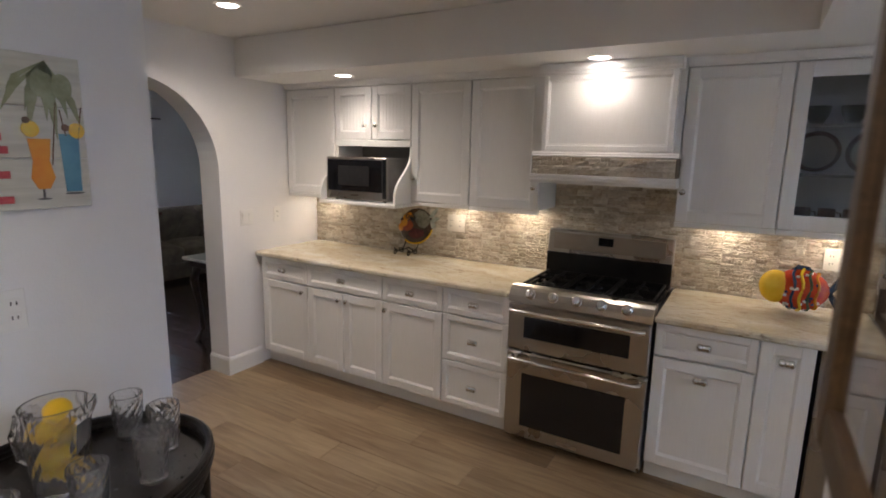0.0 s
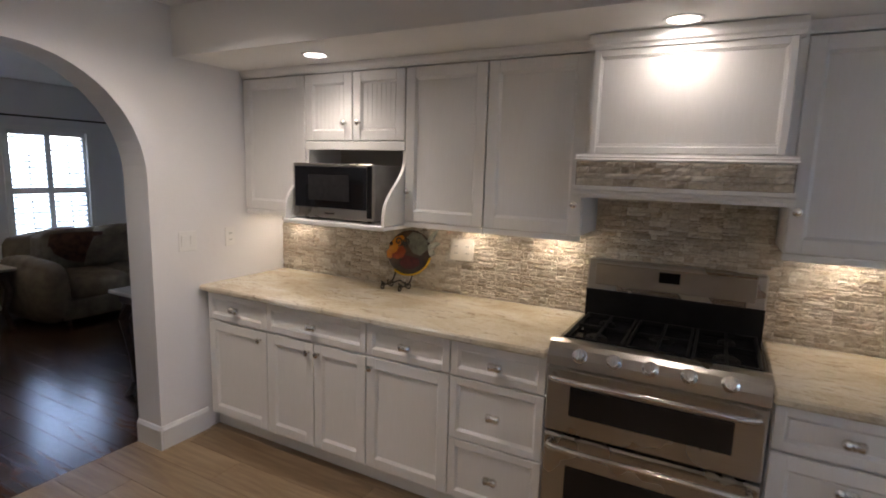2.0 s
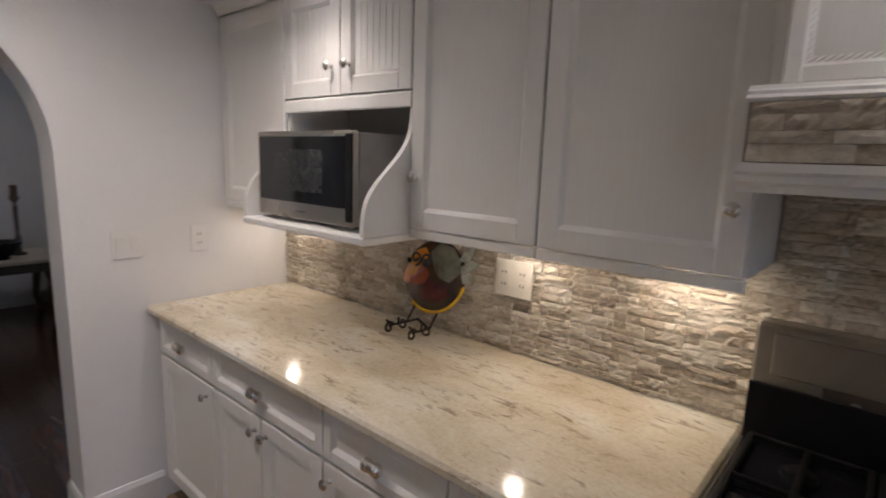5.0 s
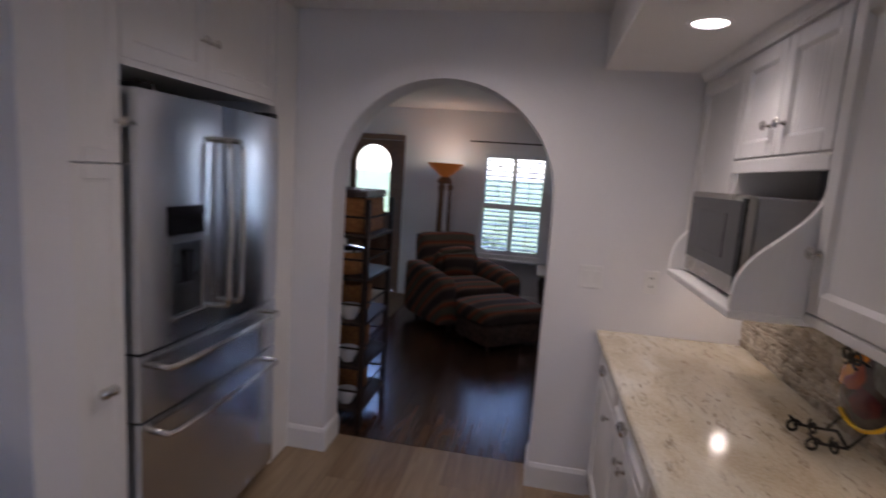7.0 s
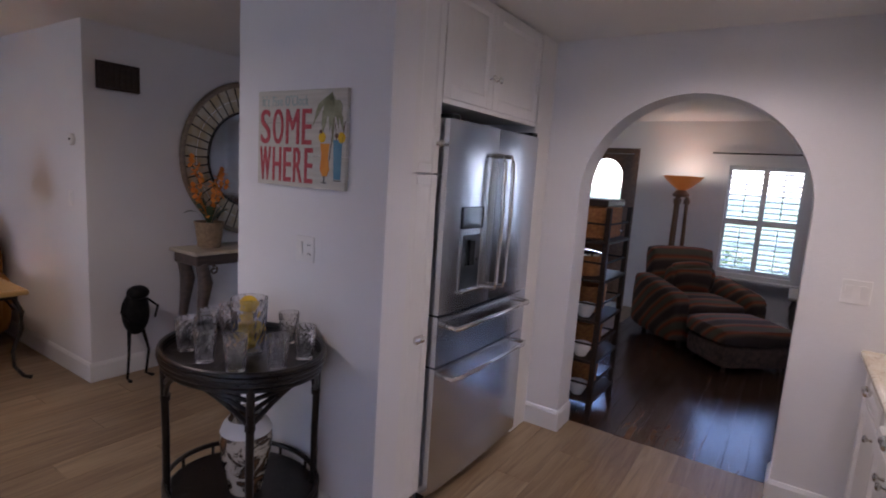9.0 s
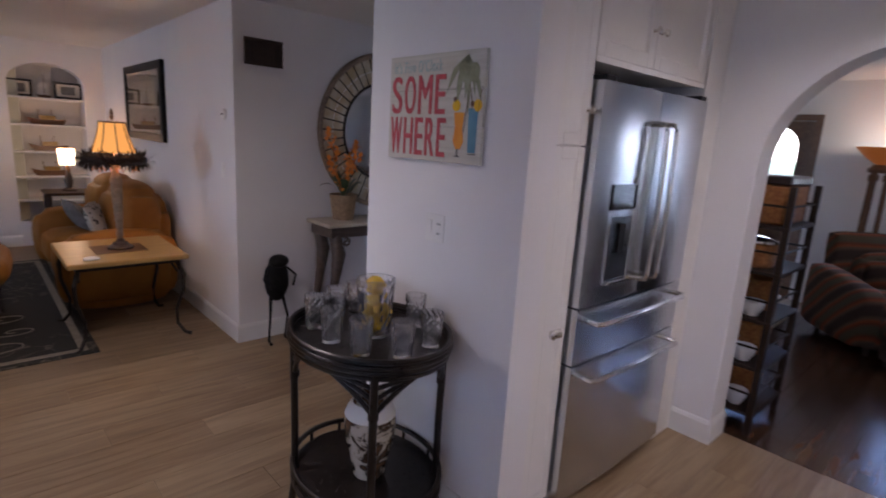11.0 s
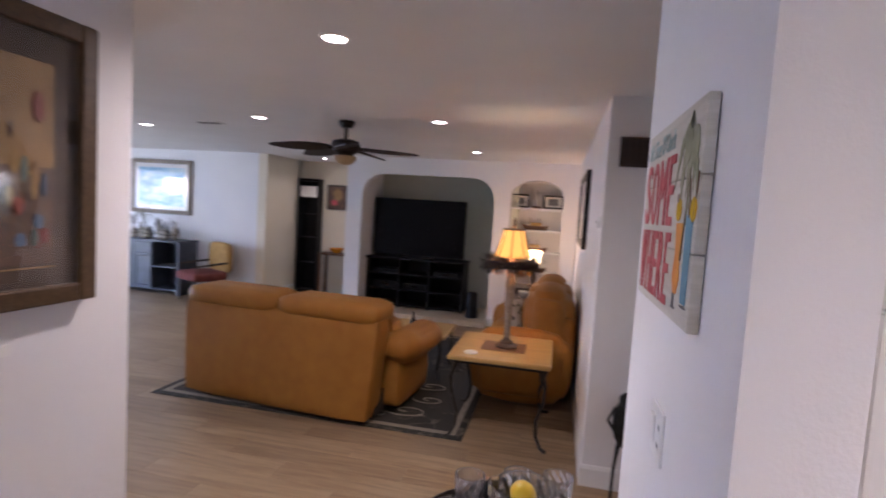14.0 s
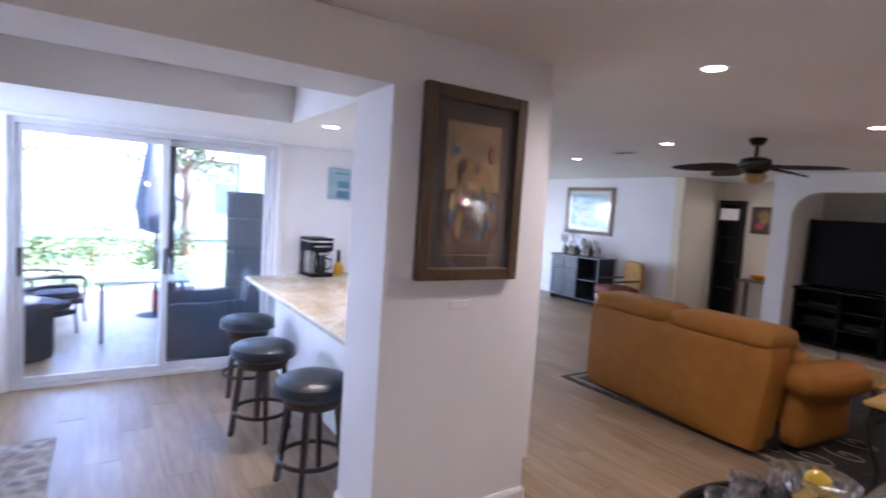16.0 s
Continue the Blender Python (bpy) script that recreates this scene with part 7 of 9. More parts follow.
for i, (x, h, r) in enumerate(((-0.35, 0.30, 0.06), (-0.2, 0.22, 0.05), (-0.02, 0.34, 0.055), (0.15, 0.2, 0.07), (0.34, 0.26, 0.05))):
    v = thing("vase", (5.25 + x, -5.82, 0.911), "small grey ceramic vase on the sideboard", "vase", "vases on the sideboard")
    bm = bmesh.new()
    lathe(bm, [(0, 0), (r * 0.6, 0), (r, h * 0.35), (r * 0.8, h * 0.6), (r * 0.35, h * 0.8), (r * 0.45, h), (r * 0.35, h), (0, h * 0.7)], 16)
    part("vase_body", bm, GREYFAB if i % 2 else PORC.m, v, smooth=True)
STEMS = speck("dried_grey_stems", (0.16, 0.15, 0.13), (0.30, 0.28, 0.24), 20, 0.9)
for bx, hh, sd in ((5.38, 0.52, 3), (5.62, 0.42, 8), (5.02, 0.36, 5)):
    dfl = thing("dried_flowers", (bx, -5.70, 0.911), "grey dried flowers in a pale vase on the sideboard", "flowers", "dried flowers")
    bm = bmesh.new()
    lathe(bm, [(0, 0), (0.045, 0), (0.062, 0.07), (0.05, 0.14), (0.032, 0.17), (0.038, 0.19), (0.030, 0.188), (0, 0.15)], 16)
    part("vase_body", bm, PORC.m, dfl, smooth=True)
    q = random.Random(sd)
    for k in range(9):
        a, lean = q.uniform(0, 6.28), q.uniform(0.04, 0.17)
        tip = Vector((math.cos(a) * lean, math.sin(a) * lean * 0.6, hh * q.uniform(0.75, 1.0)))
        bm = bmesh.new()
        path(bm, [(0, 0, 0.15), (tip.x * 0.4, tip.y * 0.4, 0.15 + (tip.z - 0.15) * 0.55), tuple(tip)], 0.003, 5)
        for m in range(5):
            leaf_shape(bm, tip + Vector((0, 0, -0.03 * m)), tip + Vector((q.uniform(-0.05, 0.05), q.uniform(-0.04, 0.04), 0.03 - 0.03 * m)), 0.012, 0.0, 3)
        part("stem", bm, STEMS, dfl)
SEA = Mat("seascape", 0.5)
SEA.color(SEA.ramp(SEA.noise(3, 5, 0.6, SEA.map((1, 1, 3))), [(0.3, (0.10, 0.28, 0.42)), (0.5, (0.30, 0.52, 0.60)), (0.7, (0.62, 0.66, 0.55))]))
framed("framed_seascape", pose(5.42, -6.099, 1.80, 0, 0, 180), 1.22, 0.94, 0.07, 0.04, GREYWOOD, CREAMPL, [(SEA.m, rect(-0.46, 0.46, -0.33, 0.33), "seascape_print")], "blue seascape print in a driftwood frame")
dc = thing("accent_chair", pose(4.15, -5.55, 0, 0, 0, 155), "ochre upholstered accent chair with dark legs", "chair")
OCH = speck("ochre_fabric", (0.30, 0.16, 0.04), (0.40, 0.23, 0.06), 12, 0.85, bump=0.002, bscale=200)
bm = bmesh.new()
cushion(bm, -0.3, 0.3, -0.3, 0.28, 0.34, 0.48, 0.02, 0.05)
part("seat", bm, speck("wine_fabric", (0.12, 0.025, 0.02), (0.18, 0.045, 0.035), 12, 0.85), dc, smooth=True)
bm = bmesh.new()
cushion(bm, -0.29, 0.29, 0.24, 0.36, 0.46, 0.92, 0.02, 0.05)
part("backrest", bm, OCH, dc, smooth=True)
for x in (-0.25, 0.25):
    for y in (-0.25, 0.27):
        bm = bmesh.new()
        rod(bm, (x, y, 0), (x * 0.95, y * 0.95, 0.36), 0.014, 0.02)
        part("leg", bm, DARKWOOD, dc)
    bm = bmesh.new()
    path(bm, [(x * 1.12, -0.25, 0.34), (x * 1.15, -0.24, 0.58), (x * 1.15, 0.0, 0.60), (x * 1.12, 0.27, 0.62)], 0.018, 8)
    part("arm", bm, DARKWOOD, dc, smooth=True)
# back hall
hc = thing("display_cabinet", (3.14, -7.297, 0), "tall dark display cabinet at the end of the hall", "cabinet")
part("case", boxes((-0.20, -0.17, 0, 0.2, 0, 2.12), (0.17, 0.20, 0, 0.2, 0, 2.12), (-0.17, 0.17, 0, 0.02, 0, 2.12), (-0.17, 0.17, 0.02, 0.2, 2.07, 2.12), (-0.17, 0.17, 0.02, 0.2, 0.0, 0.06)), BLACK, hc)
for z in (0.55, 1.02, 1.45, 1.75):
    part("shelf", boxes((-0.17, 0.17, 0.02, 0.19, z, z + 0.02)), BLACK, hc)
part("white_panel", boxes((-0.165, 0.165, 0.18, 0.19, 1.78, 1.98)), WHITE, hc)
framed("small_painting", pose(2.66, -7.299, 1.80, 0, 0, 180), 0.38, 0.46, 0.03, 0.03, DARKWOOD, DUSK, [(OCHRE, blob(0.02, 0.05, 0.11, 0.12, 31), "painted_shape"), (RED, blob(-0.04, -0.1, 0.08, 0.06, 32), "painted_shape")], "small brown painting on the hall wall", glass=False)
hs = thing("hall_table", (2.50, -7.13, 0), "narrow wooden hall table with an orange bowl", "table")
part("top", boxes((-0.35, 0.35, -0.16, 0.16, 0.75, 0.78), bevel=0.004), BROWNWOOD, hs)
for x in (-0.31, 0.31):
    for y in (-0.13, 0.13):
        part("leg", boxes((x - 0.02, x + 0.02, y - 0.02, y + 0.02, 0, 0.75)), BROWNWOOD, hs)
ob = thing("bowl", (2.55, -7.13, 0.781), "orange glazed bowl on the hall table", "bowl")
bm = bmesh.new()
lathe(bm, [(0, 0), (0.06, 0), (0.12, 0.06), (0.14, 0.09), (0.13, 0.09), (0.05, 0.02), (0, 0.015)], 20)
part("bowl_body", bm, FISH_O, ob, smooth=True)

# ---------------- breakfast bar ----------------
bar = thing("bar_counter", (0.605, 0.0, 0), "white panelled breakfast bar under a pale granite top", "counter")
part("front_panel", boxes((0, 2.52, 0.70, 0.72, 0.09, 0.879)), TRIM, bar)
part("carcass", boxes((0, 2.52, -0.20, 0.70, 0.0, 0.879), (2.52, 2.685, -0.20, 0.56, 0.0, 0.879)), TRIM, bar)
bt2 = thing("worktop", (0.605, 0.0, 0.88), "pale granite bar top with a bright rounded edge", "worktop", "granite worktops")
part("slab", boxes((0, 2.55, -0.22, 1.005, 0, 0.04), bevel=0.009), GRANITE, bt2)
part("slab_end", boxes((2.5502, 2.69, -0.22, 0.58, 0, 0.04), bevel=0.004), GRANITE, bt2)


def bar_stool(m):
    s = thing("bar_stool", m, "backless round bar stool with black leather seat", "stool", "bar stools")
    bm = bmesh.new()
    lathe(bm, [(0, 0.548), (0.19, 0.548), (0.212, 0.562), (0.219, 0.595), (0.213, 0.625), (0.182, 0.644), (0.10, 0.652), (0, 0.654)], 32)
    part("seat", bm, NAVY, s, "black-blue leather seat", smooth=True)
    bm = bmesh.new()
    path(bm, [(0.217 * math.cos(2 * math.pi * i / 36), 0.217 * math.sin(2 * math.pi * i / 36), 0.567) for i in range(36)], 0.006, 6, True)
    part("piping", bm, NAVY, s, smooth=True)
    bm = bmesh.new()
    lathe(bm, [(0, 0.49), (0.165, 0.49), (0.172, 0.50), (0.172, 0.54), (0.13, 0.546), (0, 0.547)], 28)
    part("swivel_plate", bm, DARKWOOD, s, smooth=True)
    for k in range(4):
        a = radians(45 + 90 * k)
        bm = bmesh.new()
        path(bm, [(0.14 * math.cos(a), 0.14 * math.sin(a), 0.50), (0.17 * math.cos(a), 0.17 * math.sin(a), 0.25), (0.20 * math.cos(a), 0.20 * math.sin(a), 0.0)], [0.024, 0.022, 0.018], 4)
        part("leg", bm, DARKWOOD, s)
    bm = bmesh.new()
    path(bm, [(0.186 * math.cos(2 * math.pi * i / 36), 0.186 * math.sin(2 * math.pi * i / 36), 0.17) for i in range(36)], 0.014, 8, True)
    part("foot_ring", bm, DARKWOOD, s, smooth=True)
    return s


stool = bar_stool(pose(0.97, 1.07, 0, 0, 0, 12))
copy_thing(stool, pose(1.78, 1.16, 0, 0, 0, 40))
copy_thing(stool, pose(2.64, 1.08, 0, 0, 0, -10))

cm = thing("coffee_maker", pose(3.10, 0.345, 0.921, 0, 0, -82), "black and steel drip coffee maker on the bar", "coffee maker")
part("base", boxes((-0.12, 0.12, -0.13, 0.13, 0, 0.035), bevel=0.006), BLACK, cm)
part("tower", boxes((-0.12, 0.12, 0.03, 0.13, 0.035, 0.34), bevel=0.006), BLACK, cm)
part("brew_head", boxes((-0.12, 0.12, -0.12, 0.13, 0.25, 0.36), bevel=0.008), BLACK, cm)
part("lid", boxes((-0.122, 0.122, -0.122, 0.132, 0.361, 0.378), bevel=0.005), BLACK, cm)
part("steel_band", boxes((-0.123, 0.123, -0.124, 0.10, 0.336, 0.352), bevel=0.002), STEEL, cm, "brushed steel band")
part("water_tank", boxes((-0.118, -0.055, -0.08, 0.03, 0.036, 0.25), bevel=0.006), GREYFAB, cm, "grey water tank")
part("brew_basket", boxes((-0.03, 0.09, -0.115, 0.02, 0.20, 0.25), bevel=0.012), STEEL, cm, "steel brew basket")
bm = bmesh.new()
lathe(bm, [(0, 0), (0.06, 0), (0.072, 0.03), (0.074, 0.10), (0.055, 0.15), (0.052, 0.17), (0.046, 0.17), (0.07, 0.09), (0.055, 0.01), (0, 0.008)], 22, (0, -0.05, 0.037))
part("carafe", bm, BLACK_GLASS, cm, smooth=True)
bm = bmesh.new()
path(bm, [(0.05, -0.09, 0.18), (0.09, -0.13, 0.17), (0.09, -0.13, 0.09), (0.06, -0.10, 0.07)], 0.009, 7)
part("carafe_handle", bm, BLACK, cm, smooth=True)
for i in range(4):
    part("button", boxes((-0.08 + 0.045 * i, -0.055 + 0.045 * i, -0.124, -0.1205, 0.29, 0.305)), CHROME, cm)
ob2 = thing("oil_bottle", (3.15, 0.095, 0.921), "amber oil bottle with dark neck on the bar", "bottle")
bm = bmesh.new()
lathe(bm, [(0, 0), (0.05, 0), (0.056, 0.02), (0.052, 0.08), (0.02, 0.13), (0, 0.131)], 20)
part("bottle_body", bm, speck("golden_oil", (0.58, 0.32, 0.02), (0.68, 0.42, 0.04), 8, 0.15), ob2, smooth=True)
bm = bmesh.new()
lathe(bm, [(0.019, 0.131), (0.015, 0.20), (0.018, 0.235), (0.012, 0.25), (0, 0.25)], 16)
part("neck", bm, BLACK, ob2, smooth=True)
framed("small_blue_print", pose(3.299, 0.07, 1.845, 0, 0, -90), 0.24, 0.32, 0.006, 0.02, speck("pale_blue_canvas", (0.30, 0.47, 0.54), (0.42, 0.58, 0.62), 5, 0.7), bpy.data.materials["pale_blue_canvas"],
       [(SKYB, rect(-0.02, 0.11, -0.04, 0.03), "print_bar"), (SKYB, rect(-0.03, 0.11, -0.14, -0.07), "print_bar"), (SKYB, rect(-0.05, 0.10, 0.10, 0.115), "print_bar")], "small pale blue canvas print on the wall", glass=False)
MATRUG = Mat("patterned_mat", 0.95)
mv = MATRUG.n("ShaderNodeTexVoronoi", Scale=7.0)
MATRUG.link(MATRUG.map((1, 1, 1)), mv.inputs["Vector"])
MATRUG.color(MATRUG.mix(MATRUG.ramp(mv.outputs["Distance"], [(0.2, (0.16, 0.14, 0.14)), (0.45, (0.46, 0.43, 0.40)), (0.7, (0.28, 0.23, 0.19))]), MATRUG.ramp(MATRUG.noise(14, 4), [(0.4, (0.14, 0.15, 0.19)), (0.6, (0.50, 0.46, 0.41))]), 0.4))
MATRUG.bump(MATRUG.noise(240, 3), 0.003, 0.6)
kr = thing("kitchen_mat", (1.30, 2.55, 0.0005), "grey and beige patterned kitchen mat on the floor", "rug")
part("mat_body", boxes((-0.60, 0.92, -0.19, 0.19 - 0.02, 0, 0.009), bevel=0.003), MATRUG.m, kr)

# ---------------- front room ----------------
STRIPE = Mat("striped_chenille", 0.92)
wv = STRIPE.n("ShaderNodeTexWave", Scale=1.3, Distortion=1.2)
wv.bands_direction = "Z"
STRIPE.link(STRIPE.map((1, 1, 1), (0.785, 0, 0)), wv.inputs["Vector"])
STRIPE.color(STRIPE.ramp(wv.outputs["Fac"], [(0.1, (0.055, 0.034, 0.026)), (0.35, (0.15, 0.10, 0.065)), (0.55, (0.30, 0.085, 0.032)), (0.75, (0.19, 0.052, 0.025)), (0.95, (0.105, 0.09, 0.055))]))
STRIPE.bump(STRIPE.noise(240, 3), 0.003, 0.5)


def armchair(m):
    s = thing("armchair", m, "dark striped chenille armchair with rolled arms and cushion", "armchair")
    bm = bmesh.new()
    cushion(bm, -0.37, 0.37, 0.24, 0.44, 0.12, 0.95, 0.015, 0.045)
    for v in bm.verts:
        v.co.y += 0.10 * max(0.0, v.co.z - 0.4)
        v.co.x *= 0.92 + 0.1 * v.co.z
    part("backrest", bm, STRIPE.m, s, smooth=True)
    bm = bmesh.new()
    cushion(bm, -0.30, 0.30, -0.42, 0.28, 0.28, 0.48, 0.03, 0.06)
    part("seat_cushion", bm, STRIPE.m, s, smooth=True)
    bm = bmesh.new()
    cushion(bm, -0.42, 0.42, -0.40, 0.40, 0.06, 0.30, 0.01, 0.04)
    part("base", bm, STRIPE.m, s, smooth=True)
    for sg_ in (-1, 1):
        bm = bmesh.new()
        cushion(bm, sg_ * 0.43 - 0.11, sg_ * 0.43 + 0.11, -0.42, 0.40, 0.08, 0.60, 0.02, 0.065)
        for v in bm.verts:
            v.co.z += 0.12 * (v.co.y + 0.1) * (v.co.z > 0.35)
        part("arm", bm, STRIPE.m, s, smooth=True)
    bm = bmesh.new()
    cushion(bm, -0.24, 0.24, 0.08, 0.24, 0.46, 0.78, 0.05, 0.07)
    part("loose_cushion", bm, STRIPE.m, s, smooth=True)
    for x in (-0.36, 0.36):
        for y in (-0.34, 0.34):
            bm = bmesh.new()
            rod(bm, (x, y, 0), (x, y, 0.07), 0.02, 0.028)
            part("foot", bm, DARKWOOD, s)


armchair(pose(-6.28, 1.62, 0, 0, 0, 132))
ot = thing("ottoman", pose(-5.66, 2.10, 0, 0, 0, 132), "dark striped chenille ottoman in front of the armchair", "ottoman")
bm = bmesh.new()
cushion(bm, -0.36, 0.36, -0.30, 0.30, 0.25, 0.42, 0.03, 0.05)
part("top_cushion", bm, STRIPE.m, ot, smooth=True)
bm = bmesh.new()
cushion(bm, -0.34, 0.34, -0.28, 0.28, 0.04, 0.26, 0.01, 0.04)
part("skirted_base", bm, CHAIRFAB, ot, smooth=True)
for x in (-0.28, 0.28):
    for y in (-0.22, 0.22):
        bm = bmesh.new()
        rod(bm, (x, y, 0), (x, y, 0.06), 0.02)
        part("foot", bm, DARKWOOD, ot)

tr = thing("floor_lamp", (-6.88, 1.24, 0), "three-post wooden torchiere floor lamp with lit amber bowl", "floor lamp")
for k in range(3):
    a = radians(90 + 120 * k)
    bm = bmesh.new()
    rod(bm, (0.09 * math.cos(a), 0.09 * math.sin(a), 0.03), (0.07 * math.cos(a), 0.07 * math.sin(a), 1.52), 0.026, 0.022)
    rod(bm, (0.07 * math.cos(a), 0.07 * math.sin(a), 1.44), (0.07 * math.cos(a), 0.07 * math.sin(a), 1.50), 0.036, 0.036)
    part("post", bm, BROWNWOOD, tr, smooth=True)
bm = bmesh.new()
lathe(bm, [(0, 0), (0.17, 0), (0.17, 0.02), (0.14, 0.035), (0, 0.035)], 24)
part("base", bm, BROWNWOOD, tr, smooth=True)
bm = bmesh.new()
lathe(bm, [(0, 1.52), (0.09, 1.52), (0.10, 1.55), (0.06, 1.60), (0, 1.60)], 24)
part("crown", bm, BROWNWOOD, tr, smooth=True)
bm = bmesh.new()
lathe(bm, [(0.04, 1.60), (0.10, 1.64), (0.18, 1.71), (0.225, 1.765), (0.215, 1.765), (0.17, 1.715), (0.09, 1.65), (0.0, 1.62)], 28)
part("bowl", bm, glow("lit_amber_bowl", (0.50, 0.15, 0.025), 0.022), tr, "glowing amber glass bowl", smooth=True)
lamp("floor_lamp_bulb", "POINT", 0.42, pose(-6.88, 1.24, 1.80), (1.0, 0.92, 0.62), soft=0.06)

ste = thing("end_table", (-6.72, 2.78, 0), "dark carved end table with pale stone top by the window", "end table")
part("top", boxes((-0.35, 0.35, -0.33, 0.36, 0.565, 0.595), bevel=0.006), TRAV, ste)
part("apron", boxes((-0.31, 0.31, -0.29, 0.32, 0.48, 0.563), bevel=0.006), CARVED, ste)
for x in (-0.27, 0.27):
    for y in (-0.25, 0.28):
        bm = bmesh.new()
        path(bm, [(x, y, 0.50), (x * 1.08, y * 1.08, 0.38), (x * 0.95, y * 0.95, 0.16), (x * 1.1, y * 1.1, 0.0)], [0.045, 0.04, 0.025, 0.03], 8)
        part("leg", bm, CARVED, ste, smooth=True)
for x, y, h, cnd in ((-6.78, 2.62, 0.50, True), (-6.75, 2.92, 0.52, False)):
    cs = thing("candlestick", (x, y, 0.596), "tall dark turned candlestick on the end table", "candlestick", "candlesticks")
    bm = bmesh.new()
    lathe(bm, [(0, 0), (0.055, 0), (0.055, 0.015), (0.02, 0.03), (0.016, 0.10), (0.026, 0.14), (0.016, 0.18), (0.02, h * 0.8), (0.012, h * 0.88), (0.038, h * 0.97), (0.038, h), (0, h)], 18)
    part("stick", bm, CARVED, cs, smooth=True)
    bm = bmesh.new()
    rod(bm, (0, 0, h), (0, 0, h + (0.08 if cnd else 0.10)), 0.028, n=16)
    part("candle", bm, speck("green_wax" if cnd else "brown_wax", (0.30, 0.34, 0.10) if cnd else (0.06, 0.03, 0.02), (0.36, 0.40, 0.14) if cnd else (0.09, 0.05, 0.03), 8, 0.5), cs)
bwl = thing("decorative_bowl", (-6.58, 2.76, 0.596), "dark carved footed bowl on the end table", "bowl")
bm = bmesh.new()
lathe(bm, [(0, 0), (0.07, 0), (0.06, 0.02), (0.10, 0.05), (0.15, 0.12), (0.16, 0.15), (0.15, 0.15), (0.09, 0.06), (0, 0.045)], 22)
part("bowl_body", bm, IRON, bwl, smooth=True)

sf = thing("fabric_sofa", pose(-6.05, 4.32, 0, 0, 0, 90), "olive brown fabric sofa with loose pillows under the window", "sofa")
w = 2.05
bm = bmesh.new()
cushion(bm, -w / 2, w / 2, 0.70, 1.02, 0.08, 0.84, 0.03, 0.10)
part("back", bm, SOFAFAB, sf, smooth=True)
for i in range(3):
    bm = bmesh.new()
    cushion(bm, -w / 2 + 0.16 + i * 0.58, -w / 2 + 0.73 + i * 0.58, 0.0, 0.72, 0.24, 0.46, 0.03, 0.06)
    part("seat_cushion", bm, SOFAFAB, sf, smooth=True)
    bm = bmesh.new()
    cushion(bm, -w / 2 + 0.16 + i * 0.58, -w / 2 + 0.73 + i * 0.58, 0.52, 0.80, 0.44, 0.86, 0.04, 0.08)
    part("back_cushion", bm, SOFAFAB, sf, smooth=True)
for s in (-1, 1):
    bm = bmesh.new()
    cushion(bm, s * (w / 2 - 0.02) - 0.14, s * (w / 2 - 0.02) + 0.14, -0.03, 0.95, 0.06, 0.62, 0.04, 0.13)
    part("arm", bm, SOFAFAB, sf, smooth=True)
bm = bmesh.new()
cushion(bm, -w / 2 + 0.05, w / 2 - 0.05, 0.0, 0.9, 0.05, 0.26, 0.0, 0.03)
part("base", bm, SOFAFAB, sf, smooth=True)
for x in (-0.9, 0.9):
    for y in (0.06, 0.9):
        bm = bmesh.new()
        rod(bm, (x, y, 0), (x, y, 0.06), 0.022)
        part("foot", bm, DARKWOOD, sf)
PILB = speck("rust_brown_print", (0.06, 0.028, 0.02), (0.16, 0.075, 0.045), 16, 0.9)
pillow(pose(-6.55, 3.75, 0.68, 24, 0, 80), PILB, "rust brown patterned pillow on the fabric sofa", 0.50, 0.42)
pillow(pose(-6.50, 4.05, 0.66, 28, 0, 100), SOFAFAB, "olive fabric pillow on the fabric sofa", 0.46, 0.40)
pillow(pose(-6.52, 5.00, 0.66, 26, 0, 90), PILB, "rust brown patterned pillow on the fabric sofa", 0.46, 0.40)

tb = thing("console_table", (-3.78, 3.03, 0), "dark cabriole console table with white marble top by the arch", "console table")
part("top", boxes((-0.36, 0.26, -0.30, 0.33, 0.735, 0.76), bevel=0.005), speck("white_marble", (0.66, 0.66, 0.64), (0.78, 0.78, 0.76), 5, 0.15), tb, "white marble top")
part("apron", boxes((-0.31, 0.22, -0.26, 0.29, 0.67, 0.733), bevel=0.006), DARKWOOD, tb)
for x in (-0.26, 0.19):
    for y in (-0.22, 0.25):
        bm = bmesh.new()
        path(bm, [(x, y, 0.69), (x * 1.12, y * 1.1, 0.55), (x * 0.98, y, 0.28), (x * 0.95, y * 0.98, 0.10), (x * 1.15, y * 1.12, 0.0)], [0.038, 0.036, 0.022, 0.018, 0.026], 8)
        part("leg", bm, DARKWOOD, tb, smooth=True)

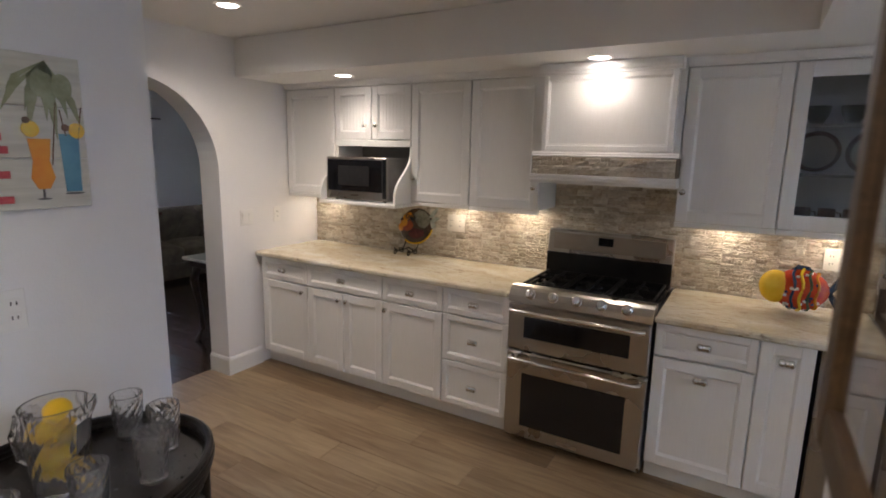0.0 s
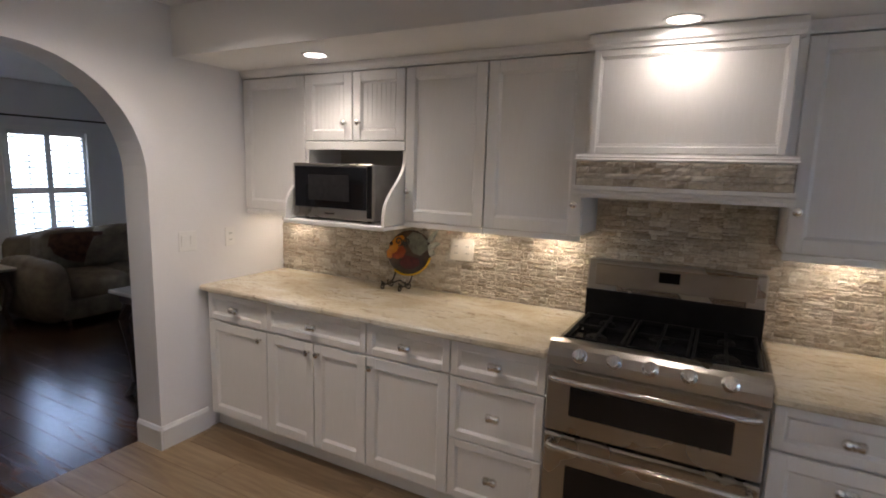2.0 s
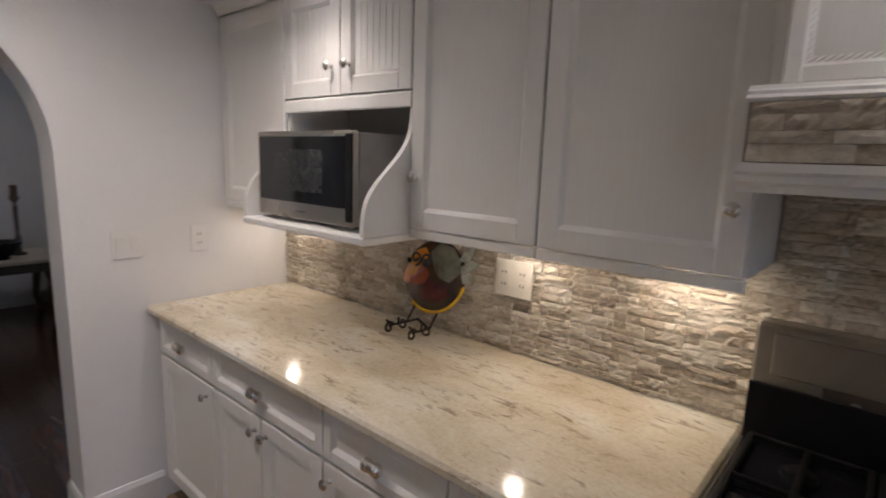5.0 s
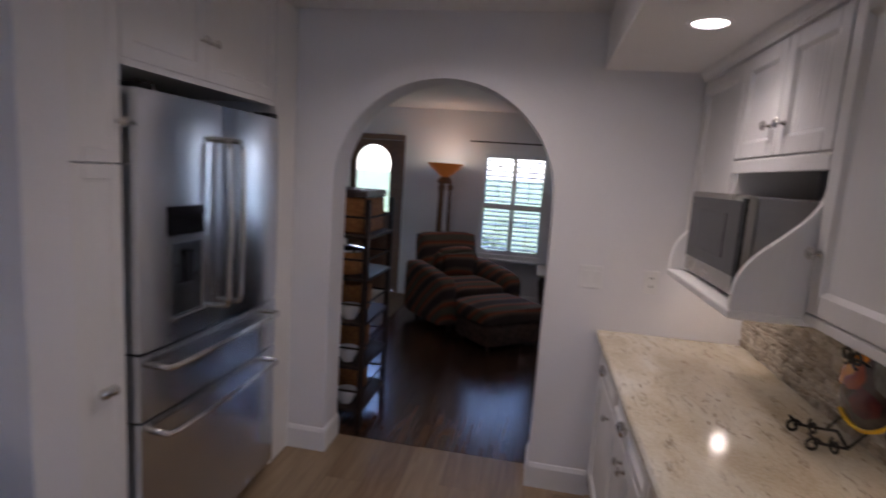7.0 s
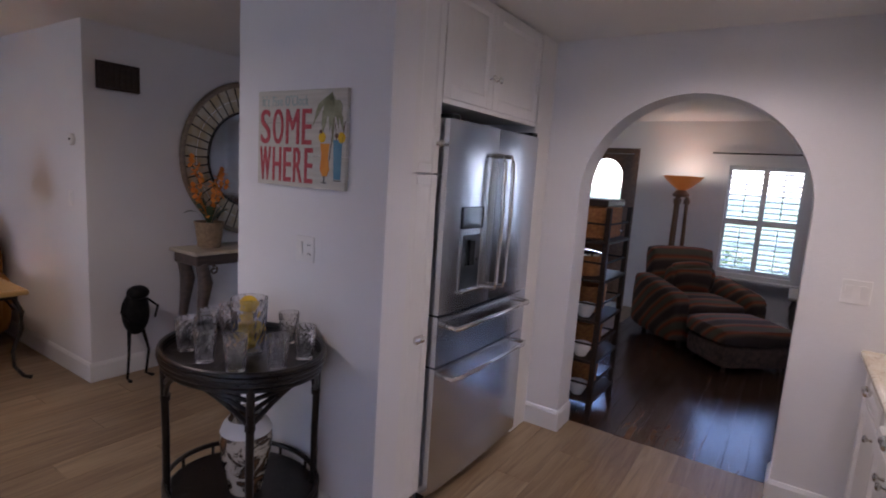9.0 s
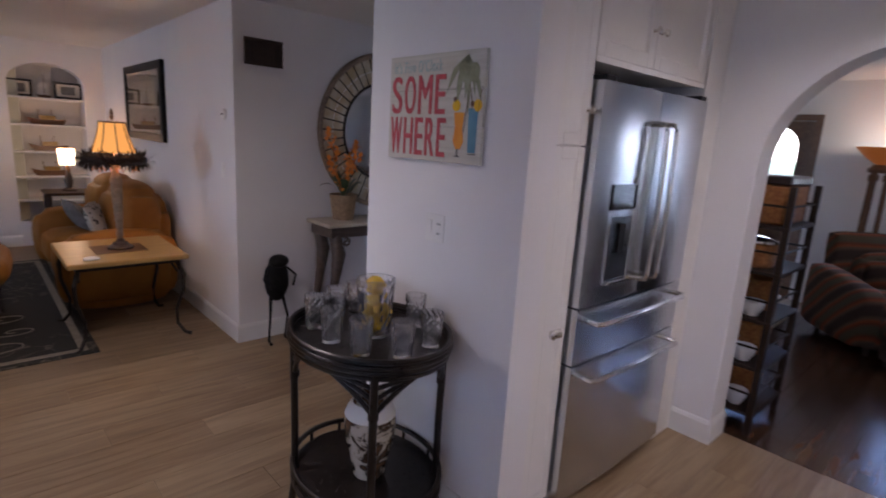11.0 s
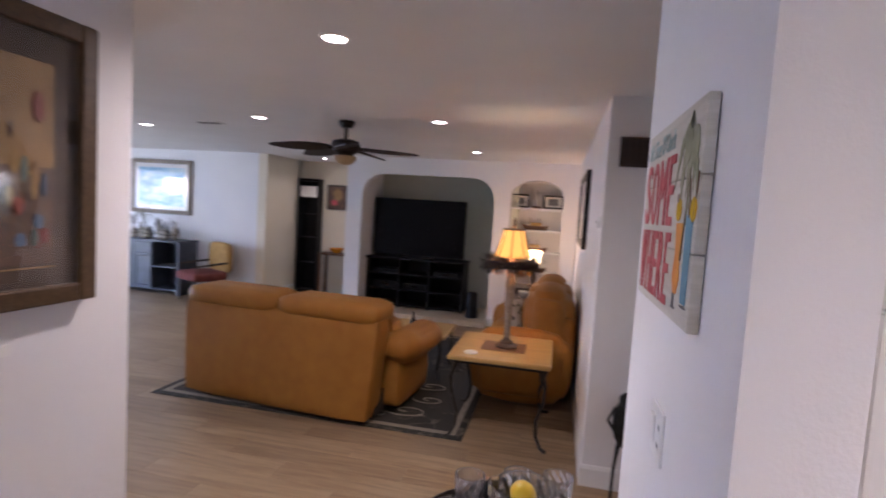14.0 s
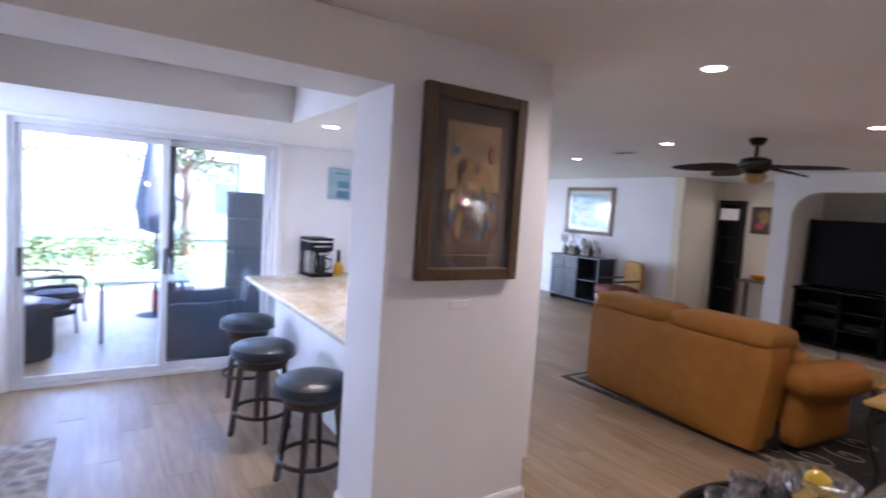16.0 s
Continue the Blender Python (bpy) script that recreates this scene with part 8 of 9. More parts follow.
RACKWOOD = wood("matt_dark_wood", [(0.3, (0.012, 0.008, 0.006)), (0.7, (0.035, 0.021, 0.014))], rough=0.6)
RACKWOOD.node_tree.nodes["Principled BSDF"].inputs["Specular IOR Level"].default_value = 0.2
ra = thing("etagere", (-3.74, 1.135, 0), "dark wood open shelving rack with baskets and bowls", "shelving")
for x in (-0.26, 0.24):
    for y in (-0.15, 0.26):
        part("post", boxes((x - 0.017, x + 0.017, y - 0.017, y + 0.017, 0, 1.46), bevel=0.003), RACKWOOD, ra)
LEV = (0.12, 0.40, 0.68, 0.96, 1.22)
for z in LEV:
    part("shelf", boxes((-0.28, 0.26, -0.17, 0.28, z, z + 0.02), bevel=0.003), RACKWOOD, ra)
    bm = bmesh.new()
    for y in (-0.15, 0.26):
        rod(bm, (-0.24, y, z + 0.13), (0.22, y, z + 0.13), 0.007)
    for x in (-0.26, 0.24):
        rod(bm, (x, -0.14, z + 0.13), (x, 0.25, z + 0.13), 0.007)
    part("rail", bm, RACKWOOD, ra)
BASK = speck("orange_wicker", (0.24, 0.085, 0.022), (0.40, 0.17, 0.045), 46, 0.75, bump=0.004, bscale=90)
for i, z in enumerate(LEV):
    if i == 4:
        b = thing("storage_basket", (-3.75, 1.19, z + 0.021), "orange brown woven box with dark lid on the rack", "basket", "baskets")
        part("box_body", boxes((-0.20, 0.20, -0.17, 0.17, 0, 0.22), bevel=0.012), BASK, b)
        part("lid", boxes((-0.21, 0.21, -0.18, 0.18, 0.221, 0.27), bevel=0.01), DARKWOOD, b)
    elif i == 3:
        b = thing("lidded_jar", (-3.66, 1.22, z + 0.021), "round tan canister with bright metal lid on the rack", "canister", "")
        bm = bmesh.new()
        lathe(bm, [(0, 0), (0.10, 0), (0.11, 0.02), (0.11, 0.13), (0.10, 0.14), (0, 0.14)], 22)
        part("canister_body", bm, BASK, b, smooth=True)
        bm = bmesh.new()
        lathe(bm, [(0.112, 0.141), (0.112, 0.155), (0.04, 0.17), (0, 0.172)], 22)
        part("lid", bm, CHROME, b, smooth=True)
    else:
        b = thing("storage_basket", (-3.80, 1.20, z + 0.021), "orange brown wicker basket on the rack", "basket", "baskets")
        bm = bmesh.new()
        lathe(bm, [(0, 0), (0.12, 0), (0.135, 0.03), (0.145, 0.19), (0.138, 0.19), (0.12, 0.02), (0, 0.015)], 22)
        part("basket_body", bm, BASK, b, smooth=True)
        g = thing("glass_bowl", (-3.575, 1.28, z + 0.021), "small glass bowl on the rack shelf", "bowl", "glass bowls")
        bm = bmesh.new()
        lathe(bm, [(0, 0), (0.035, 0), (0.06, 0.05), (0.065, 0.09), (0.06, 0.09), (0.03, 0.012), (0, 0.01)], 18)
        part("bowl_body", bm, WHITE, g, smooth=True)
# a white cabinet by the door
wc = thing("white_cabinet", (-6.3, -0.13, 0), "tall white cabinet near the front door", "cabinet")
part("case", boxes((-0.3, 0.3, -0.25, 0.25, 0.05, 1.85), bevel=0.006), TRIM, wc)
part("cornice", boxes((-0.34, 0.34, -0.29, 0.29, 1.851, 1.93), bevel=0.015), TRIM, wc)
part("plinth", boxes((-0.31, 0.31, -0.26, 0.26, 0.0, 0.05)), TRIM, wc)

# ---------------- outside ----------------
GRASS = speck("lawn", (0.05, 0.09, 0.025), (0.10, 0.14, 0.045), 3, 0.9, bump=0.02, bscale=40)
setting("ground", boxes((-400, -7.41, -400, 400, -0.5, -0.12), (8.6, 400, -400, 400, -0.5, -0.12), (-7.41, 8.6, 5.46, 400, -0.5, -0.12), (-7.41, 8.6, -400, -9.06, -0.5, -0.12)), GRASS, "green lawn round the house", "ground")
DECK = speck("grey_deck_board", (0.075, 0.08, 0.09), (0.12, 0.125, 0.135), 7, 0.7, bump=0.001, bscale=60)
dk = setting("pavement", boxes((3.46, 8.6, 0.13, 5.45, -0.5, -0.075)), speck("deck_gap", (0.05, 0.05, 0.05), (0.07, 0.07, 0.07), 9, 0.9), "grey wooden patio deck", "deck")
for i in range(36):
    x = 3.47 + i * 0.1425
    part("deck_board", boxes((x, x + 0.131, 0.14, 5.44, -0.074, -0.045), bevel=0.004), DECK, dk)
WICK = speck("dark_wicker", (0.008, 0.009, 0.012), (0.018, 0.020, 0.026), 60, 0.6, bump=0.003, bscale=120)


def patio_chair(m, label="dark thin-framed patio armchair with charcoal cushion on the deck"):
    c = thing("patio_chair", m, label, "chair", "patio chairs")
    bm = bmesh.new()
    cushion(bm, -0.34, 0.34, -0.34, 0.34, 0.26, 0.33, 0.0, 0.02)
    part("seat_frame", bm, WICK, c, smooth=True)
    bm = bmesh.new()
    cushion(bm, -0.31, 0.31, -0.33, 0.28, 0.325, 0.42, 0.02, 0.04)
    part("cushion", bm, speck("charcoal_outdoor_fabric", (0.02, 0.021, 0.026), (0.035, 0.037, 0.045), 14, 0.9), c, smooth=True)
    bm = bmesh.new()
    path(bm, [(-0.35, 0.30, 0.0), (-0.35, 0.32, 0.5), (-0.33, 0.40, 0.92), (0.33, 0.40, 0.92), (0.35, 0.32, 0.5), (0.35, 0.30, 0.0)], 0.016, 8)
    part("back_frame", bm, WICK, c, smooth=True)
    bm = bmesh.new()
    cushion(bm, -0.34, 0.34, 0.315, 0.345, 0.28, 0.91, 0.0, 0.012)
    for v in bm.verts:
        v.co.y += 0.17 * max(0.0, v.co.z - 0.48)
    part("backrest", bm, WICK, c, smooth=True)
    for s in (-1, 1):
        bm = bmesh.new()
        path(bm, [(s * 0.35, 0.33, 0.60), (s * 0.37, 0.0, 0.62), (s * 0.37, -0.30, 0.60), (s * 0.36, -0.35, 0.55)], [0.016, 0.024, 0.024, 0.016], 8)
        part("arm", bm, WICK, c, smooth=True)
        bm = bmesh.new()
        path(bm, [(s * 0.36, -0.35, 0.555), (s * 0.35, -0.32, 0.28), (s * 0.35, -0.35, 0.0)], 0.016, 8)
        part("leg", bm, WICK, c, smooth=True)
    return c


def club_chair(m):
    """A blocky woven chair with thick arms and a tufted seat pad."""
    c = thing("club_chair", m, "dark woven club chair with a tufted grey pad on the deck", "chair", "club chairs")
    bm = bmesh.new()
    cushion(bm, -0.36, 0.36, -0.34, 0.36, 0.06, 0.30, 0.0, 0.03)
    part("seat_base", bm, WICK, c, smooth=True)
    bm = bmesh.new()
    cushion(bm, -0.40, 0.40, 0.30, 0.42, 0.05, 0.86, 0.006, 0.045)
    for v in bm.verts:
        v.co.y += 0.12 * max(0.0, v.co.z - 0.35)
        v.co.z += 0.05 * (v.co.z > 0.7) * (1 - (v.co.x / 0.4) ** 2)
    part("backrest", bm, WICK, c, smooth=True)
    for s in (-1, 1):
        bm = bmesh.new()
        cushion(bm, s * 0.385 - 0.055, s * 0.385 + 0.055, -0.38, 0.34, 0.05, 0.60, 0.004, 0.045)
        for v in bm.verts:
            v.co.z += 0.14 * max(0.0, v.co.y) * (v.co.z > 0.4)
        part("arm", bm, WICK, c, smooth=True)
    for i in range(3):
        for j in range(2):
            bm = bmesh.new()
            cushion(bm, -0.32 + 0.213 * i, -0.11 + 0.213 * i, -0.36 + 0.33 * j, -0.03 + 0.33 * j, 0.30, 0.41, 0.03, 0.05)
            part("seat_tuft", bm, PADFAB, c, "grey tufted pad", smooth=True)
    for x in (-0.33, 0.33):
        for y in (-0.30, 0.32):
            bm = bmesh.new()
            rod(bm, (x, y, 0), (x, y, 0.08), 0.022)
            part("foot", bm, WICK, c)
    return c


PADFAB = speck("grey_outdoor_fabric", (0.20, 0.22, 0.25), (0.30, 0.32, 0.35), 14, 0.9)
club = club_chair(pose(4.15, 1.16, -0.045, 0, 0, 172))
copy_thing(club, pose(4.30, 3.05, -0.045, 0, 0, 35))
ch = patio_chair(pose(5.2, 2.85, -0.045, 0, 0, 40))
copy_thing(ch, pose(6.0, 2.75, -0.045, 0, 0, 20))
pt = thing("patio_table", (5.0, 1.75, -0.045), "white topped metal patio table on the deck", "table")
part("top", boxes((-0.45, 0.45, -0.45, 0.45, 0.69, 0.72), bevel=0.006), WHITE, pt)
for x in (-0.38, 0.38):
    for y in (-0.38, 0.38):
        bm = bmesh.new()
        rod(bm, (x, y, 0), (x, y, 0.69), 0.018)
        part("leg", bm, WIRE, pt)
pot = thing("round_lantern", (4.98, 1.52, 0.676), "dark round lantern on a pale stand on the patio table", "lantern")
bm = bmesh.new()
lathe(bm, [(0, 0), (0.075, 0), (0.075, 0.01), (0.055, 0.03), (0.05, 0.20), (0.035, 0.215), (0, 0.216)], 20)
part("stand", bm, WHITE, pot, "white ceramic stand", smooth=True)
bm = bmesh.new()
lathe(bm, [(0, 0.216), (0.05, 0.225), (0.078, 0.27), (0.08, 0.31), (0.06, 0.355), (0.02, 0.372), (0, 0.373)], 20)
part("globe", bm, BLACK_GLASS, pot, "dark glass globe", smooth=True)
cool = thing("cooler_box", (6.3, 1.30, -0.045), "red picnic cooler with a white lid on the deck", "cooler")
part("tub", boxes((-0.18, 0.18, -0.25, 0.25, 0, 0.34), bevel=0.02), speck("red_plastic", (0.45, 0.05, 0.04), (0.55, 0.08, 0.06), 8, 0.4), cool)
part("lid", boxes((-0.19, 0.19, -0.26, 0.26, 0.341, 0.40), bevel=0.015), WHITE, cool)
# roof slab and far post are out of view, added to shade the deck
pcv = thing("patio_cover", (3.46, 0.13, -0.045), "unseen patio roof on dark posts, added to shade the deck", "patio roof")
part("roof_slab", boxes((0.0, 1.70, 0.0, 5.28, 2.60, 2.72), bevel=0.01), TRIM, pcv)
part("fascia", boxes((1.701, 1.74, 0.0, 5.28, 2.50, 2.74)), TRIM, pcv)
for py in (1.33, 4.95):
    part("post", boxes((1.58, 1.67, py - 0.045, py + 0.045, 0.0, 2.60), bevel=0.006), SB, pcv, "dark slate painted post")
um = thing("patio_umbrella", (5.95, 1.54, -0.045), "closed dark slate patio umbrella on a pole", "umbrella")
bm = bmesh.new()
rod(bm, (0, 0, 0.06), (0, 0, 2.6), 0.022)
part("pole", bm, WIRE, um)
bm = bmesh.new()
lathe(bm, [(0.03, 2.75), (0.07, 2.6), (0.15, 2.1), (0.24, 1.5), (0.20, 1.2), (0.05, 1.14)], 14)
for i, v in enumerate(bm.verts):
    v.co.x *= 1 + 0.25 * math.sin(5 * math.atan2(v.co.y, v.co.x))
    v.co.y *= 1 + 0.25 * math.sin(5 * math.atan2(v.co.y, v.co.x + 1e-5))
part("canopy", bm, speck("slate_canvas", (0.07, 0.085, 0.115), (0.11, 0.13, 0.17), 10, 0.85), um, smooth=True)
bm = bmesh.new()
lathe(bm, [(0, 0), (0.25, 0), (0.25, 0.04), (0.06, 0.07), (0, 0.07)], 20)
part("base", bm, IRON, um, smooth=True)
tw = thing("patio_tower", (4.75, 0.62, -0.045), "tall dark slatted patio cabinet with open shelves", "cabinet")
for x in (-0.22, 0.22):
    for y in (-0.2, 0.2):
        part("post", boxes((x - 0.025, x + 0.025, y - 0.025, y + 0.025, 0, 1.75)), WICK, tw)
for z in (0.1, 0.55, 1.0, 1.4, 1.72):
    part("shelf", boxes((-0.24, 0.24, -0.22, 0.22, z, z + 0.025)), WICK, tw)
part("back_panel", boxes((0.20, 0.23, -0.2, 0.2, 0.1, 1.72)), WICK, tw)


def shrub(x, y, z0, h, r, seed, name="shrub", trunk=0.0, label="green leafy garden shrub in daylight"):
    """A tapered stem with limbs and a loose crown of single leaves."""
    q = random.Random(seed)
    s = thing(name, (x, y, z0), label, "tree" if trunk else "shrub", "garden plants")
    bm = bmesh.new()
    path(bm, [(0, 0, 0), (0.03 * h, 0.01, h * 0.3), (0.0, 0.03, h * 0.7)], [0.03 * h + 0.01, 0.022 * h, 0.008 * h], 8)
    for i in range(6):
        a = q.uniform(0, 6.28)
        b = h * q.uniform(0.25, 0.6)
        path(bm, [(0.01, 0.01, b), (math.cos(a) * r * 0.5, math.sin(a) * r * 0.5, b + h * 0.15), (math.cos(a) * r * 0.8, math.sin(a) * r * 0.8, b + h * 0.2)], [0.012 * h, 0.007 * h, 0.003 * h], 5)
    part("trunk", bm, BROWNWOOD, s)
    vs, fs = [], []
    for c in range(16):
        a, e = q.uniform(0, 6.28), q.uniform(0, 1)
        cc = Vector((math.cos(a) * r * 0.7 * math.sqrt(e), math.sin(a) * r * 0.7 * math.sqrt(e), h * (trunk + (1 - trunk) * q.uniform(0.2, 0.95))))
        cr = r * q.uniform(0.3, 0.5)
        for i in range(70):
            d = Vector((q.gauss(0, 1), q.gauss(0, 1), q.gauss(0, 1))).normalized() * cr * q.uniform(0.4, 1)
            p = cc + d
            t = Vector((q.gauss(0, 1), q.gauss(0, 1), q.gauss(0, 0.6))).normalized()
            n_ = t.cross(Vector((q.gauss(0, 1), q.gauss(0, 1), q.gauss(0, 1)))).normalized()
            L = h * 0.03 + 0.05
            k = len(vs)
            vs += [tuple(p), tuple(p + t * L * 0.5 + n_ * L * 0.22), tuple(p + t * L), tuple(p + t * L * 0.5 - n_ * L * 0.22)]
            fs.append((k, k + 1, k + 2, k + 3))
    me = bpy.data.meshes.new("crown")
    me.from_pydata(vs, [], fs)
    me.materials.append(FOL)
    o = new("crown", me)
    o.parent = s
    o["kind"] = "stuff"


FOL = speck("foliage", (0.04, 0.08, 0.02), (0.09, 0.14, 0.04), 6, 0.6)
for i, (x, y, h, r) in enumerate(((9.2, 3.4, 1.6, 0.8), (9.6, 1.2, 1.3, 0.7), (10.2, 2.3, 1.1, 0.8), (9.4, 4.6, 1.4, 0.8), (9.1, -2.2, 1.5, 0.8), (9.4, -3.8, 1.4, 0.8))):
    shrub(x, y, -0.12, h, r, 50 + i)
for i, (x, y, h, r) in enumerate(((-9.4, 1.6, 0.7, 0.7), (-9.6, 2.6, 0.6, 0.7), (-9.3, 3.6, 0.6, 0.7), (-9.7, 4.9, 0.7, 0.7), (-10.2, 0.3, 0.7, 0.7))):
    shrub(x, y, -0.12, h, r, 80 + i)
for i, (x, y, h, r) in enumerate(((14.5, 0.2, 4.2, 1.5), (15.0, 4.5, 5.0, 1.8), (-19.5, 6.0, 4.5, 1.7), (-20.5, -1.0, 5.0, 1.8), (-20.0, 9.5, 4.6, 1.6))):
    shrub(x, y, -0.12, h, r, 120 + i, "tree", 0.4, "leafy garden tree with a bare lower trunk")
nb = thing("neighbour_house", (24, 3, -0.12), "white rendered neighbouring house with grey roof", "house")
part("wall", boxes((-4, 4, -8, 8, 0, 3.0)), WALL, nb)
bm = bmesh.new()
prism(bm, [(-4.6, 3.0), (4.6, 3.0), (0, 4.8)], -8.5, 8.5, "y")
part("roof", bm, speck("grey_shingle", (0.16, 0.15, 0.15), (0.24, 0.23, 0.22), 12, 0.9, bump=0.01, bscale=30), nb)
for y in (-5, -1.5, 2.0, 5.5):
    wn = part("window", boxes((-4.03, -4.0, y - 0.6, y + 0.6, 1.0, 2.2)), speck("curtained_glass", (0.30, 0.33, 0.36), (0.42, 0.45, 0.48), 2, 0.1), nb)
    part("frame", boxes((-4.06, -4.031, y - 0.66, y - 0.6, 0.94, 2.26), (-4.06, -4.031, y + 0.6, y + 0.66, 0.94, 2.26), (-4.06, -4.031, y - 0.6, y + 0.6, 2.2, 2.26), (-4.06, -4.031, y - 0.6, y + 0.6, 0.94, 1.0)), TRIM, wn)

# ---------------- pieces of floors and walls ----------------
def piece_mesh(name, sx, sy, sz, material, bev=0.002):
    """A slab with softened upper edges, its base on z = 0, centred."""
    a, b = sx / 2, sy / 2
    lo = [(-a, -b, 0), (a, -b, 0), (a, b, 0), (-a, b, 0)]
    mi = [(x, y, sz - bev) for x, y, _ in lo]
    to = [(x - math.copysign(bev, x), y - math.copysign(bev, y), sz) for x, y, _ in lo]
    f = [(8, 9, 10, 11)]
    for i in range(4):
        j = (i + 1) % 4
        f += [(i, j, 4 + j, 4 + i), (4 + i, 4 + j, 8 + j, 8 + i)]
    me = bpy.data.meshes.new(name)
    me.from_pydata(lo + mi + to, [], f)
    me.materials.append(material)
    return me


rng = random.Random(4)
floor_ob = bpy.data.objects["floor"]
PL, PW = 1.2, 0.2
cells = []
row = 0
y = -9.0
while y < 3.43:
    x = -3.42 - (row * 0.43) % PL
    while x < 8.1:
        x0, x1 = max(x, -3.42), min(x + PL, 8.1)
        if x1 - x0 > 0.05:
            cells.append((x0, x1, y, min(y + PW, YN)))
        x += PL
    y += PW
    row += 1
y = -1.7
while y < 0.85 - 0.01:
    x = -7.25 - (row * 0.43) % PL
    while x < -3.42:
        x0, x1 = max(x, -7.25), min(x + PL, -3.42)
        if x1 - x0 > 0.05:
            cells.append((x0, x1, y, min(y + PW, 0.85)))
        x += PL
    y += PW
    row += 1
near = [c for c in cells if -3.42 <= c[0] and c[1] < 2.7 and c[2] > -3.6]
near.sort(key=lambda c: (c[0] + 0.8) ** 2 + (c[2] - 0.5) ** 2)
near = near[:290]
picked = set(near)
cache = {}
for c in near:
    key = (round(c[1] - c[0], 3), round(c[3] - c[2], 3))
    if key not in cache:
        cache[key] = piece_mesh("tile", key[0] - 0.002, key[1] - 0.002, 0.006, TILE, 0.0006)
    o = new("tile", cache[key])
    o.parent = floor_ob
    o.location = ((c[0] + c[1]) / 2, (c[2] + c[3]) / 2, -0.006)
vs, fs = [], []
for c in cells:
    if c in picked:
        continue
    k = len(vs)
    g = 0.001
    vs += [(c[0] + g, c[2] + g, 0), (c[1] - g, c[2] + g, 0), (c[1] - g, c[3] - g, 0), (c[0] + g, c[3] - g, 0), (c[0] + g, c[2] + g, -0.006), (c[1] - g, c[2] + g, -0.006), (c[1] - g, c[3] - g, -0.006), (c[0] + g, c[3] - g, -0.006)]
    fs += [(k, k + 1, k + 2, k + 3)] + [(k + i, k + 4 + i, k + 4 + (i + 1) % 4, k + (i + 1) % 4) for i in range(4)]
me = bpy.data.meshes.new("far_tiles")
me.from_pydata(vs, [], fs)
me.materials.append(TILE_J)
o = new("far_tiles", me)
o.parent = floor_ob
o["kind"] = "stuff"

# dark planks of the front room
dark_ob = bpy.data.objects["floor_front"]
cache = {}
row = 0
y = 0.85
while y < 5.3 - 0.01:
    y1 = min(y + 0.125, 5.30)
    x = -7.25 - (row * 0.37) % 1.1
    while x < -3.42:
        x0, x1 = max(x, -7.25), min(x + 1.1, -3.42)
        if x1 - x0 > 0.04:
            key = (round(x1 - x0, 3), round(y1 - y, 3))
            if key not in cache:
                cache[key] = piece_mesh("plank", key[0] - 0.0012, key[1] - 0.0012, 0.008, DARKFLOOR, 0.002)
            o = new("plank", cache[key])
            o.parent = dark_ob
            o.location = ((x0 + x1) / 2, (y + y1) / 2, -0.008 + rng.uniform(0, 0.0006))
            o.rotation_euler = (rng.uniform(-0.004, 0.004), rng.uniform(-0.0006, 0.0006), 0)
        x += 1.1
    y = y1
    row += 1


# split-face stone strips
def stone_mesh(name, w, h, d, material, seed):
    r = random.Random(seed)
    nx = 4
    vs, fs = [], []
    for i in range(nx + 1):
        for j in range(3):
            e = r.uniform(0.5, 0.95) if i in (0, nx) or j in (0, 2) else 1.0
            x = w * (i / nx - 0.5) + (r.uniform(-0.12, 0.12) * w if 0 < i < nx else 0)
            vs.append((x, -d * e * r.uniform(0.45, 1.0), h * (j / 2 - 0.5) + (r.uniform(-0.2, 0.2) * h if j == 1 else 0)))
    b = len(vs)
    for i in range(nx):
        for j in range(2):
            k = i * 3 + j
            fs.append((k, k + 3, k + 4, k + 1))
    rim = [i * 3 for i in range(nx + 1)] + [nx * 3 + 1, nx * 3 + 2] + [i * 3 + 2 for i in range(nx - 1, -1, -1)] + [1]
    for k in rim:
        vs.append((vs[k][0], 0, vs[k][2]))
    n = len(rim)
    for i in range(n):
        fs.append((rim[(i + 1) % n], rim[i], b + i, b + (i + 1) % n))
    me = bpy.data.meshes.new(name)
    me.from_pydata(vs, [], fs)
    me.materials.append(material)
    return me


STONES = {}


def get_stone(w, h, seed, material):
    key = (w, h, seed, material.name)
    if key not in STONES:
        STONES[key] = stone_mesh("stone", w - 0.0008, h - 0.0008, 0.013, material, hash((w, h, seed)) % 9973)
    return STONES[key]


backing = setting("wall_backsplash", boxes((-3.207, 0.78, YN - 0.008, YN - 0.001, 0.916, 1.349), (-1.07, -0.302, YN - 0.008, YN - 0.001, 1.349, 1.56)), GROUT, "split-face stone strip backsplash", "wall")
rows = []


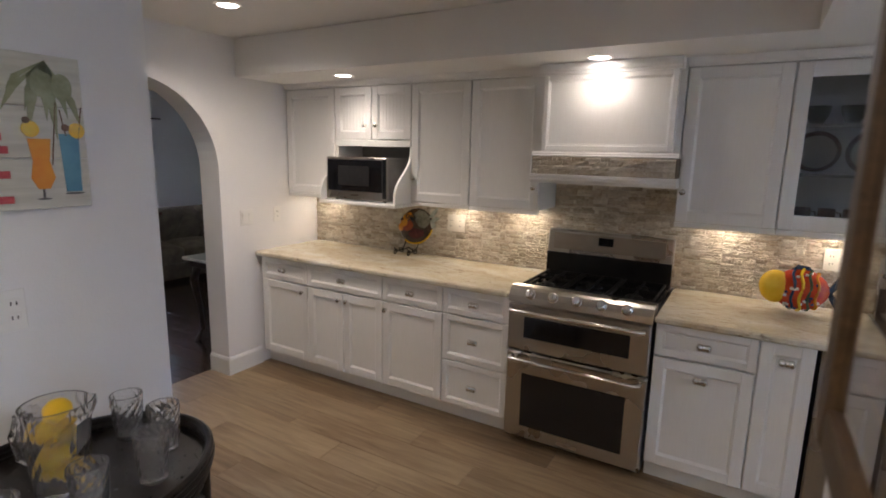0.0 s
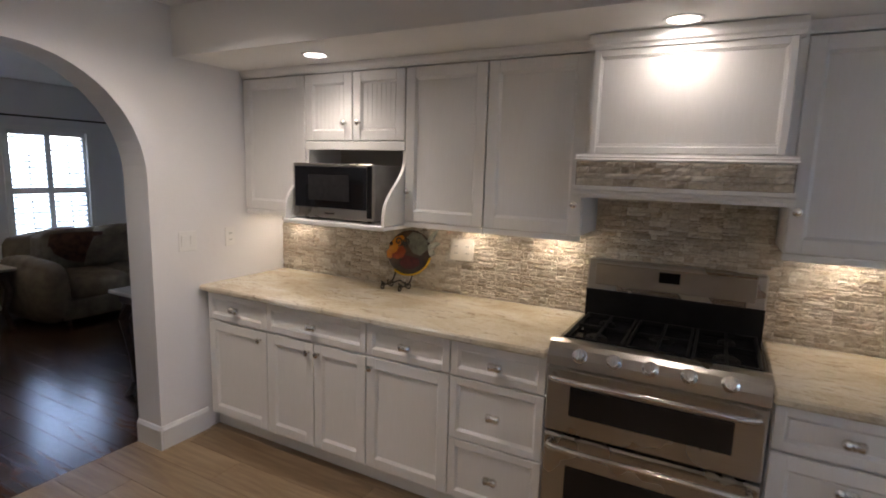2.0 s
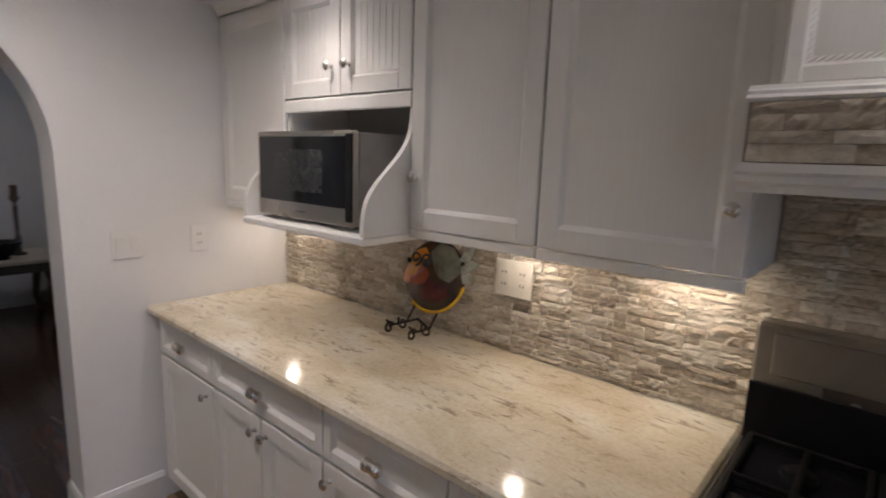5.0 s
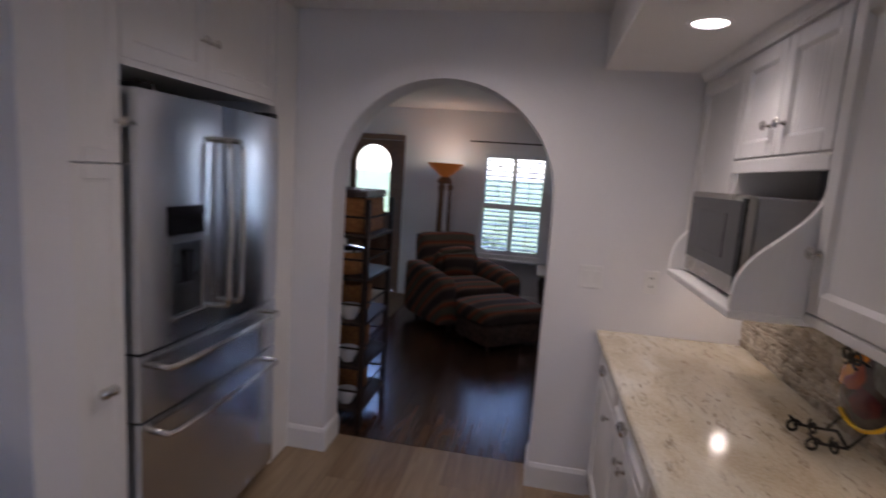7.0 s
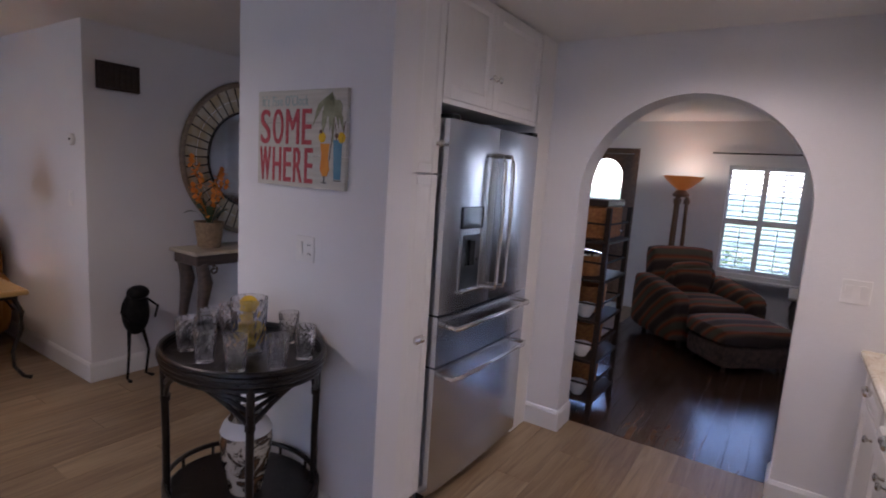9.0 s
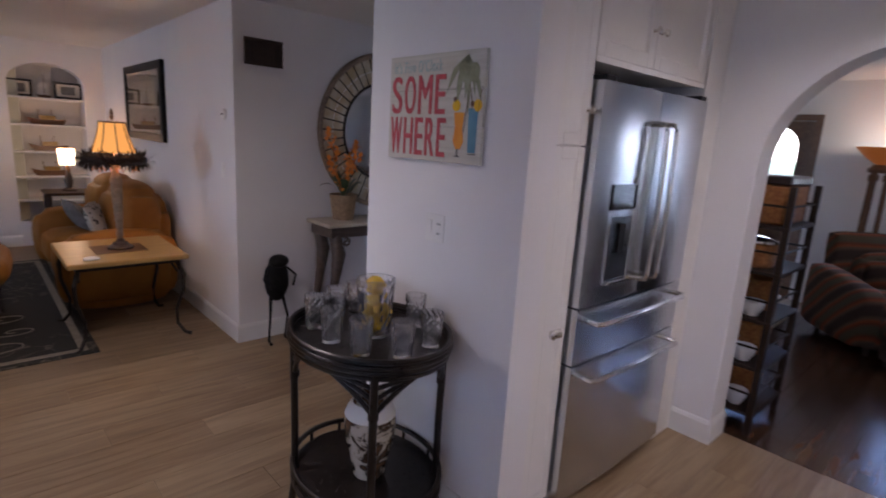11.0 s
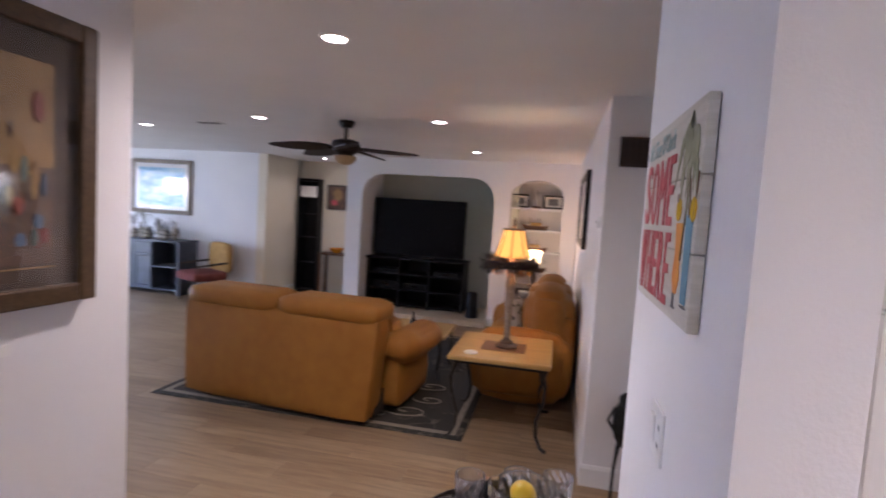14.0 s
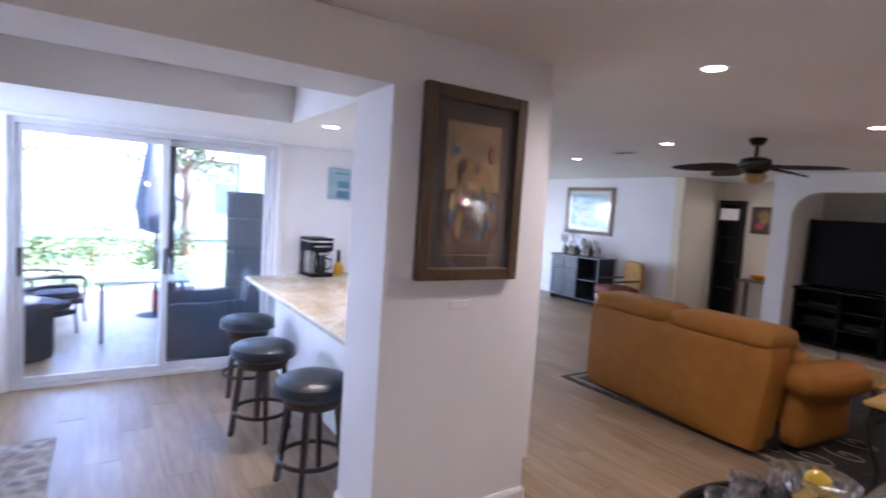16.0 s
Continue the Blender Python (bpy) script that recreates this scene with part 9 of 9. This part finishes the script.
def ledge(lo, hi, za, zb):
    """Interlocking panels, each with courses of its own heights."""
    x = lo
    while x < hi - 0.004:
        pw = rng.choice((0.11, 0.14, 0.17, 0.20))
        pw = pw if hi - x - pw > 0.05 else hi - x
        z = za
        while z < zb - 0.002:
            h = rng.choice((0.012, 0.015, 0.018, 0.022, 0.027))
            h = h if zb - z - h > 0.008 else zb - z
            u = x
            while u < x + pw - 0.002:
                w = rng.choice((0.028, 0.04, 0.052, 0.068, 0.09))
                w = w if x + pw - u - w > 0.012 else x + pw - u
                rows.append((u, w, z, round(h, 4)))
                u += w
            z += h
        x += pw


ledge(-3.205, 0.78, 0.917, 1.348)
ledge(-1.068, -0.304, 1.349, 1.559)
order = sorted(rows, key=lambda s: abs(s[0] + s[1] / 2 + 2.0) + abs(s[2] - 1.12) * 1.2)
vs, fs = [], []
for n, (x, w, z, h) in enumerate(order):
    me = get_stone(round(w, 3), h, rng.randrange(4), STONE)
    place = (x + w / 2, YN - 0.008 - rng.choice((0, 0.001, 0.003, 0.006, -0.003)), z + h / 2)
    if n < 300:
        o = new("stone", me)
        o.parent = backing
        o.location = place
    else:
        k = len(vs)
        vs += [(v.co.x + place[0], v.co.y + place[1], v.co.z + place[2]) for v in me.vertices]
        fs += [tuple(i + k for i in p.vertices) for p in me.polygons]
me = bpy.data.meshes.new("far_stones")
me.from_pydata(vs, [], fs)
me.materials.append(STONE_J)
o = new("far_stones", me)
o.parent = backing
o["kind"] = "stuff"
# the band on the hood
hood = bpy.data.objects["range_hood"]
band = next(c for c in hood.children if c.name.startswith("band_backing"))
z = 0.052
for h in (0.030, 0.021, 0.027, 0.020):
    x = -0.012
    while x < 0.757 - 0.004:
        w = min(rng.choice((0.03, 0.05, 0.08, 0.12)), 0.757 - x)
        o = new("stone", get_stone(round(w, 3), h, rng.randrange(4), STONE))
        o.parent = band
        o.location = (x + w / 2, -0.046 - rng.choice((0, 0.003, 0.006, -0.002)), z + h / 2)
        x += w
    z += h
